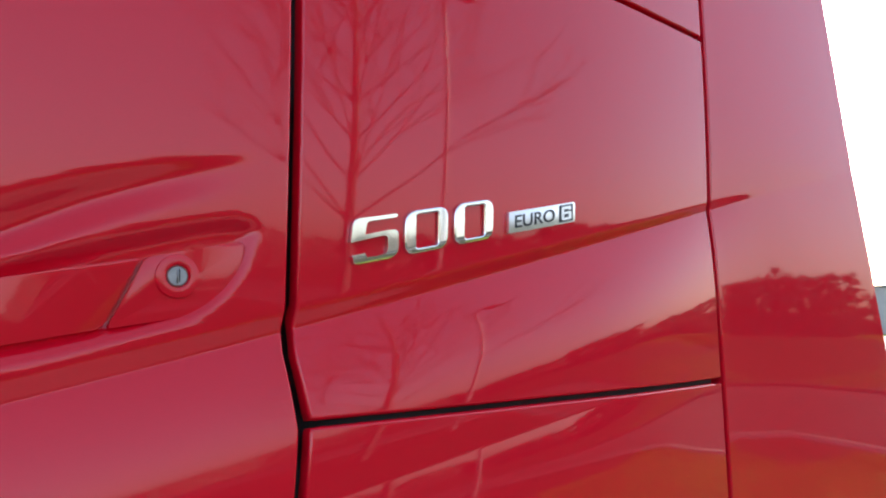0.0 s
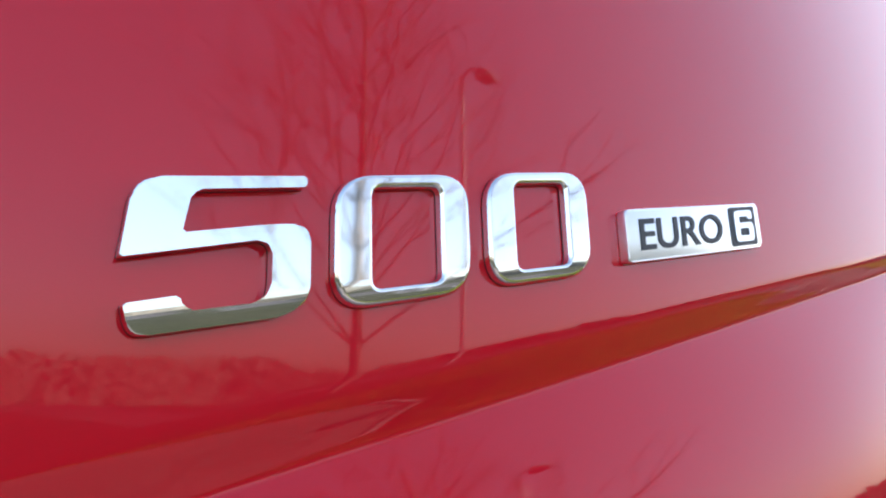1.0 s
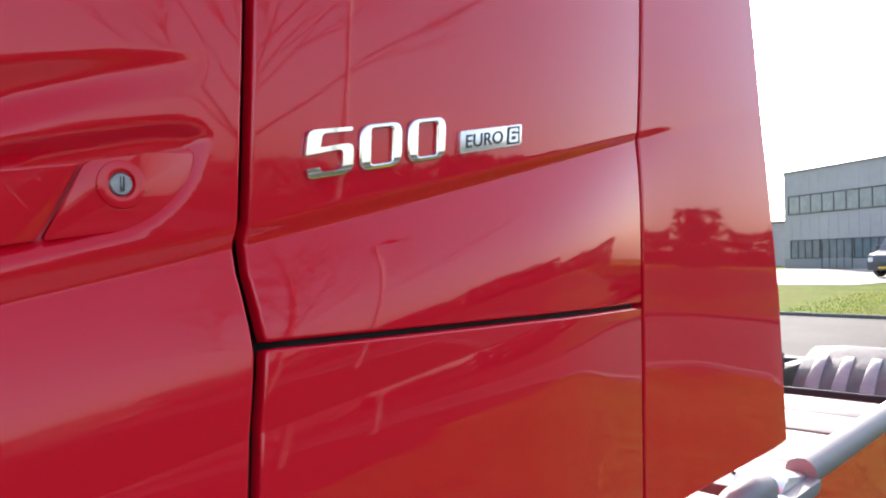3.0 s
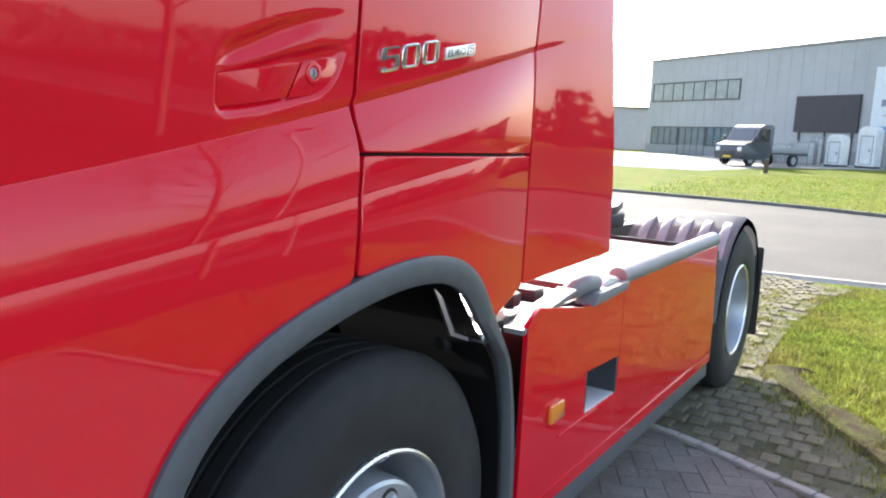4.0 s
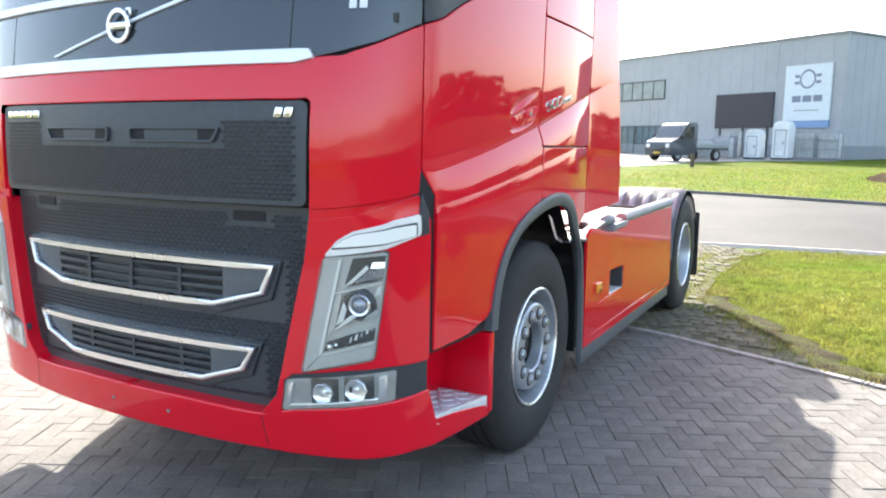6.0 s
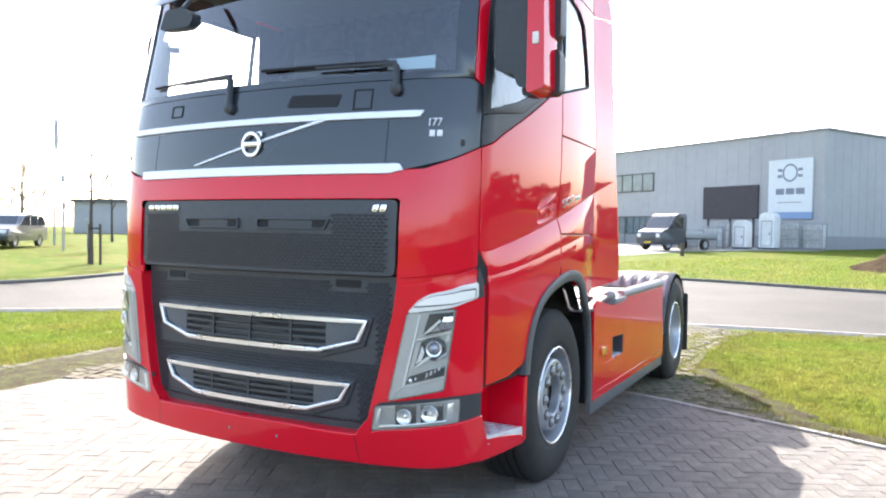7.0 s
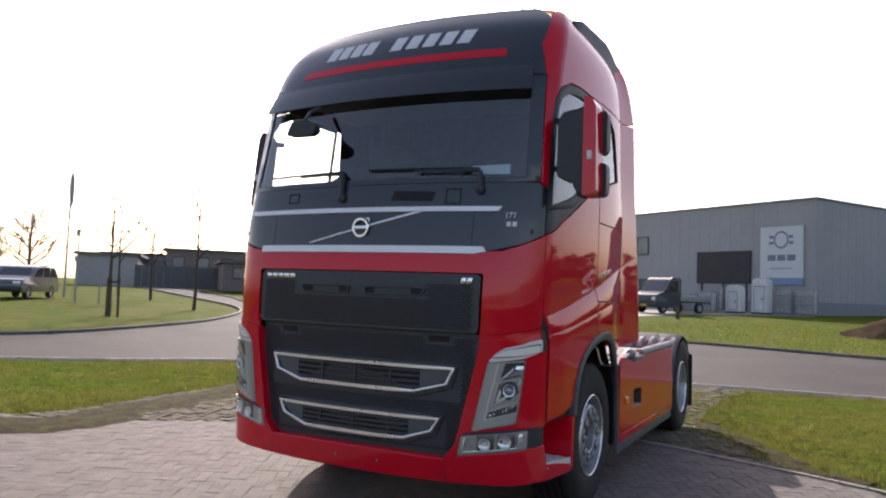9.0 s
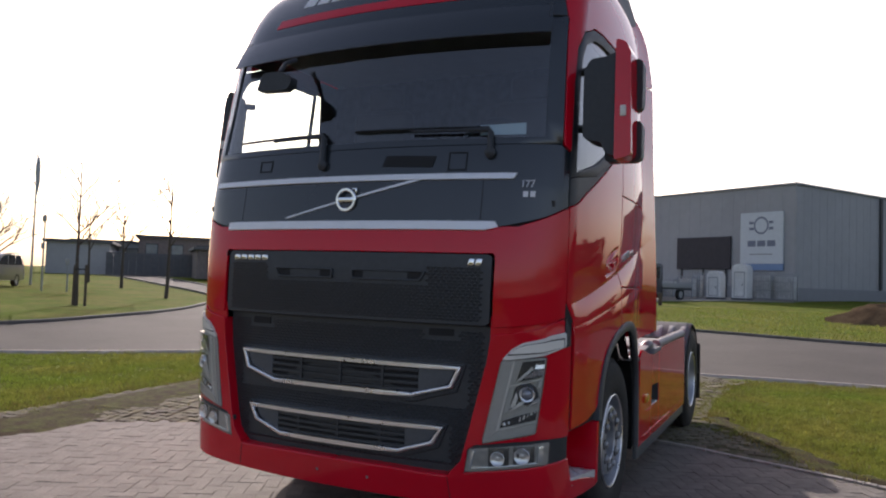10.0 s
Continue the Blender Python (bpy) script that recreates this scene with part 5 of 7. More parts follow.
ring_prism(bm, rounded([(0.0965, 0.0042), (0.1162, 0.0042), (0.1162, 0.0152), (0.0965, 0.0152)], 0.0035, 5), rounded([(0.1015, 0.0076), (0.1112, 0.0076), (0.1112, 0.0120), (0.1015, 0.0120)], 0.001, 5), six, 0.0006)
prism(bm, rounded([(0.0965, 0.0095), (0.1015, 0.0095), (0.1015, 0.0188), (0.1105, 0.0188), (0.1110, 0.0172), (0.1155, 0.0172), (0.1155, 0.0224), (0.0965, 0.0224)], [0, 0, 0.001, 0, 0, 0, 0.0022, 0.0035], 4), six, 0.0007)
part("figure_six", bm, SATIN, sign)


# ---- mirrors ----
def mirror_set(sg):

    def m(p):
        q = Vector(p)
        if sg < 0:
            q = Vector((1.255 + 0.58 * (q.x - 1.285) - 0.10 * (q.z - 2.15), 0.42 + 0.45 * (q.y - 0.30), q.z))
        return Vector((sg * q.x, q.y, q.z))
    bm = bmesh.new()
    prism(bm, rounded([(1.258, 2.275), (1.30, 2.26), (1.355, 2.25), (1.375, 2.19), (1.44, 2.17), (1.44, 2.715), (1.37, 2.690), (1.295, 2.685), (1.258, 2.63)] if sg > 0 else [(1.30, 2.34), (1.34, 2.215), (1.44, 2.17), (1.44, 2.74), (1.36, 2.74), (1.30, 2.67)], 0.02, 5), lambda u, v, d: m((u, 0.20 + d, v)), 0.20, 0.03, 3)
    body = part("mirror_housing", bm, DARK_PLASTIC, truck, "dark mirror housing with a red cover" if sg > 0 else "dark mirror housing")
    bm = bmesh.new()
    prism(bm, rounded([(1.425, 2.15), (1.512, 2.175), (1.502, 2.70), (1.475, 2.755), (1.425, 2.775)], 0.02, 5), lambda u, v, d: m((u, 0.185 + d, v)), 0.17, 0.03, 3)
    part("cover", bm, RED if sg > 0 else DARK_PLASTIC, body, "red cover" if sg > 0 else "")
    for z0, z1 in ((2.43, 2.70), (2.165, 2.375)):
        bm = bmesh.new()
        prism(bm, rounded([(1.345, z0), (1.535, z0), (1.535, z1), (1.345, z1)], 0.03, 5), lambda u, v, d: m((u, 0.33 + d, v)), 0.08, 0.02, 3)
        head = part("mirror_head", bm, DARK_PLASTIC, body)
        bm = bmesh.new()
        prism(bm, rounded([(1.36, z0 + 0.015), (1.52, z0 + 0.015), (1.52, z1 - 0.015), (1.36, z1 - 0.015)], 0.02, 5), lambda u, v, d: m((u, 0.411 + d, v)), 0.003)
        part("mirror_glass", bm, MIRROR, head)
    bm = bmesh.new()
    box(bm, tuple(m((1.468, 0.183, 2.40))), (0.030, 0.012, 0.055), 0.004)
    part("repeater", bm, LAMP_WHITE, body)
    for z, y in ((2.68, 0.36), (2.365 if sg > 0 else 2.27, 0.36)):
        bm = bmesh.new()
        arm = [m((1.19, y + 0.06, z)), m((1.27, y - 0.02, z)), m((1.40, y - 0.06, z - 0.02))] if sg > 0 else [(-1.17, 0.50, z), (-1.22, 0.46, z), (-1.26, 0.43, z)]
        tube(bm, arm, 0.022, 8)
        part("mirror_arm", bm, DARK_PLASTIC, body)


mirror_set(1)
mirror_set(-1)
bm = bmesh.new()
tube(bm, [(-0.49, 0.06, 2.82), (-0.49, -0.04, 2.77), (-0.48, -0.10, 2.70)], 0.014, 8)
prism(bm, rounded([(-0.13, -0.055), (0.10, -0.06), (0.13, 0.0), (0.05, 0.05), (-0.08, 0.05)], 0.03, 4), lambda u, v, d: (-0.48 + u, -0.15 + d, 2.64 + v), 0.07, 0.02)
part("front_mirror", bm, DARK_PLASTIC, truck, "dark front-down mirror on an arm")
def on_screen(x, z, o):
    return skin(s_at(x, z), z, o)


for x0, z0, x1, z1, xp, zp in ((-0.90, 2.318, -0.215, 2.326, -0.193, 2.150), (0.0, 2.328, 0.795, 2.318, 0.817, 2.190)):
    bm = bmesh.new()
    pts = [on_screen(x0 + (x1 - x0) * (0.45 + 0.55 * i / 8), z0 + (z1 - z0) * (0.45 + 0.55 * i / 8) - 0.004, 0.020) for i in range(9)]
    tube(bm, pts + [on_screen(x1 + 0.012, z1 - 0.02, 0.022), on_screen(xp, zp, 0.012)], [0.008] * 6 + [0.010, 0.012, 0.015, 0.018, 0.020], 8)
    wip = part("wiper", bm, DARK_PLASTIC, truck, "black wiper arm")
    bm = bmesh.new()
    tube(bm, [on_screen(x0 + (x1 - x0) * i / 12, z0 + (z1 - z0) * i / 12 + 0.012, 0.004) for i in range(13)], 0.008, 6)
    part("wiper_blade", bm, BLACK, wip)
    bm = bmesh.new()
    lathe(bm, [(0.032, 0.0), (0.030, 0.022), (0.020, 0.030), (0.001, 0.032)], 16, Matrix.Translation(on_screen(xp, zp, -0.002)) @ Matrix.Rotation(radians(90), 4, 'X'))
    part("wiper_pivot", bm, DARK_PLASTIC, wip)
for x0, z0, x1, z1 in ((0.588, 2.098, 0.692, 2.200), (-0.694, 2.131, -0.593, 2.200)):
    bm = bmesh.new()
    ring_prism(bm, [(s_at(x, z), z) for x, z in ((x0, z0), (x1, z0), (x1, z1), (x0, z1))], [(s_at(x, z), z) for x, z in ((x0 + 0.007, z0 + 0.007), (x1 - 0.007, z0 + 0.007), (x1 - 0.007, z1 - 0.007), (x0 + 0.007, z1 - 0.007))], lambda u, v, d: skin(u, v, d - 0.003), 0.003)
    part("hatch_joint", bm, BLACK, nose)
# Black plate laid on the panel as the dark of a recess.
bm = bmesh.new()
prism(bm, rounded(wide(densify([(0.20, 2.128), (0.50, 2.118), (0.52, 2.180), (0.22, 2.190)], 0.08)), 0.006, 2), lambda u, v, d: skin(u, v, d - 0.004), 0.003)
part("air_slot", bm, BLACK, nose)

# ---- cab inside ----
bm = bmesh.new()
prism(bm, [(0.16, 2.02), (0.56, 2.05), (0.54, 2.20), (0.42, 2.26), (0.22, 2.235), (0.17, 2.20)], lambda u, v, d: (-1.02 + d, u, v), 2.04, 0.03)
dash = part("dashboard", bm, CABIN, truck, "dark dashboard")
bm = bmesh.new()
prism(bm, [(-1.15, 1.96), (1.15, 1.96), (1.15, 1.99), (-1.15, 1.99)], lambda u, v, d: (u, 0.10 + d, v - 0.05), 1.82)
part("cab_floor", bm, CABIN, truck)
bm = bmesh.new()
c = Vector((0.58, 0.62, 2.32))
ring = []
for k in range(25):
    a = 2 * math.pi * k / 24
    ring.append(c + Vector((0.22 * math.cos(a), 0.09 * math.sin(a), 0.20 * math.sin(a))))
tube(bm, ring, 0.016, 8, False)
tube(bm, [c + Vector((-0.2, 0, 0)), c, c + Vector((0.2, 0, 0))], 0.018, 6)
tube(bm, [c, c + Vector((0, -0.1, -0.2))], 0.03, 8)
part("steering_wheel", bm, DARK_PLASTIC, truck)
for x in (0.58, -0.58):
    bm = bmesh.new()
    box(bm, (x, 1.02, 2.12), (0.50, 0.50, 0.16), 0.05, 3)
    seat = part("seat", bm, CABIN, truck, "dark cab seat")
    bm = bmesh.new()
    box(bm, (x, 1.28, 2.46), (0.48, 0.14, 0.62), 0.05, 3)
    part("backrest", bm, CABIN, seat)
    bm = bmesh.new()
    box(bm, (x, 1.30, 2.87), (0.28, 0.10, 0.17), 0.04, 3)
    part("headrest", bm, CABIN, seat)
bm = bmesh.new()
rows = []
for i in range(60):
    x = -1.10 + 2.20 * i / 59
    rows.append([bm.verts.new((x, 1.40 + 0.02 * math.sin(i * 1.9), z)) for z in (2.0, 3.05)])
for a, b in zip(rows, rows[1:]):
    bm.faces.new((a[0], b[0], b[1], a[1]))
bmesh.ops.solidify(bm, geom=bm.faces[:], thickness=0.006)
part("curtain", bm, FABRIC, truck, "dark bunk curtain", angle=80)
bm = bmesh.new()
prism(bm, [(-1.07, 0.34), (1.07, 0.34), (1.10, 1.92), (-1.10, 1.92)], lambda u, v, d: (u, v, 3.03 + d), 0.02)
part("headlining", bm, CABIN_LIGHT, truck)
for sg in (1, -1):
    bm = bmesh.new()
    prism(bm, [(1.20, 1.95), (1.92, 1.95), (1.92, 3.03), (1.20, 3.03)], lambda u, v, d: (sg * (1.115 + d), u, v), 0.012)
    part("side_lining", bm, CABIN, truck, "dark lining beside the bunk")
    bm = bmesh.new()
    prism(bm, [(0.42, 2.945), (1.20, 2.945), (1.20, 3.06), (0.42, 3.06)], lambda u, v, d: (sg * (1.135 + d), u, v), 0.012)
    part("door_lining", bm, CABIN, truck)
bm = bmesh.new()
prism(bm, [(0.74, 2.295), (0.985, 2.295), (0.98, 2.360), (0.735, 2.350)], lambda u, v, d: skin(s_at(u, v), v, d - 0.03), 0.003)
part("screen_paper", bm, PAPER, dash, "pale card behind the windscreen")


# ---- wheels ----
def wheel(name, at, sg, dish, label):
    axis = Matrix.Translation(at) @ Matrix.Rotation(radians(90 * sg), 4, 'Y')
    bm = bmesh.new()
    R = 0.532
    prof = [(0.292, -0.02), (0.300, 0.0), (0.335, 0.014), (0.40, 0.020), (0.455, 0.012), (0.482, -0.004), (0.498, -0.022)]
    half = []
    for k in range(5):
        z0 = -0.03 - k * 0.0555
        half += [(R, z0), (R, z0 - 0.040), (R - 0.013, z0 - 0.043), (R - 0.013, z0 - 0.052)]
    prof += half + [(0.498, -0.315), (0.455, -0.330), (0.33, -0.33), (0.292, -0.30)]
    lathe(bm, [(r if r < 0.31 or r > 0.51 else 0.31 + (r - 0.31) * (R - 0.31) / 0.196, z) for r, z in prof], 72, axis)
    for v in bm.verts:
        if v.co.z < 0.004:
            v.co.x += sg * 0.4 * (0.004 - v.co.z) * (1 if abs(v.co.x - at[0]) < 0.1 else -1)
            v.co.z = 0.004
    tyre = part(name, bm, RUBBER, truck, label, angle=50)
    bm = bmesh.new()
    lathe(bm, [(0.293, -0.035), (0.297, -0.012), (0.299, 0.002), (0.294, 0.006), (0.286, 0.001), (0.282, -0.02), (0.272, -0.06), (0.262, -0.21)], 64, axis)
    rim = part("rim", bm, RIM, tyre, "dull silver steel wheel")
    bm = bmesh.new()
    lathe(bm, [(0.286, 0.002), (0.288, 0.009), (0.294, 0.012), (0.300, 0.009), (0.302, 0.002)], 64, axis)
    part("rim_lip", bm, SATIN, rim, "bright rim lip")
    bm = bmesh.new()
    if dish < 0.1:
        lathe(bm, [(0.263, -0.215), (0.246, -0.210), (0.231, -0.170), (0.224, -0.030), (0.219, -0.010), (0.210, -0.003), (0.130, -0.003), (0.122, -0.010), (0.119, -0.05), (0.113, -0.12)], 64, axis)
        face, nr, bore = -0.003, 0.1675, 0.112
    else:
        lathe(bm, [(0.262, -0.19), (0.235, -0.165), (0.215, -0.17), (0.205, -0.172), (0.145, -0.172), (0.138, -0.165), (0.130, -0.10), (0.120, -0.085), (0.02, -0.08), (0.001, -0.08)], 64, axis)
        face, nr, bore = -0.172, 0.1675, 0.0
    part("wheel_disc", bm, RIM, rim)
    if bore:
        bm = bmesh.new()
        lathe(bm, [(0.113, -0.06), (0.108, -0.085), (0.07, -0.09), (0.06, -0.06), (0.05, -0.055), (0.001, -0.053)], 40, axis)
        part("hub_cap", bm, DARK_METAL, rim)
    for k in range(10):
        a = 2 * math.pi * (k + 0.5) / 10
        bm = bmesh.new()
        m = axis @ Matrix.Rotation(a, 4, 'Z') @ Matrix.Translation((nr, 0, face))
        if dish < 0.1:
            ring = bmesh.new()
            lathe(ring, [(0.034, 0.0), (0.033, 0.003), (0.027, 0.004), (0.022, 0.004)], 20, m)
            part("nut_ring", ring, DARK_METAL, rim)
        lathe(bm, [(0.026, 0.0), (0.026, 0.006), (0.021, 0.008)], 18, m)
        lathe(bm, [(0.0225, 0.006), (0.0220, 0.014), (0.017, 0.021), (0.0005, 0.023)], 12, m)
        part("wheel_nut", bm, NUT, rim, angle=25)
    if dish < 0.1:
        bm = bmesh.new()
        m = axis @ Matrix.Rotation(radians(172), 4, 'Z')
        tube(bm, [m @ Vector((0.245, 0.0, -0.06)), m @ Vector((0.275, 0.01, -0.01)), m @ Vector((0.292, 0.012, 0.006))], 0.007, 6)
        part("valve", bm, SATIN, rim)
    return tyre


wheel("front_wheel", (1.180, 1.362, 0.506), 1, 0.02, "worn black front tyre on a silver rim")
wheel("front_wheel", (-1.180, 1.362, 0.506), -1, 0.02, "worn black front tyre on a silver rim")
for sg in (1, -1):
    wheel("rear_wheel", (sg * 1.198, 5.092, 0.506), sg, 0.17, "black rear tyre on a deep silver rim")
    wheel("rear_wheel", (sg * 0.855, 5.092, 0.506), sg, 0.17, "black inner rear tyre")

# ---- wheel arch ----
for sg in (1, -1):
    bm = bmesh.new()
    L = ARCH_LINE
    prof = ((0.004, -0.05), (0.004, 0.005), (-0.008, 0.010), (-0.045, 0.008), (-0.060, -0.004), (-0.060, -0.020))
    rings = []
    for i, p in enumerate(L):
        a, b = Vector(L[max(i - 1, 0)]), Vector(L[min(i + 1, len(L) - 1)])
        d = (b - a).normalized()
        n = Vector((-d.y, d.x))
        row = []
        slim = 1 - 0.55 * step01((p[0] - 1.66) / 0.2)
        for o, x in prof:
            o *= slim
            y, z = p[0] + n.x * o, p[1] + n.y * o
            bx = side_x(min(max(y, 0.3), 1.9), max(z, 0.75), 1.245)
            row.append(bm.verts.new((sg * (bx + x), y, z)))
        rings.append(row)
    for a, b in zip(rings, rings[1:]):
        for k in range(len(prof) - 1):
            bm.faces.new((a[k], a[k + 1], b[k + 1], b[k]))
    bm.faces.new(rings[0]), bm.faces.new(rings[-1][::-1])
    part("arch_trim", bm, GREY_PLASTIC, truck, "grey plastic wheel arch lip", angle=40)
    bm = bmesh.new()
    rows = []
    for i, p in enumerate(L):
        rows.append([bm.verts.new((sg * x, p[0] + (1.38 - p[0]) * 0.03, p[1] - 0.02)) for x in (1.20, 0.95, 0.62)])
    for a, b in zip(rows, rows[1:]):
        for k in range(2):
            bm.faces.new((a[k], a[k + 1], b[k + 1], b[k]))
    cap = [bm.verts.new((sg * 0.62, p[0], p[1] - 0.02)) for p in L]
    bm.faces.new(cap)
    bmesh.ops.solidify(bm, geom=bm.faces[:], thickness=0.008)
    part("wheel_house", bm, BLACK, truck, "black wheel house liner")
    bm = bmesh.new()
    prism(bm, [(0.64, 0.76), (0.72, 0.755), (0.74, 0.82), (0.69, 0.80)], lambda u, v, d: (sg * (1.05 + d), u, v), 0.17)
    part("mud_lip", bm, BLACK, truck)

# ---- side skirts, deck and tank ----
def flat_side(x):
    return lambda s, z, off=0.0: Vector((x + off, s, z))


for mir in (False, True):
    sg = -1 if mir else 1
    sk = panel("side_skirt", [(1.985, 0.352), (2.795, 0.352), (2.795, 1.02), (2.42, 0.985), (2.06, 1.045), (1.99, 1.0)], RED, truck, "red side skirt with a cut-out step", surf=flat_side(1.238), mirror=mir, du=0.4, dv=0.3, depth=0.03, round_edge=0.006) if mir else None
    if not mir:
        hole = [(2.475, 0.580), (2.785, 0.580), (2.785, 0.728), (2.475, 0.742)]
        sk = panel("side_skirt", [(1.985, 0.352), (2.47, 0.352), (2.47, 0.99), (2.42, 0.985), (2.06, 1.045), (1.99, 1.0)], RED, truck, "red side skirt with a cut-out step", surf=flat_side(1.238), du=0.4, dv=0.3, round_edge=0.002)
        panel("skirt_foot", [(2.4705, 0.352), (2.795, 0.352), (2.795, 0.58), (2.4705, 0.58)], RED, sk, surf=flat_side(1.238), du=0.4, dv=0.3, round_edge=0.002)
        panel("skirt_head", [(2.4705, 0.742), (2.795, 0.730), (2.795, 1.02), (2.4705, 0.99)], RED, sk, surf=flat_side(1.238), du=0.4, dv=0.3, round_edge=0.002)
        bm = bmesh.new()
        prism(bm, hole, lambda u, v, d: (1.10 + d, u, v), 0.012)
        prism(bm, [(2.47, 1.10), (2.79, 1.10), (2.79, 1.235), (2.47, 1.235)], lambda u, v, d: (v, u, 0.570 + d), 0.014, 0.003)
        part("step_plate", bm, BRIGHT, sk, "aluminium step in the cut-out")
        bm = bmesh.new()
        prism(bm, [(2.47, 1.10), (2.485, 1.10), (2.485, 1.236), (2.47, 1.236)], lambda u, v, d: (v, u, 0.58 + d), 0.16)
        part("cut_out_side", bm, DARK_PLASTIC, sk)
        bm = bmesh.new()
        prism(bm, [(2.775, 1.10), (2.79, 1.10), (2.79, 1.236), (2.775, 1.236)], lambda u, v, d: (v, u, 0.58 + d), 0.15)
        part("cut_out_side", bm, DARK_PLASTIC, sk)
        bm = bmesh.new()
        box(bm, (1.246, 2.215, 0.672), (0.018, 0.105, 0.062), 0.008)
        part("side_marker", bm, AMBER, sk, "amber side marker lamp")
    rear = panel("side_skirt", [(2.803, 0.352), (4.31, 0.352), (4.30, 0.60), (4.235, 1.02), (2.803, 1.02)], RED, truck, "red rear side skirt", surf=flat_side(1.238), mirror=mir, du=0.4, dv=0.3, round_edge=0.006)
    bm = bmesh.new()
    for y0, y1 in ((2.10, 4.28),):
        box(bm, (sg * 1.2405, (y0 + y1) / 2, 0.402), (0.006, y1 - y0, 0.007), 0.002)
    box(bm, (sg * 1.2405, 2.42, 0.572), (0.006, 0.34, 0.006), 0.002)
    part("skirt_ridge", bm, RED, rear)
    bm = bmesh.new()
    prism(bm, [(1.985, 0.255), (4.33, 0.255), (4.31, 0.348), (1.985, 0.348)], lambda u, v, d: (sg * (1.195 + d), u, v), 0.030, 0.006)
    part("skirt_foot_strip", bm, GREY_PLASTIC, truck, "grey strip under the skirt")
    bm = bmesh.new()
    tube(bm, [(sg * 1.205, 2.80, 1.035), (sg * 1.205, 4.26, 1.050)], 0.040, 14)
    part("skirt_rail", bm, RAIL, truck, "dull round metal rail")
    bm = bmesh.new()
    tube(bm, [(sg * 1.18, 2.36, 1.025), (sg * 1.19, 2.40, 1.045), (sg * 1.195, 2.48, 1.055), (sg * 1.195, 2.57, 1.048), (sg * 1.195, 2.60, 1.035)], [0.020, 0.034, 0.038, 0.036, 0.022], 16)
    part("filler_pipe", bm, RAIL, truck, "dull rounded filler cap")
    bm = bmesh.new()
    prism(bm, [(1.97, 0.975), (2.14, 1.005), (2.34, 1.045), (2.34, 1.060), (2.12, 1.026), (1.97, 0.992)], lambda u, v, d: (sg * (1.165 + d), u, v), 0.068, 0.004)
    part("cover_strip", bm, RAIL, truck)
    bm = bmesh.new()
    prism(bm, rounded([(2.45, 0.985), (2.78, 1.0), (2.80, 1.03), (2.50, 1.025)], 0.008, 3), lambda u, v, d: (sg * (1.18 + d), u, v), 0.075, 0.01)
    part("deck_bracket", bm, RAIL, truck)
    # deck plates and small engine parts behind the cab
    bm = bmesh.new()
    prism(bm, rounded([(0.55, 2.10), (1.12, 2.10), (1.15, 2.25), (1.15, 2.66), (0.55, 2.66)], 0.03, 3), lambda u, v, d: (sg * u, v, 0.955 + d), 0.025, 0.006)
    part("lower_deck", bm, CHASSIS, truck)
    for y0, y1, z in ((2.69, 3.02, 0.980), (3.05, 3.49, 0.972), (3.525, 3.85, 0.972), (3.885, 4.22, 0.968)):
        bm = bmesh.new()
        prism(bm, rounded([(0.45, y0), (1.165, y0), (1.165, y1), (0.45, y1)], 0.025, 3), lambda u, v, d: (sg * u, v, z - 0.02 + d), 0.04, 0.008)
        part("deck_plate", bm, DECK, truck, "grey aluminium deck plate")
    bm = bmesh.new()
    prism(bm, rounded([(1.02, 2.80), (1.12, 2.82), (1.12, 2.90), (1.04, 2.89)], 0.012, 3), lambda u, v, d: (sg * u, v, 1.001 + d), 0.006, 0.001)
    part("deck_grip", bm, DARK_PLASTIC, truck)
    bm = bmesh.new()
    prism(bm, rounded([(2.62, 0.985), (2.80, 0.985), (2.80, 1.04), (2.66, 1.055), (2.62, 1.03)], 0.012, 3), lambda u, v, d: (sg * (1.10 + d), u, v), 0.12, 0.012)
    part("deck_end", bm, SATIN, truck)
    for i, (y, dx, ln, up) in enumerate(((1.87, 0.0, 0.06, 0.0), (1.96, -0.03, 0.05, 0.008), (2.05, 0.01, 0.075, -0.004), (2.17, -0.05, 0.06, 0.012), (2.27, -0.02, 0.08, 0.0))):
        bm = bmesh.new()
        box(bm, (sg * (1.10 + dx), y, 0.965 + 0.17 * (y - 1.86) + up), (0.11, ln, 0.05), 0.014)
        part("valve_block", bm, CHASSIS if i % 2 else DARK_PLASTIC, truck)
    bm = bmesh.new()
    tube(bm, [(sg * 1.05, 1.80, 0.95), (sg * 1.08, 2.0, 1.0), (sg * 1.0, 2.30, 0.99)], 0.025, 8)
    part("air_pipe", bm, CHASSIS, truck)
    bm = bmesh.new()
    box(bm, (sg * 1.16, 1.83, 1.0), (0.10, 0.10, 0.03), 0.01)
    box(bm, (sg * 1.14, 1.95, 1.03), (0.05, 0.05, 0.04), 0.01)
    tube(bm, [(sg * 1.12, 1.66, 1.16), (sg * 1.14, 1.72, 1.02), (sg * 1.15, 1.80, 0.99)], 0.012, 6)
    part("cab_lift_bracket", bm, SATIN, truck)
    # fender over the rear wheels
    bm = bmesh.new()
    rows = []
    n = 26
    for i in range(n + 1):
        a = radians(178 - 178 * i / n)
        r = 0.605 + (0.010 if (i // 2) % 3 == 0 and 7 < i < 19 else 0.0)
        row = []
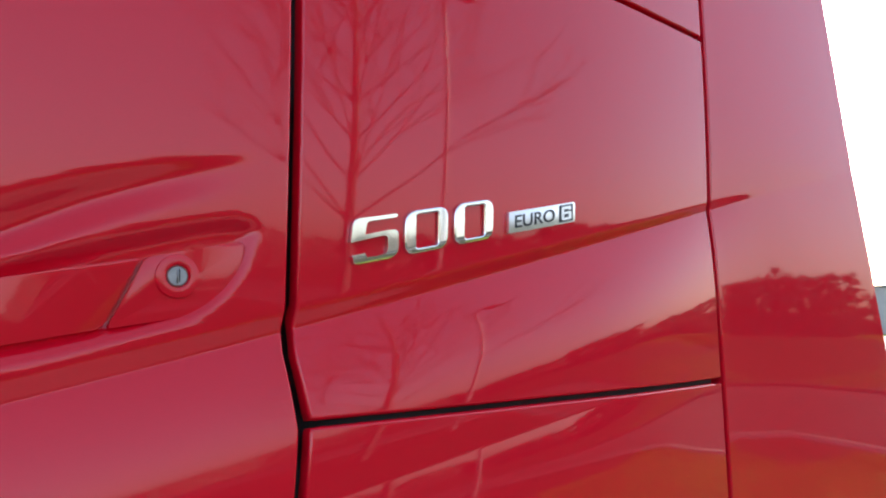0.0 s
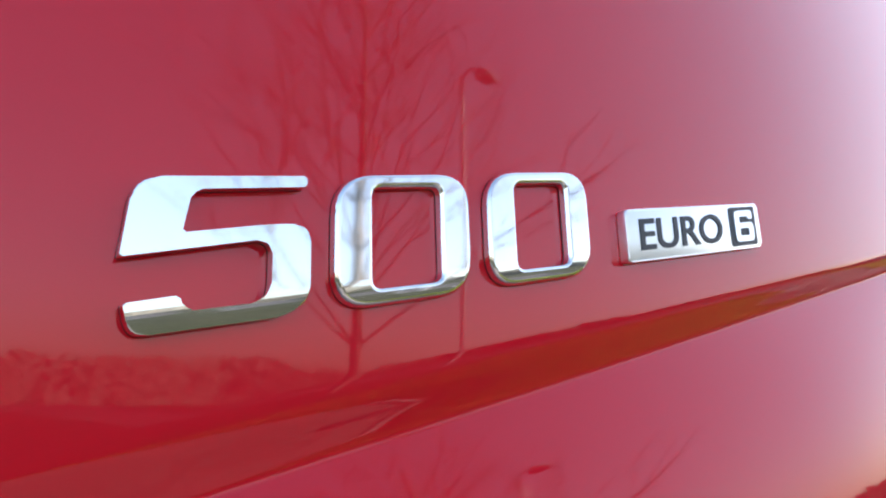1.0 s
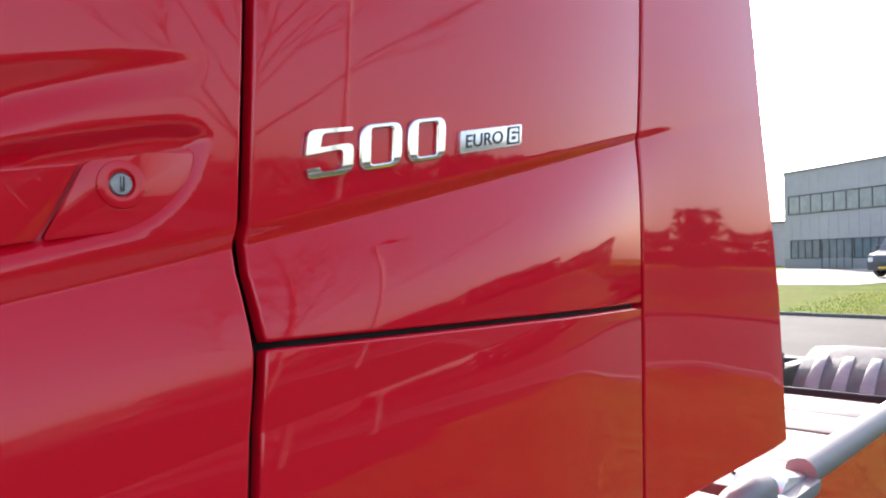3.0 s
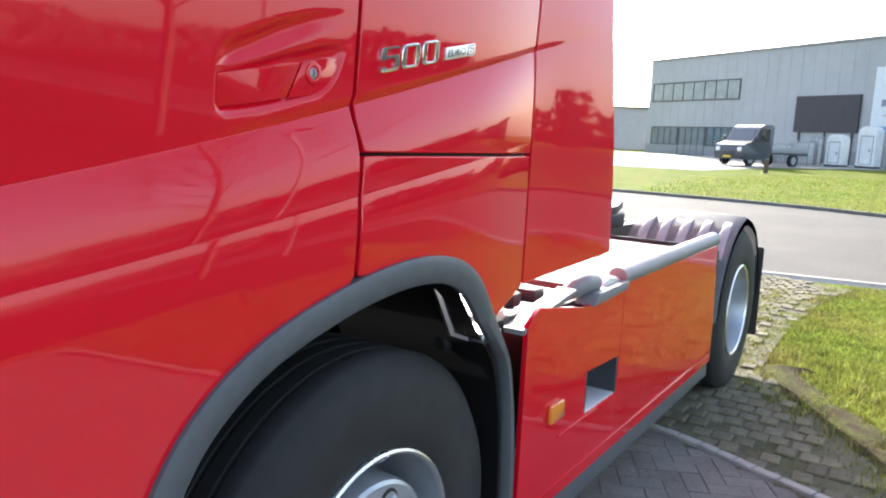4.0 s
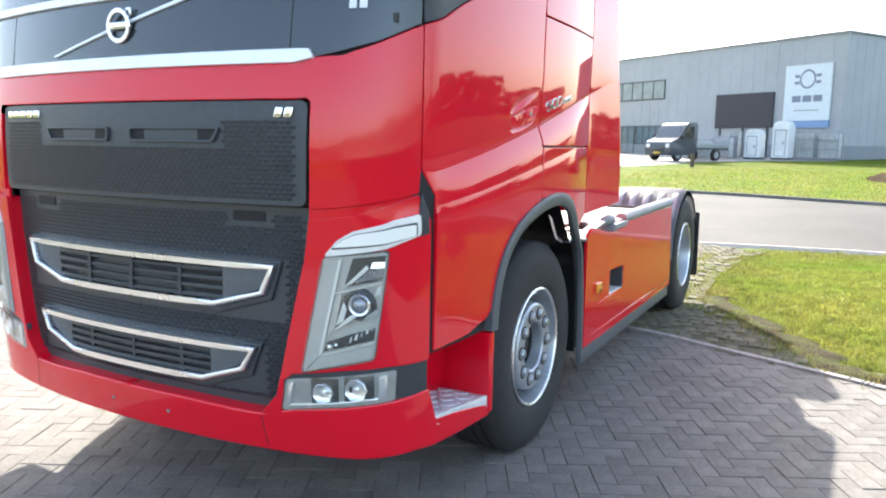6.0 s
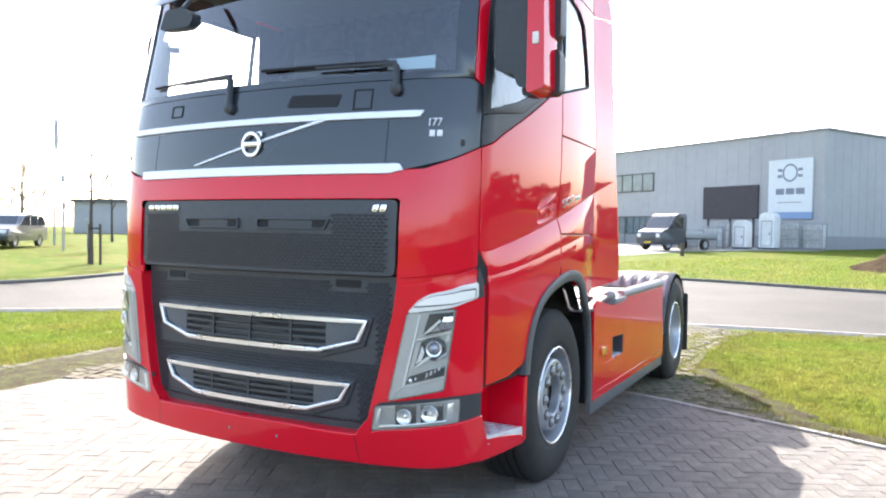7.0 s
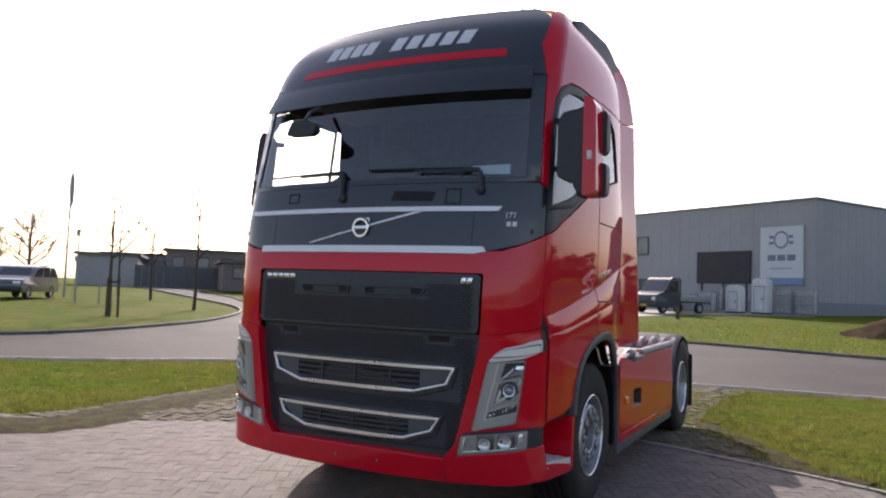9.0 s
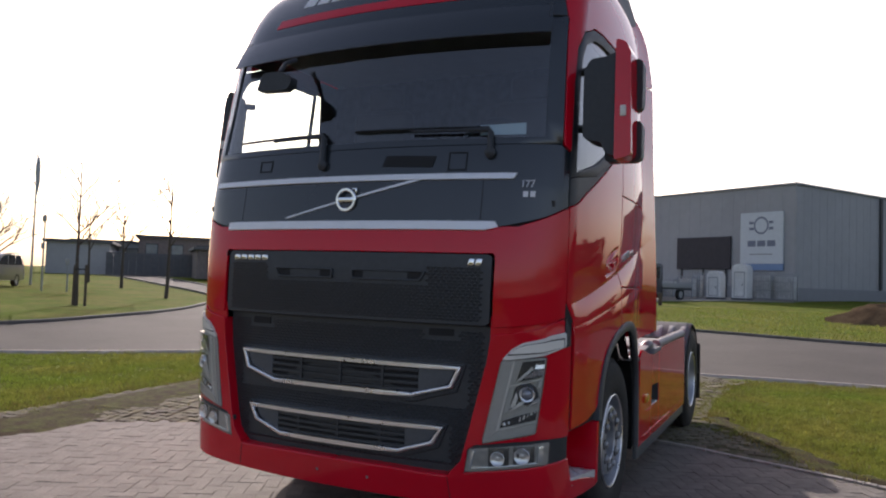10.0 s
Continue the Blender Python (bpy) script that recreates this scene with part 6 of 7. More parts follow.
        for x, dr in ((1.21, -0.055), (1.21, -0.012), (1.195, 0.0), (1.10, 0.004), (0.70, 0.004), (0.56, -0.01), (0.56, -0.05)):
            row.append(bm.verts.new((sg * x, 5.092 + (r + dr) * math.cos(a) * 0.98, 0.506 + (r + dr) * math.sin(a))))
        rows.append(row)
    for a, b in zip(rows, rows[1:]):
        for k in range(6):
            bm.faces.new((a[k], a[k + 1], b[k + 1], b[k]))
    bmesh.ops.solidify(bm, geom=bm.faces[:], thickness=0.006)
    fend = part("rear_fender", bm, FENDER, truck, "grey ribbed plastic fender", angle=50)
    for k in range(5):
        bm = bmesh.new()
        x0 = 0.62 + 0.122 * k
        prism(bm, rounded([(x0, 0), (x0 + 0.072, 0), (x0 + 0.060, 1), (x0 + 0.012, 1)], 0.01, 2),
              lambda u, v, d: (sg * u, 5.092 + (0.603 + d) * math.cos(radians(142 - 34 * v)) * 0.98, 0.506 + (0.603 + d) * math.sin(radians(142 - 34 * v))), 0.013, 0.005, 2, [0.2, 0.4, 0.6, 0.8])
        part("rib", bm, LIT_RIB, fend)
    # Added black piece that stops the sun shining through before the wheel.
    bm = bmesh.new()
    prism(bm, rounded([(4.33, 0.26), (4.56, 0.26), (4.52, 0.70), (4.56, 0.95), (4.36, 1.0), (4.31, 0.8)], 0.02, 3), lambda u, v, d: (sg * (0.56 + d), u, v), 0.62, 0.01)
    part("fender_front", bm, BLACK, fend)
    bm = bmesh.new()
    prism(bm, rounded([(0.58, 0.21), (1.225, 0.21), (1.225, 0.86), (0.58, 0.86)], 0.02, 3), lambda u, v, d: (sg * u, 5.70 + d + 0.03 * (0.86 - v), v), 0.012, 0.003)
    part("mud_flap", bm, RUBBER, truck, "black rubber mud flap")

# ---- chassis ----
for x in (-0.40, 0.40):
    bm = bmesh.new()
    box(bm, (x, 3.9, 0.86), (0.08, 4.6, 0.27), 0.012)
    part("chassis_rail", bm, CHASSIS, truck)
bm = bmesh.new()
tube(bm, [(-1.0, 5.092, 0.506), (1.0, 5.092, 0.506)], 0.09, 12)
lathe(bm, [(0.001, -0.2), (0.16, -0.16), (0.22, 0.0), (0.16, 0.16), (0.001, 0.2)], 20, Matrix.Translation((0, 5.05, 0.506)) @ Matrix.Rotation(radians(90), 4, 'X'))
part("rear_axle", bm, CHASSIS, truck)
bm = bmesh.new()
tube(bm, [(-1.05, 1.362, 0.506), (-0.6, 1.362, 0.42), (0.6, 1.362, 0.42), (1.05, 1.362, 0.506)], 0.06, 10)
part("front_axle", bm, CHASSIS, truck)
bm = bmesh.new()
prism(bm, rounded([(-0.42, 4.35), (0.42, 4.35), (0.46, 4.75), (0.30, 5.30), (0.10, 5.35), (0.08, 4.95), (-0.08, 4.95), (-0.10, 5.35), (-0.30, 5.30), (-0.46, 4.75)], 0.03, 3), lambda u, v, d: (u, v, 1.09 + d), 0.05, 0.01)
part("fifth_wheel", bm, CHASSIS, truck, "greasy black coupling plate")
# Unseen boxes at y 4.36 and 2.4 are added to stop stray sun.
for name, c, size, w in (("coupling_base", (0, 4.7, 1.04), (0.9, 0.5, 0.10), 0.02), ("engine_block", (0, 1.2, 0.85), (0.9, 1.5, 0.7), 0.1), ("rear_crossmember", (0, 6.05, 0.80), (1.0, 0.12, 0.25), 0.02),
                         ("fuel_tank", (0.75, 3.1, 0.68), (0.6, 1.9, 0.55), 0.08), ("fuel_tank", (-0.75, 3.1, 0.68), (0.6, 1.9, 0.55), 0.08), ("air_tank", (0, 4.36, 0.62), (1.1, 0.5, 0.56), 0.08), ("gearbox", (0, 2.4, 0.68), (0.70, 1.25, 0.50), 0.1)):
    bm = bmesh.new()
    box(bm, c, size, w, 3)
    part(name, bm, CHASSIS, truck)


# ---- building with the sign ----
CLAD = mat("grey_cladding", (0.362, 0.365, 0.372), 0.55, vary=0.05, scale=2, stain=0.08, bump=0.003, bump_scale=3)
CLAD_DARK = mat("dark_cladding", (0.24, 0.247, 0.26), 0.55, vary=0.05, scale=2)
FRAME_DARK = mat("dark_frame", (0.05, 0.055, 0.06), 0.5, vary=0.1, scale=10)
PANE = mat("window_pane", (0.16, 0.20, 0.22), 0.06, 0.0, coat=1.0, vary=0.2, scale=1.5)
SIGN_WHITE = mat("sign_board", (0.62, 0.66, 0.68), 0.5, vary=0.05, scale=4)
SIGN_GREY = mat("sign_grey", (0.19, 0.21, 0.27), 0.5)
SIGN_BLUE = mat("sign_blue", (0.20, 0.30, 0.48), 0.5)
DARK_BOARD = mat("dark_board", (0.040, 0.035, 0.042), 0.6, vary=0.15, scale=3)
WHITE_PLASTIC = mat("white_plastic", (0.74, 0.74, 0.72), 0.45, vary=0.1, scale=6, stain=0.15)
# Brick and roof made paler, with distance haze put into their colours.
BROWN = mat("hazed_brown_brick", (0.20, 0.165, 0.15), 0.85, vary=0.2, scale=6)
ROOF_DARK = mat("hazed_dark_roof", (0.12, 0.12, 0.125), 0.7, vary=0.15, scale=4)
BARK = mat("bark", (0.085, 0.068, 0.055), 0.9, vary=0.3, scale=18, bump=0.004, bump_scale=60)
# Bark copy lightened for sunlight on the tall tree and haze over far ones.
LIT_HAZY_BARK = mat("lit_hazy_bark", (0.17, 0.145, 0.12), 0.9, vary=0.3, scale=18)
STAKE = mat("stake_wood", (0.10, 0.075, 0.055), 0.9, vary=0.3, scale=14)
POLE = mat("galvanised_pole", (0.34, 0.35, 0.36), 0.5, 0.5, vary=0.1, scale=10)
CLOTH = mat("flag_cloth", (0.45, 0.47, 0.50), 0.9, vary=0.2, scale=5)

CORNER, ALONG, INTO = Vector((1.95, 54.4, 0)), Vector((-0.857, 0.516, 0)), Vector((0.516, 0.857, 0))
BASE = 0.78


def wall_place(u, v, d):
    """u metres along the front from its corner, v up, d out towards the road."""
    return CORNER + ALONG * u - INTO * d + Vector((0, 0, v))


def side_place(u, v, d):
    return CORNER + INTO * u - ALONG * d + Vector((0, 0, v))


hall = thing("industrial_hall", "long grey clad industrial hall with a flat roof", "building")
bm = bmesh.new()
foot = [(0, 0), (26.4, 0), (26.4, -34), (0, -34)]
prism(bm, foot, lambda u, v, d: wall_place(u, BASE + d, v), 8.37)
part("wall", bm, CLAD, hall, smooth=False)
bm = bmesh.new()
prism(bm, [(-0.12, 0.12), (26.52, 0.12), (26.52, -34.1), (-0.12, -34.1)], lambda u, v, d: wall_place(u, 9.12 + d, v), 0.14)
part("roof", bm, CLAD_DARK, hall, "dark roof edge", smooth=False)
bm = bmesh.new()
for i in range(1, 26):
    prism(bm, [(i * 1.02 - 0.02, BASE + 0.9), (i * 1.02 + 0.02, BASE + 0.9), (i * 1.02 + 0.02, 9.1), (i * 1.02 - 0.02, 9.1)], lambda u, v, d: wall_place(u, v, d), 0.012)
for i in range(1, 33):
    prism(bm, [(i * 1.02 - 0.02, BASE + 0.9), (i * 1.02 + 0.02, BASE + 0.9), (i * 1.02 + 0.02, 9.1), (i * 1.02 - 0.02, 9.1)], lambda u, v, d: side_place(u, v, d), 0.012)
tagged(part("cladding_rib", bm, CLAD, hall, smooth=False), kind="stuff")
bm = bmesh.new()
prism(bm, [(0, BASE - 0.2), (26.4, BASE - 0.2), (26.4, BASE + 0.95), (0, BASE + 0.95)], lambda u, v, d: wall_place(u, v, d), 0.05)
prism(bm, [(-0.05, BASE - 0.2), (34, BASE - 0.2), (34, BASE + 0.95), (-0.05, BASE + 0.95)], lambda u, v, d: side_place(u, v, d), 0.05)
part("plinth", bm, CLAD_DARK, hall, "darker base course", smooth=False)
bm = bmesh.new()
box(bm, tuple(wall_place(-0.02, 5.0, 0.02)), (0.14, 0.14, 8.2), 0.0)
part("corner_trim", bm, CLAD, hall, smooth=False)
bm = bmesh.new()
prism(bm, [(11.55, 1.75), (11.85, 1.75), (11.85, 9.1), (11.55, 9.1)], lambda u, v, d: side_place(u, v, d), 0.16)
part("downpipe", bm, FRAME_DARK, hall, "dark rainwater downpipe", smooth=False)


def hall_window(u0, u1, z0, z1, n):
    bm = bmesh.new()
    t = 0.10
    ring_prism(bm, [(u0, z0), (u1, z0), (u1, z1), (u0, z1)], [(u0 + t, z0 + t), (u1 - t, z0 + t), (u1 - t, z1 - t), (u0 + t, z1 - t)], wall_place, 0.06)
    win = part("window", bm, FRAME_DARK, hall, "dark framed window row", smooth=False)
    for i in range(n):
        a = u0 + t + (u1 - u0 - 2 * t) * i / n
        b = u0 + t + (u1 - u0 - 2 * t) * (i + 1) / n
        bm = bmesh.new()
        prism(bm, [(a + 0.05, z0 + t), (b - 0.05, z0 + t), (b - 0.05, z1 - t), (a + 0.05, z1 - t)], wall_place, 0.025)
        part("pane", bm, PANE, win, smooth=False)
        if i:
            bm = bmesh.new()
            prism(bm, [(a - 0.05, z0 + t), (a + 0.05, z0 + t), (a + 0.05, z1 - t), (a - 0.05, z1 - t)], wall_place, 0.05)
            part("mullion", bm, FRAME_DARK, win, smooth=False)


hall_window(15.7, 25.9, 5.48, 7.12, 8)
hall_window(22.3, 25.7, 1.70, 3.30, 4)
hall_window(19.0, 22.2, BASE + 0.05, 3.30, 4)
hall_window(15.7, 18.9, 1.70, 3.30, 4)

board = thing("dark_wall_board", "large plain dark board fixed on the hall wall", "board")
bm = bmesh.new()
prism(bm, [(5.2, 3.0), (10.25, 3.0), (10.25, 5.55), (5.2, 5.55)], lambda u, v, d: wall_place(u, v, 0.02 + d), 0.16, 0.02)
part("panel", bm, DARK_BOARD, board, smooth=False)
for u in (5.6, 7.7, 9.8):
    bm = bmesh.new()
    prism(bm, [(u - 0.06, BASE), (u + 0.06, BASE), (u + 0.06, 3.05), (u - 0.06, 3.05)], lambda u, v, d: wall_place(u, v, 0.03 + d), 0.1)
    part("post", bm, FRAME_DARK, board, smooth=False)

sign = thing("company_sign", "white sign board with a grey ring emblem on the hall wall", "sign")
bm = bmesh.new()
prism(bm, [(0.87, 3.44), (4.36, 3.44), (4.36, 7.27), (0.87, 7.27)], lambda u, v, d: wall_place(u, v, 0.02 + d), 0.12, 0.01)
part("board", bm, SIGN_WHITE, sign, smooth=False)
bm = bmesh.new()
prism(bm, [(0.87, 2.95), (4.36, 2.95), (4.36, 3.43), (0.87, 3.43)], lambda u, v, d: wall_place(u, v, 0.02 + d), 0.12)
part("blue_band", bm, SIGN_BLUE, sign, "pale blue band", smooth=False)
bm = bmesh.new()
c = wall_place(2.62, 6.28, 0.145)
sx = ALONG
ring = [[c + sx * (r * math.cos(a) * 0.92) + Vector((0, 0, r * math.sin(a))) for a in [2 * math.pi * k / 32 for k in range(32)]] for r in (0.66, 0.52)]
va, vb = [[bm.verts.new(p) for p in q] for q in ring]
for k in range(32):
    bm.faces.new((va[k], va[(k + 1) % 32], vb[(k + 1) % 32], vb[k]))
for su in (-1, 1):
    for z in (6.50, 6.05):
        prism(bm, [(2.62 + su * 0.80 - 0.18, z - 0.10), (2.62 + su * 0.80 + 0.18, z - 0.10), (2.62 + su * 0.80 + 0.18, z + 0.10), (2.62 + su * 0.80 - 0.18, z + 0.10)], lambda u, v, d: wall_place(u, v, 0.14 + d), 0.01)
part("ring_emblem", bm, SIGN_GREY, sign, "grey ring with side bars", smooth=False)
bm = bmesh.new()
for k in range(3):
    u = 3.72 - 0.80 * k
    prism(bm, [(u, 4.72), (u, 5.16), (u - 0.66, 5.16), (u - 0.66, 4.72)], lambda u, v, d: wall_place(u, v, 0.14 + d), 0.01)
part("name_bars", bm, SIGN_GREY, sign, "three dark grey bars", smooth=False)
bm = bmesh.new()
prism(bm, [(3.55, 4.10), (3.55, 4.18), (1.70, 4.18), (1.70, 4.10)], lambda u, v, d: wall_place(u, v, 0.14 + d), 0.01)
part("small_print_bar", bm, POLE, sign, smooth=False)


# ---- things in front of the hall ----
def at_ground(x, y, turn=0.0):
    return pose(x, y, rise(x, y), 0, 0, turn)


def cabin_unit(x, y, w, h, name, label, turn):
    t = thing(name, label, "tank", "units by the hall", at_ground(x, y, turn))
    bm = bmesh.new()
    prism(bm, rounded([(-w / 2, 0.1), (w / 2, 0.1), (w / 2, h), (-w / 2, h)], [0.03, 0.03, w * 0.42, w * 0.42], 6), lambda u, v, d: (u, d - w / 2, v), w, 0.05)
    part("body", bm, WHITE_PLASTIC, t)
    bm = bmesh.new()
    box(bm, (0, 0, 0.06), (w * 1.05, w * 1.05, 0.12), 0.02)
    part("skid", bm, FRAME_DARK, t)
    bm = bmesh.new()
    ring_prism(bm, [(-w * 0.36, 0.22), (w * 0.36, 0.22), (w * 0.36, h * 0.78), (-w * 0.36, h * 0.78)], [(-w * 0.32, 0.26), (w * 0.32, 0.26), (w * 0.32, h * 0.75), (-w * 0.32, h * 0.75)], lambda u, v, d: (u, -w / 2 - d, v), 0.03)
    part("door_frame", bm, POLE, t)
    bm = bmesh.new()
    box(bm, (w * 0.2, -w / 2 - 0.03, h * 0.42), (0.05, 0.05, 0.16), 0.01)
    part("latch", bm, FRAME_DARK, t)


cabin_unit(-3.15, 52.5, 0.98, 2.0, "cabin_unit", "white rounded plastic cabin standing by the hall", -18)
cabin_unit(-1.42, 52.8, 1.05, 2.55, "cabin_unit", "taller white rounded plastic cabin standing by the hall", -18)


CRATE_LOAD = mat("grey_sheeting", (0.50, 0.50, 0.49), 0.7, vary=0.25, scale=5, stain=0.2)


def wire_crate(x, y, w, h, d, turn):
    t = thing("wire_crate", "pale grey stacked wire crate", "crate", "crates by the hall", at_ground(x, y, turn))
    for sx in (-w / 2, w / 2):
        for sy in (-d / 2, d / 2):
            bm = bmesh.new()
            box(bm, (sx, sy, h / 2), (0.07, 0.07, h), 0.01)
            part("post", bm, POLE, t)
    for z in (0.12, h * 0.35, h * 0.68, h - 0.04):
        bm = bmesh.new()
        ring_prism(bm, [(-w / 2, -d / 2), (w / 2, -d / 2), (w / 2, d / 2), (-w / 2, d / 2)], [(-w / 2 + 0.06, -d / 2 + 0.06), (w / 2 - 0.06, -d / 2 + 0.06), (w / 2 - 0.06, d / 2 - 0.06), (-w / 2 + 0.06, d / 2 - 0.06)], lambda u, v, q: (u, v, z + q), 0.05)
        part("rail", bm, POLE, t)
    bm = bmesh.new()
    n = int(w / 0.16)
    for i in range(1, n):
        box(bm, (-w / 2 + w * i / n, -d / 2, h / 2), (0.025, 0.02, h - 0.1), 0)
    tagged(part("bar", bm, POLE, t), kind="stuff")
    bm = bmesh.new()
    box(bm, (0, 0.04, h * 0.48), (w * 0.93, d * 0.8, h * 0.84), 0.04)
    part("load", bm, CRATE_LOAD, t)


wire_crate(-0.05, 53.5, 1.3, 1.95, 0.9, -18)
wire_crate(1.35, 53.2, 1.35, 1.90, 0.9, -18)
wire_crate(-5.0, 51.6, 1.1, 1.55, 0.9, -18)
wire_crate(-6.2, 51.3, 1.0, 1.30, 0.9, -18)
wire_crate(-7.35, 51.1, 1.1, 1.30, 0.9, -18)
wire_crate(-4.35, 52.3, 0.5, 1.85, 0.6, -18)

CAR_DARK = mat("dark_van_paint", (0.040, 0.044, 0.058), 0.4, coat=0.5, coat_rough=0.12, vary=0.05, scale=2)
CAR_SILVER = mat("grey_car_paint", (0.11, 0.118, 0.135), 0.35, 0.5, coat=1.0, vary=0.04, scale=2)
CAR_GLASS = mat("dark_car_glass", (0.03, 0.035, 0.04), 0.05, coat=1.0)


def road_wheel(x, y, r, w, t):
    bm = bmesh.new()
    m = Matrix.Translation((x, y, r)) @ Matrix.Rotation(radians(90 if y > 0 else -90), 4, 'X') @ Matrix.Rotation(radians(180), 4, 'X')
    lathe(bm, [(r * 0.62, 0.0), (r * 0.92, 0.01), (r, -0.03), (r, -w + 0.03), (r * 0.92, -w), (r * 0.5, -w)], 28, m)
    wh = part("wheel", bm, RUBBER, t)
    bm = bmesh.new()
    lathe(bm, [(r * 0.63, -0.02), (r * 0.55, -0.03), (r * 0.2, -0.01), (0.001, -0.005)], 20, m)
    part("rim", bm, POLE, wh)


def flatbed_van(x, y, turn):
    """Length along local x, nose at +x."""
    t = thing("flatbed_van", "dark chassis-cab van with a low flatbed", "van", at=at_ground(x, y, turn))
    bm = bmesh.new()
    prof = rounded([(0.35, 0.35), (2.62, 0.35), (2.74, 0.62), (2.72, 1.05), (2.55, 1.22), (1.98, 1.36), (1.30, 2.22), (1.02, 2.34), (0.35, 2.36)], [0.05, 0.08, 0.10, 0.12, 0.12, 0.15, 0.2, 0.1, 0.08], 4)
    prism(bm, prof, lambda u, v, d: (u, d - 0.98, v), 1.96, 0.07)
    part("cab", bm, CAR_DARK, t)
    bm = bmesh.new()
    prism(bm, [(-0.82, 1.42), (0.82, 1.42), (0.72, 2.12), (-0.72, 2.12)], lambda u, v, d: (1.955 - (v - 1.38) * 0.79 + d, u, v), 0.03)
    part("windscreen", bm, CAR_GLASS, t)
    for sy in (1, -1):
        bm = bmesh.new()
        prism(bm, [(0.55, 1.38), (1.68, 1.38), (1.22, 2.10), (0.55, 2.14)], lambda u, v, d: (u, sy * (0.965 + d), v), 0.03)
        part("side_window", bm, CAR_GLASS, t)
        bm = bmesh.new()
        box(bm, (2.70, sy * 0.76, 0.92), (0.10, 0.30, 0.24), 0.04)
        part("headlamp", bm, LAMP_HOUSING, t)
        bm = bmesh.new()
        box(bm, (1.75, sy * 1.13, 1.52), (0.12, 0.20, 0.32), 0.04)
        part("wing_mirror", bm, DARK_PLASTIC, t)
        road_wheel(1.95, sy * 0.97, 0.37, 0.24, t)
        road_wheel(-1.75, sy * 0.97, 0.37, 0.24, t)
    bm = bmesh.new()
    box(bm, (2.74, 0, 0.72), (0.05, 1.0, 0.22), 0.02)
    box(bm, (2.72, 0, 0.45), (0.10, 1.86, 0.20), 0.04)
    part("bumper", bm, DARK_PLASTIC, t)
    bm = bmesh.new()
    box(bm, (2.785, 0, 0.50), (0.012, 0.50, 0.11), 0.004)
    part("number_plate", bm, AMBER_PLATE, t, "plain yellow plate")
    bm = bmesh.new()
    box(bm, (-1.3, 0, 0.75), (3.2, 2.0, 0.12), 0.02)
    part("flatbed", bm, FRAME_DARK, t)
    for sy in (1, -1):
        bm = bmesh.new()
        box(bm, (-1.3, sy * 0.98, 0.98), (3.2, 0.05, 0.30), 0.01)
        part("side_board", bm, POLE, t)
    bm = bmesh.new()
    ring_prism(bm, [(-0.98, 0.8), (0.98, 0.8), (0.98, 2.25), (-0.98, 2.25)], [(-0.90, 0.88), (0.90, 0.88), (0.90, 2.17), (-0.90, 2.17)], lambda u, v, d: (0.25 + d, u, v), 0.06)
    part("headboard", bm, FRAME_DARK, t)


AMBER_PLATE = mat("yellow_plate", (0.62, 0.42, 0.03), 0.5)
flatbed_van(-6.55, 46.6, -118)


def estate_car(x, y, turn):
    t = thing("estate_car", "dark grey estate car parked beyond the lawn", "car", at=at_ground(x, y, turn))
    bm = bmesh.new()
    prof = rounded([(-2.2, 0.30), (2.15, 0.30), (2.25, 0.62), (2.05, 0.88), (1.10, 1.02), (0.45, 1.52), (-0.2, 1.62), (-1.75, 1.58), (-2.15, 1.05), (-2.25, 0.6)], [0.08, 0.1, 0.1, 0.15, 0.2, 0.2, 0.3, 0.2, 0.15, 0.1], 4)
    prism(bm, prof, lambda u, v, d: (u, d - 0.88, v), 1.76, 0.09)
    part("body", bm, CAR_SILVER, t)
    for sy in (1, -1):
        for a in ([(0.95, 1.04), (0.42, 1.44), (-0.15, 1.52), (-0.15, 1.04)], [(-0.22, 1.04), (-0.22, 1.52), (-1.0, 1.52), (-1.0, 1.04)], [(-1.07, 1.04), (-1.07, 1.51), (-1.68, 1.48), (-1.95, 1.06)]):
            bm = bmesh.new()
            prism(bm, a, lambda u, v, d: (u, sy * (0.855 + d), v), 0.03)
            part("side_window", bm, CAR_GLASS, t)
        road_wheel(1.38, sy * 0.88, 0.31, 0.2, t)
        road_wheel(-1.35, sy * 0.88, 0.31, 0.2, t)
        bm = bmesh.new()
        box(bm, (2.12, sy * 0.62, 0.72), (0.20, 0.34, 0.15), 0.04)
        part("headlamp", bm, LAMP_HOUSING, t)
    bm = bmesh.new()
    prism(bm, [(-0.72, 1.06), (0.72, 1.06), (0.62, 1.46), (-0.62, 1.46)], lambda u, v, d: (1.09 - (v - 1.02) * 1.25 + d, u, v), 0.03)
    part("windscreen", bm, CAR_GLASS, t)
    bm = bmesh.new()
    box(bm, (2.20, 0, 0.48), (0.10, 1.5, 0.22), 0.04)
    part("bumper", bm, DARK_PLASTIC, t)


estate_car(-32.0, 18.0, -54)
estate_car(-35.6, 15.2, -54)


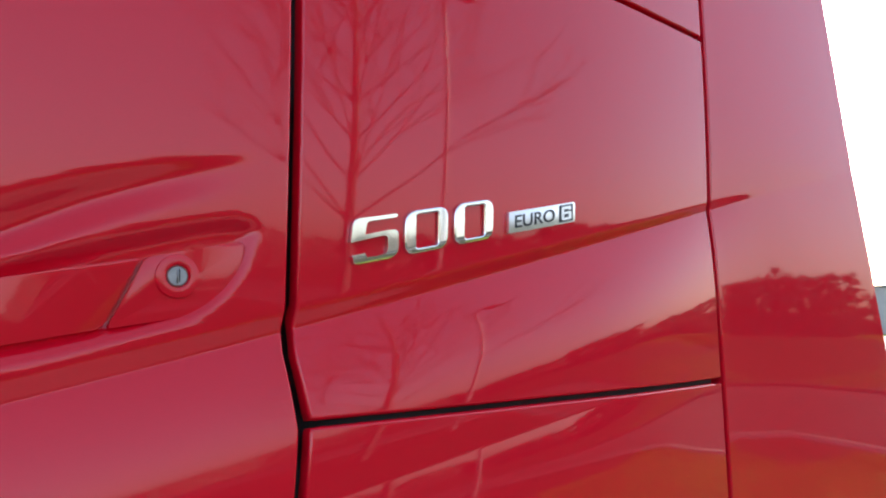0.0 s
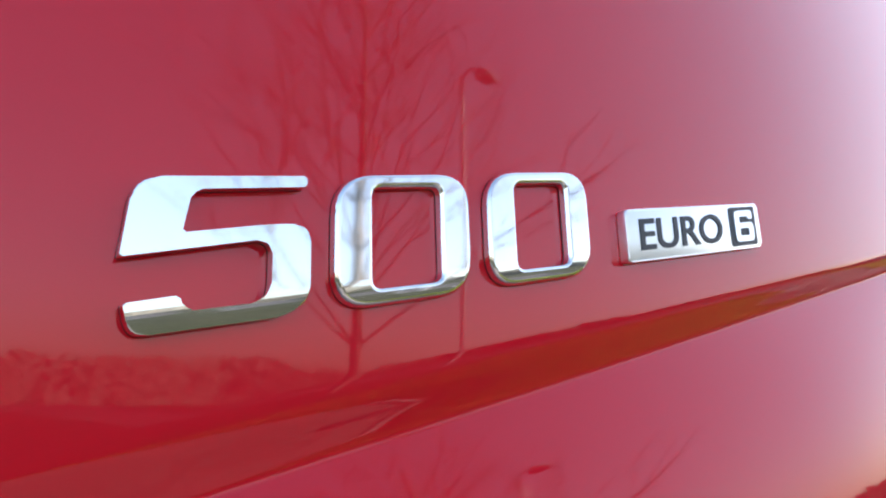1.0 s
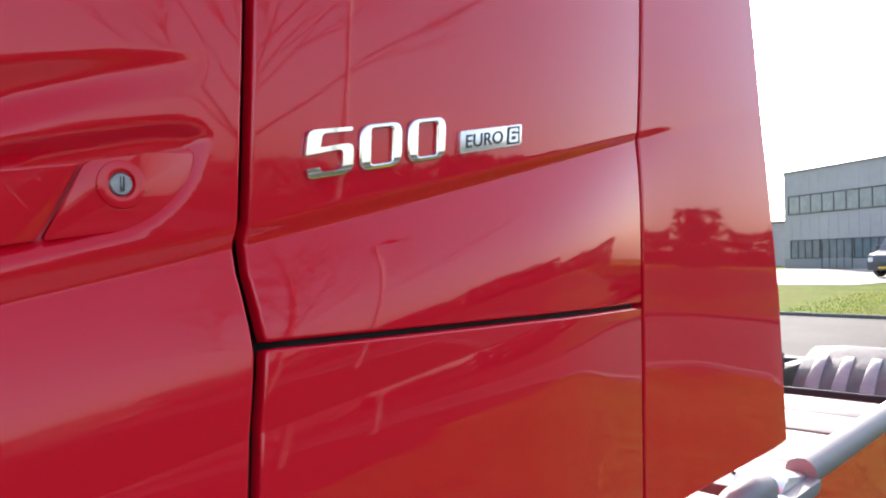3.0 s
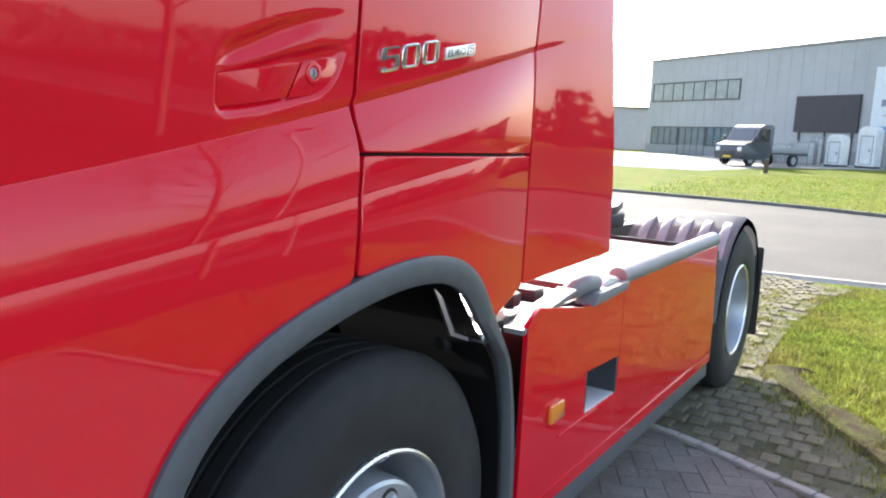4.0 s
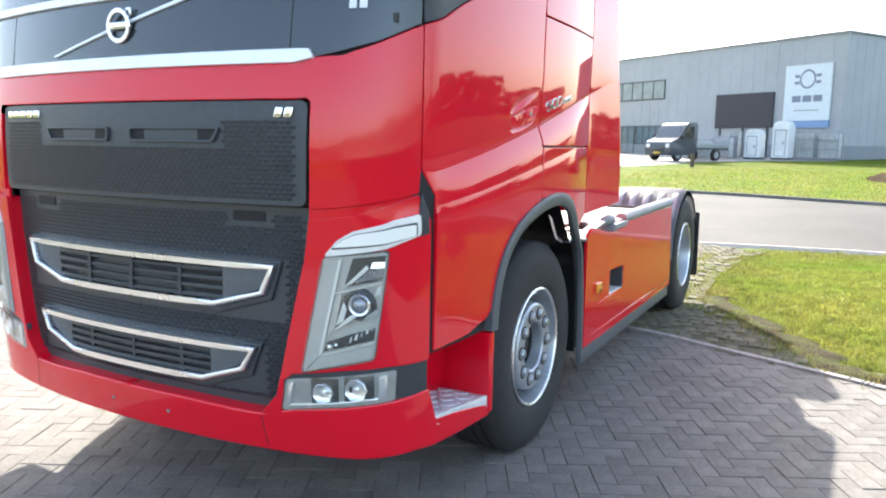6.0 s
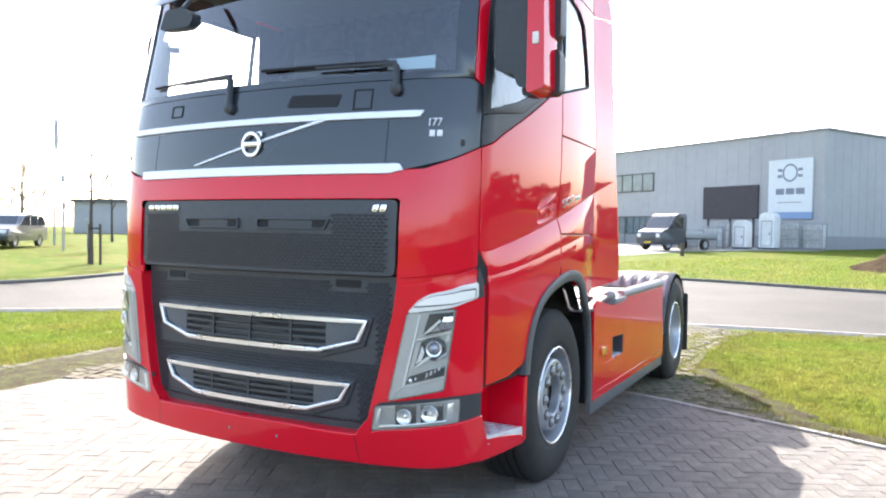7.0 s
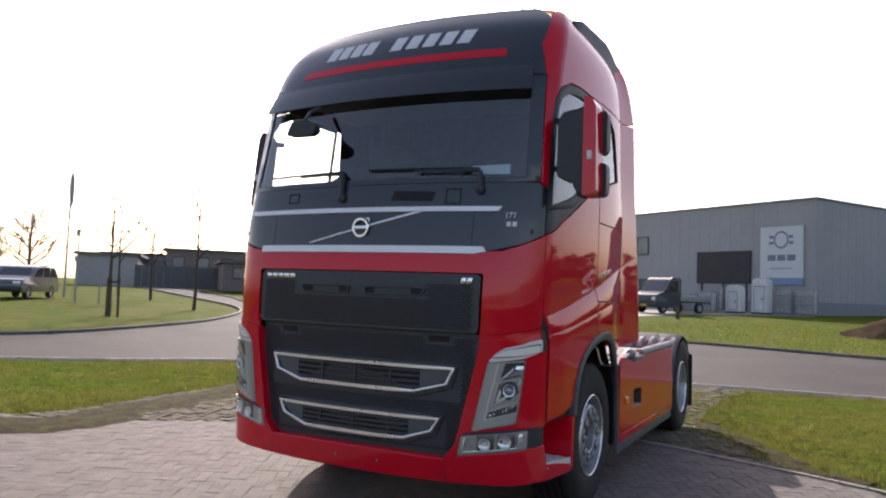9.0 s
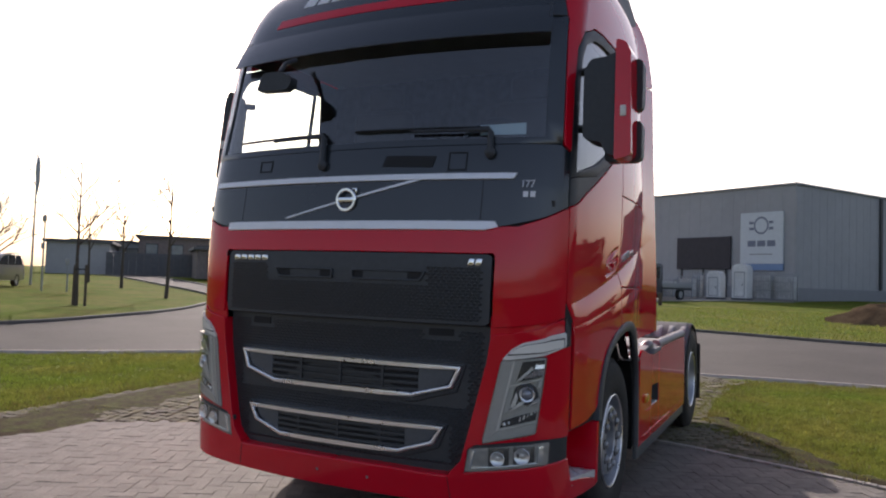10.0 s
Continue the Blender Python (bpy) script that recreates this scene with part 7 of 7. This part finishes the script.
# ---- young trees with stakes, poles, flag ----
def limb(bm, a, d, length, r, depth, rng, spread):
    pts = [Vector(a)]
    dd = Vector(d).normalized()
    n = 4
    for i in range(n):
        dd = (dd + Vector((rng.uniform(-1, 1), rng.uniform(-1, 1), rng.uniform(-0.3, 0.9))) * 0.13).normalized()
        pts.append(pts[-1] + dd * length / n)
    tube(bm, pts, [r * (1 - 0.16 * i) for i in range(n + 1)], 5 if depth > 1 else 4, False)
    if depth:
        for k in range(rng.choice((3, 4, 4))):
            i = rng.choice((2, 3, 4))
            az = rng.uniform(0, 2 * math.pi)
            side = Vector((math.cos(az), math.sin(az), 0.0))
            limb(bm, pts[i], dd * (1.15 - spread * 0.3) + side * spread, length * rng.uniform(0.55, 0.75), r * 0.55, depth - 1, rng, spread)


def bare_tree(x, y, h, seed, r=0.05, low=0.42, depth=2, label="young bare tree tied to wooden stakes", stakes=True, limbs=9, spread=0.75, group="young trees on the lawn", reach=0.36, thick=0.5, bark=None):
    rng = random.Random(seed)
    t = thing("tree", label, "tree", group, at_ground(x, y))
    bm = bmesh.new()
    pts, lean = [], Vector((rng.uniform(-0.02, 0.02), rng.uniform(-0.02, 0.02), 1))
    n = 12
    p = Vector((0, 0, -0.05))
    for i in range(n + 1):
        pts.append(p.copy())
        p += (lean + Vector((rng.uniform(-0.03, 0.03), rng.uniform(-0.03, 0.03), 0))) * h / n
    tube(bm, pts, [r * (1 - 0.85 * i / n) for i in range(n + 1)], 9, False)
    bark = bark or BARK
    part("trunk", bm, bark, t)
    bm = bmesh.new()
    for k in range(limbs):
        f = low + (0.95 - low) * k / limbs
        i = int(f * n)
        az = k * 2.4 + rng.uniform(-0.5, 0.5)
        up = 0.55 + 0.8 * f
        limb(bm, pts[i], (math.cos(az), math.sin(az), up), h * reach * (1 - 0.67 * (f - low)) * rng.uniform(0.8, 1.15), r * thick * (1.1 - f * 0.7), depth, rng, spread)
    part("crown", bm, bark, t, "bare branching twigs")
    if stakes:
        for k in range(2):
            bm = bmesh.new()
            tube(bm, [(0.30 * (1 if k else -1), 0.12, -0.1), (0.28 * (1 if k else -1), 0.12, 1.35)], 0.045, 7)
            part("stake", bm, STAKE, t)
        bm = bmesh.new()
        tube(bm, [(-0.3, 0.12, 1.2), (0.0, -0.06, 1.2), (0.3, 0.12, 1.2)], 0.025, 5)
        part("tie", bm, BLACK, t)
    return t


bare_tree(-19.7, 13.4, 4.9, 3, 0.075, limbs=11, depth=2)
bare_tree(-21.9, 19.4, 5.3, 5, 0.085, limbs=10, depth=2, stakes=False, label="young bare tree on the lawn")
bare_tree(-29.9, 23.9, 4.5, 8, 0.09, limbs=9, depth=2, stakes=False, label="young bare tree on the lawn")
bare_tree(-36.4, 27.0, 4.6, 9, 0.09, limbs=9, depth=2, stakes=False, label="young bare tree on the lawn")
bare_tree(-47.7, 28.4, 5.4, 12, 0.16, low=0.25, limbs=18, depth=2, stakes=False, bark=LIT_HAZY_BARK, label="bushy bare tree beyond the car park")
bare_tree(-55.0, 30.0, 5.0, 15, 0.16, low=0.25, limbs=16, depth=2, stakes=False, bark=LIT_HAZY_BARK, label="bushy bare tree beyond the car park")

pole = thing("flag_pole", "thin pale flag pole with a furled flag", "flag pole", at=at_ground(-33.2, 21.1))
bm = bmesh.new()
tube(bm, [(0, 0, 0), (0.02, 0, 3.5), (0.05, 0, 6.7)], [0.06, 0.05, 0.03], 8)
part("pole", bm, POLE, pole)
bm = bmesh.new()
tube(bm, [(0.05, 0, 4.6), (0.10, 0.02, 5.2), (0.13, -0.02, 5.8), (0.10, 0.0, 6.4), (0.06, 0, 6.65)], [0.04, 0.10, 0.13, 0.10, 0.03], 7)
part("flag", bm, CLOTH, pole, "limp grey flag")
for x, y, h in ((-28.1, 18.1, 3.4), (-27.5, 18.9, 1.5), (-30.8, 20.0, 2.2)):
    ps = thing("sign_post", "thin grey sign post on the grass", "post", "posts on the lawn", at_ground(x, y))
    bm = bmesh.new()
    tube(bm, [(0, 0, -0.05), (0, 0, h)], 0.035, 7)
    part("post", bm, POLE, ps)
    bm = bmesh.new()
    box(bm, (0, -0.03, h - 0.18), (0.30, 0.02, 0.30), 0.01)
    part("sign_plate", bm, POLE, ps)
mk = thing("marker_post", "short brown wooden post at the grass edge", "post", at=at_ground(-4.65, 38.2))
bm = bmesh.new()
box(bm, (0, 0, 0.32), (0.20, 0.20, 0.70), 0.03)
part("post", bm, STAKE, mk)

# far sheds and houses
def far_house(name, label, a, b, depth, z0, h, material, windows=0, roof=0.25):
    t = thing(name, label, "building")
    a, b = Vector((*a, 0)), Vector((*b, 0))
    u = (b - a).normalized()
    w = Vector((-u.y, u.x, 0))
    if w.dot(a) < 0:
        w = -w
    ln = (b - a).length
    to = lambda p, q, d: a + u * p - w * d + Vector((0, 0, q))
    bm = bmesh.new()
    prism(bm, [(0, z0), (ln, z0), (ln, z0 + h), (0, z0 + h)], lambda p, q, d: a + u * p + w * (depth - d) + Vector((0, 0, q)), depth)
    part("wall", bm, material, t, smooth=False)
    bm = bmesh.new()
    prism(bm, [(-0.3, z0 + h), (ln + 0.3, z0 + h), (ln + 0.3, z0 + h + roof), (-0.3, z0 + h + roof)], lambda p, q, d: a + u * p + w * (depth + 0.3 - d) + Vector((0, 0, q)), depth + 0.6)
    part("roof", bm, ROOF_DARK, t, smooth=False)
    for i in range(windows):
        p = ln * (i + 0.5) / windows
        bm = bmesh.new()
        prism(bm, [(p - 0.6, z0 + h * 0.45), (p + 0.6, z0 + h * 0.45), (p + 0.6, z0 + h * 0.85), (p - 0.6, z0 + h * 0.85)], to, 0.06)
        win = part("window", bm, FRAME_DARK, t, smooth=False)
        bm = bmesh.new()
        prism(bm, [(p - 0.52, z0 + h * 0.48), (p + 0.52, z0 + h * 0.48), (p + 0.52, z0 + h * 0.82), (p - 0.52, z0 + h * 0.82)], lambda p, q, d: to(p, q, d + 0.05), 0.03)
        part("pane", bm, PANE, win, smooth=False)


far_house("far_shed", "low grey metal shed across the road", (-58.2, 39.7), (-54.6, 43.4), 14, 0.9, 2.85, CLAD, 0)
far_house("far_shed", "long pale grey shed across the road", (-65.0, 47.5), (-60.5, 52.6), 14, 0.9, 3.3, CLAD, 3)
far_house("far_house", "dark brick house with a flat roof", (-57.2, 49.0), (-50.5, 56.0), 10, 0.9, 3.8, BROWN, 4)
far_house("far_house", "low dark brick house with a flat roof", (-40.5, 40.0), (-35.0, 46.0), 10, 0.9, 2.3, BROWN, 3)
far_house("far_shed", "pale low hall beyond the grey hall", (-38, 84), (-24, 92), 20, 0.9, 5.0, CLAD, 0)
fence = thing("garden_fence", "long dark boarded fence across the road", "fence")
for i in range(14):
    f = i / 14
    bm = bmesh.new()
    a, b = Vector((-51.3, 40.4, 0.9)), Vector((-45.5, 46.6, 0.9))
    p, q = a + (b - a) * f, a + (b - a) * (f + 1 / 14.5)
    d = (q - p).normalized()
    n = Vector((-d.y, d.x, 0)) * 0.05
    vs = [bm.verts.new(w) for w in (p - n, q - n, q + n, p + n, p - n + Vector((0, 0, 2.0)), q - n + Vector((0, 0, 2.0)), q + n + Vector((0, 0, 2.0)), p + n + Vector((0, 0, 2.0)))]
    for f4 in ((0, 1, 2, 3), (4, 5, 6, 7), (0, 1, 5, 4), (1, 2, 6, 5), (2, 3, 7, 6), (3, 0, 4, 7)):
        bm.faces.new([vs[k] for k in f4])
    part("fence_panel", bm, ROOF_DARK, fence, smooth=False)

# earth mound on the far verge
bm = bmesh.new()
rng = random.Random(4)
rows = []
for i in range(41):
    row = []
    for j in range(31):
        u, v = i / 20 - 1, j / 15 - 1
        x, y = 6.7 + 3.5 * u, 30.6 + 2.8 * v
        q = max(0.0, 1 - (u * u + v * v) * (1 + 0.35 * noise.noise((x * 0.7, y * 0.7, 2))))
        row.append(bm.verts.new((x, y, rise(x, y) - 0.05 + q ** 0.7 * (0.80 + 0.30 * noise.noise((x * 0.9, y * 0.9, 5)) + 0.14 * noise.noise((x * 3.1, y * 3.1, 6))) + rng.uniform(-0.02, 0.02) * (q > 0))))
    rows.append(row)
for a, b in zip(rows, rows[1:]):
    for k in range(30):
        bm.faces.new((a[k], b[k], b[k + 1], a[k + 1]))
tagged(mesh_of("earth_mound", bm, EARTH, angle=60), "heap of bare brown earth on the grass verge", "mound")

# ---- behind the camera: what the paint and chrome mirror ----
bare_tree(11.3, 7.15, 9.8, 21, 0.13, low=0.28, depth=3, limbs=34, spread=0.62, reach=0.28, thick=0.26, bark=LIT_HAZY_BARK, stakes=False, label="tall bare tree at the edge of the yard", group="")
lp = thing("street_lamp", "tall grey street lamp with a drop-shaped head", "street lamp", at=at_ground(10.76, 9.08))
bm = bmesh.new()
tube(bm, [(0, 0, -0.05), (0, 0, 1.2), (0, 0, 7.8)], [0.075, 0.06, 0.04], 12)
tube(bm, [(0, 0, 7.7), (-0.10, 0.12, 7.92), (-0.25, 0.30, 7.95)], 0.03, 8)
part("pole", bm, POLE, lp)
bm = bmesh.new()
lathe(bm, [(0.001, 0.0), (0.10, 0.05), (0.17, 0.18), (0.16, 0.34), (0.07, 0.52), (0.001, 0.58)], 16, Matrix.Translation((-0.16, 0.2, 7.90)) @ Matrix.Rotation(radians(-118), 4, Vector((0.75, 0.66, 0))) @ Matrix.Scale(0.95, 4))
part("lamp_head", bm, CLAD_DARK, lp)

# Scrub colour lifted to put the haze of distance into it.
LEAF = mat("hazed_scrub", (0.18, 0.166, 0.14), 0.95, second=(0.20, 0.186, 0.15), mix_scale=0.2, vary=0.3, scale=2.0, island=0.12)


def wood_line(name, pts, h0, h1, seed, label):
    """A far row of bare scrub and trees: many small ragged clumps with an uneven rounded top."""
    rng = random.Random(seed)
    vs, fs = [], []
    for (x0, y0), (x1, y1) in zip(pts, pts[1:]):
        ln = math.hypot(x1 - x0, y1 - y0)
        ux, uy = (x1 - x0) / ln, (y1 - y0) / ln
        m = max(2, int(ln / 1.2))
        foot = []
        for k in range(m + 1):
            x, y = x0 + ux * ln * k / m, y0 + uy * ln * k / m
            top = h0 * (0.62 + 0.3 * noise.noise((x * 0.3, y * 0.3, seed))) + rng.uniform(-0.12, 0.12)
            foot.append(len(vs))
            vs += [(x, y, rise(x, y) - 0.2), (x, y, rise(x, y) + top)]
        for p, q in zip(foot, foot[1:]):
            fs.append((p, q, q + 1, p + 1))
        for k in range(int(ln * 44)):
            f = rng.random() * ln
            w = rng.uniform(-1.5, 1.5)
            x, y = x0 + ux * f - uy * w, y0 + uy * f + ux * w
            lump = 0.5 + 0.5 * noise.noise((x * 0.06, y * 0.06, seed)) + 0.35 * noise.noise((x * 0.25, y * 0.25, seed + 3))
            top = h0 + (h1 - h0) * min(max(lump, 0.0), 1.2)
            z = rise(x, y) + rng.random() ** 0.6 * top
            r = rng.uniform(0.15, 0.46)
            n = len(vs)
            a = rng.uniform(0, 6.3)
            t = rng.uniform(-0.4, 0.4)
            for q in range(7):
                b = a + q * 0.8976
                rr = r * rng.uniform(0.55, 1.15)
                vs.append((x + ux * rr * math.cos(b) - uy * t * rr * math.sin(b), y + uy * rr * math.cos(b) + ux * t * rr * math.sin(b), z + rr * math.sin(b)))
            fs.append(tuple(range(n, n + 7)))
    me = bpy.data.meshes.new(name)
    me.from_pydata(vs, [], fs)
    me.materials.append(LEAF)
    tagged(new(name, me), label, "trees", kind="stuff")


wood_line("far_wood", [(30, 95), (52, 78), (72, 55), (80, 30), (78, 0), (66, -32), (40, -62), (5, -78)], 2.5, 7.0, 7, "far row of bare trees and scrub beyond the fields")
wood_line("far_wood", [(34, 62), (46, 52)], 3.0, 6.8, 9, "taller clump of bare trees at the field edge")
wood_line("far_wood", [(5, -78), (-40, -70), (-75, -40)], 2.2, 5.0, 11, "far row of bare trees and scrub beyond the fields")


# ---- paving: herringbone clay pavers and old cobbles ----
def paver_mesh(w, l, h, bev):
    b = bmesh.new()
    vs = []
    for z, k in ((-0.04, 0.0), (h - bev, 0.0), (h, bev)):
        vs.append([b.verts.new((sx * (w / 2 - k), sy * (l / 2 - k), z)) for sx, sy in ((-1, -1), (1, -1), (1, 1), (-1, 1))])
    for a, c in zip(vs, vs[1:]):
        for i in range(4):
            b.faces.new((a[i], a[(i + 1) % 4], c[(i + 1) % 4], c[i]))
    b.faces.new(vs[2])
    b.normal_update()
    return b


def in_poly(poly, x, y):
    odd = False
    for (x0, y0), (x1, y1) in zip(poly, poly[1:] + poly[:1]):
        if (y0 > y) != (y1 > y) and x < x0 + (y - y0) / (y1 - y0) * (x1 - x0):
            odd = not odd
    return odd


def herringbone(cx, cy, turn, half, w=0.1, l=0.2):
    """Places and turns of pavers laid in a 90 degree herringbone round (cx, cy)."""
    c, s = math.cos(turn), math.sin(turn)
    n = int(half / w)
    for j in range(-n, n):
        for i in range(-n, n):
            k = (i - j) % 4
            x, y = i * w, j * w
            if k == 0:
                px, py, a = x + l / 2, y + w / 2, math.pi / 2
            elif k == 3:
                px, py, a = x + w / 2, y + l / 2, 0.0
            else:
                continue
            yield cx + c * px - s * py, cy + s * px + c * py, a + turn


def lay(floor, places, base, single, joined, material_piece, material_joined, name, near, seed, tilt=0.012, lift=0.004):
    """Nearest pieces as parts of their own, the rest joined."""
    rng = random.Random(seed)
    places = sorted(places, key=lambda p: math.hypot(p[0] - near[0], p[1] - near[1]))
    src = base
    src.verts.index_update()
    co = [v.co.copy() for v in src.verts]
    fc = [[v.index for v in f.verts] for f in src.faces]
    me0 = bpy.data.meshes.new(name)
    me0.from_pydata(co, [], fc)
    me0.materials.append(material_piece)
    vs, fs = [], []
    for k, (x, y, a) in enumerate(places):
        m = Matrix.Translation((x, y, -0.012 + rng.uniform(0, lift))) @ Matrix.Rotation(a + rng.uniform(-0.012, 0.012), 4, 'Z') @ Matrix.Rotation(rng.uniform(-tilt, tilt), 4, 'X') @ Matrix.Rotation(rng.uniform(-tilt, tilt), 4, 'Y')
        if k < single:
            ob = new(name, me0)
            ob.matrix_basis = m
            ob.parent = floor
        else:
            n = len(vs)
            vs += [m @ v for v in co]
            fs += [[n + i for i in f] for f in fc]
    me = bpy.data.meshes.new(joined)
    me.from_pydata(vs, [], fs)
    me.materials.append(material_joined)
    ob = new(joined, me)
    ob.parent = floor
    tagged(ob, kind="stuff")
    src.free()


yard_floor = bpy.data.objects["yard"]
drive = bpy.data.objects["driveway"]
yard_poly = [p for p in YARD_EDGE if -8.5 < p[0] < 5.5] + [(5.5, 2.0), (5.5, -9.0), (-8.5, -9.0)]
spots = [p for p in herringbone(0.0, -2.5, radians(28), 15) if in_poly(yard_poly, p[0], p[1])]
lay(yard_floor, spots, paver_mesh(0.0978, 0.1978, 0.005, 0.002), 300, "pavers", PAVER_PIECE, PAVER, "paver", (2.4, 1.8), 5)
rng = random.Random(6)
cob = []
for j in range(70):
    for i in range(70):
        x, y = -5.2 + 0.108 * i + (0.05 if j % 2 else 0), 0.9 + 0.135 * j
        if in_poly(apron, x, y) and not (x > 1.1 and y > 3.85 and inside(apron, x, y) < rng.uniform(-0.1, 0.42)):
            cob.append((x + rng.uniform(-0.008, 0.008), y + rng.uniform(-0.008, 0.008), rng.uniform(-0.05, 0.05)))
lay(drive, cob, paver_mesh(0.096, 0.122, 0.007, 0.007), 300, "cobbles", COBBLE_PIECE, COBBLE, "cobble", (1.7, 4.4), 8, 0.04, 0.010)
# edge row of pale kerb stones between pavers and cobbles
edge = [p for p in smooth_line([(0.3, 4.16), (1.2, 3.96), (1.74, 3.74), (2.62, 3.39), (3.06, 3.19), (5.5, 2.08)], 5)]
edge_line = thing("edging", "row of pale flush edging stones", "edging", kind="structure")
for (x0, y0), (x1, y1) in zip(edge, edge[1:]):
    ln = math.hypot(x1 - x0, y1 - y0)
    n = max(1, round(ln / 0.5))
    for k in range(n):
        b = bmesh.new()
        box(b, ((x0 + (x1 - x0) * (k + 0.5) / n), (y0 + (y1 - y0) * (k + 0.5) / n), -0.03), (ln / n - 0.006, 0.06, 0.085), 0.005, 1, Matrix.Rotation(math.atan2(y1 - y0, x1 - x0), 3, 'Z'))
        part("edging_stone", b, CONCRETE, edge_line)


# ---- grass blades on the nearest lawns ----
BLADE = leafy("grass_blade", (0.183, 0.248, 0.034), (0.255, 0.258, 0.054), 0.55, 0.35)
DRY_BLADE = leafy("dry_blade", (0.22, 0.19, 0.06), (0.19, 0.22, 0.04), 2.5, 0.4)


def blades(name, poly, n, seed, label, hmin=0.025, hmax=0.065, fringe=False, material=None, wide=1.0):
    rng = random.Random(seed)
    xs, ys = [p[0] for p in poly], [p[1] for p in poly]
    vs, fs = [], []
    while len(fs) < n:
        x, y = rng.uniform(min(xs), max(xs)), rng.uniform(min(ys), max(ys))
        if (not fringe and not in_poly(poly, x, y)) or noise.noise((x * 2.2, y * 2.2, seed)) < rng.uniform(-0.9, 0.15):
            continue
        d = inside(poly, x, y)
        if (abs(d) > rng.uniform(0.02, 0.75 if d > 0 else 0.32)) if fringe else (d < rng.uniform(-0.1, 0.55)):
            continue
        z = rise(x, y) - 0.03
        h = rng.uniform(hmin, hmax) * (1 + 0.5 * noise.noise((x * 0.9, y * 0.9, 1))) * (1 + 0.7 * noise.noise((x * 5.0, y * 5.0, 7)))
        a, w = rng.uniform(0, 6.3), rng.uniform(0.004, 0.009) * wide
        lx, ly = rng.uniform(-0.6, 0.6) * h, rng.uniform(-0.6, 0.6) * h
        k = len(vs)
        vs += [(x - w * math.cos(a), y - w * math.sin(a), z), (x + w * math.cos(a), y + w * math.sin(a), z), (x + lx, y + ly, z + h)]
        fs.append((k, k + 1, k + 2))
    me = bpy.data.meshes.new(name)
    me.from_pydata(vs, [], fs)
    me.materials.append(material or (DRY_BLADE if fringe else BLADE))
    tagged(new(name, me), label, "grass", kind="stuff")


lawn_r = LAWN_R + [(3.6, 10.35), (5.8, 10.5), (5.8, 2.1), (5, 2.45), (3.06, 3.3)]
lawn_l = [(-5.3, 1.0)] + LAWN_L[1:] + [(-7.8, 7.05), (-10.7, 4.0), (-16, -1.0), (-12, -1.2), (-9, 0.1)]
blades("grass", lawn_r, 130000, 3, "fresh green lawn beside the driveway", 0.016, 0.042)
blades("grass", lawn_l, 70000, 4, "fresh green lawn beside the road", 0.02, 0.05)

blades("dry_grass", lawn_r, 22000, 13, "sparse yellowed grass along the lawn edge", 0.02, 0.055, True)
blades("dry_grass", lawn_l, 9000, 14, "sparse yellowed grass along the lawn edge", 0.02, 0.055, True)
blades("moss_grass", [(-0.6, 5.6), (0.7, 5.1), (1.9, 4.6), (1.45, 5.8), (1.45, 9.7), (-1.0, 9.9)], 42000, 15, "short dry grass growing between the cobbles", 0.02, 0.045, False, DRY_BLADE)
blades("moss_grass", [(-5.6, 1.2), (-4.1, 1.75), (-3.7, 2.6), (-4.3, 3.6), (-4.6, 5.0), (-5.6, 5.0)], 12000, 16, "short dry grass on the soil beside the lawn", 0.015, 0.045, False, DRY_BLADE)
blades("rough_grass", [(-5.5, 21.4), (-1.2, 21.2), (4.1, 19.6), (12, 18.4), (14, 28), (11, 38), (-3, 38), (-6, 30)], 16000, 17, "rough tufted grass on the verge across the road", 0.03, 0.085, False, None, 2.5)
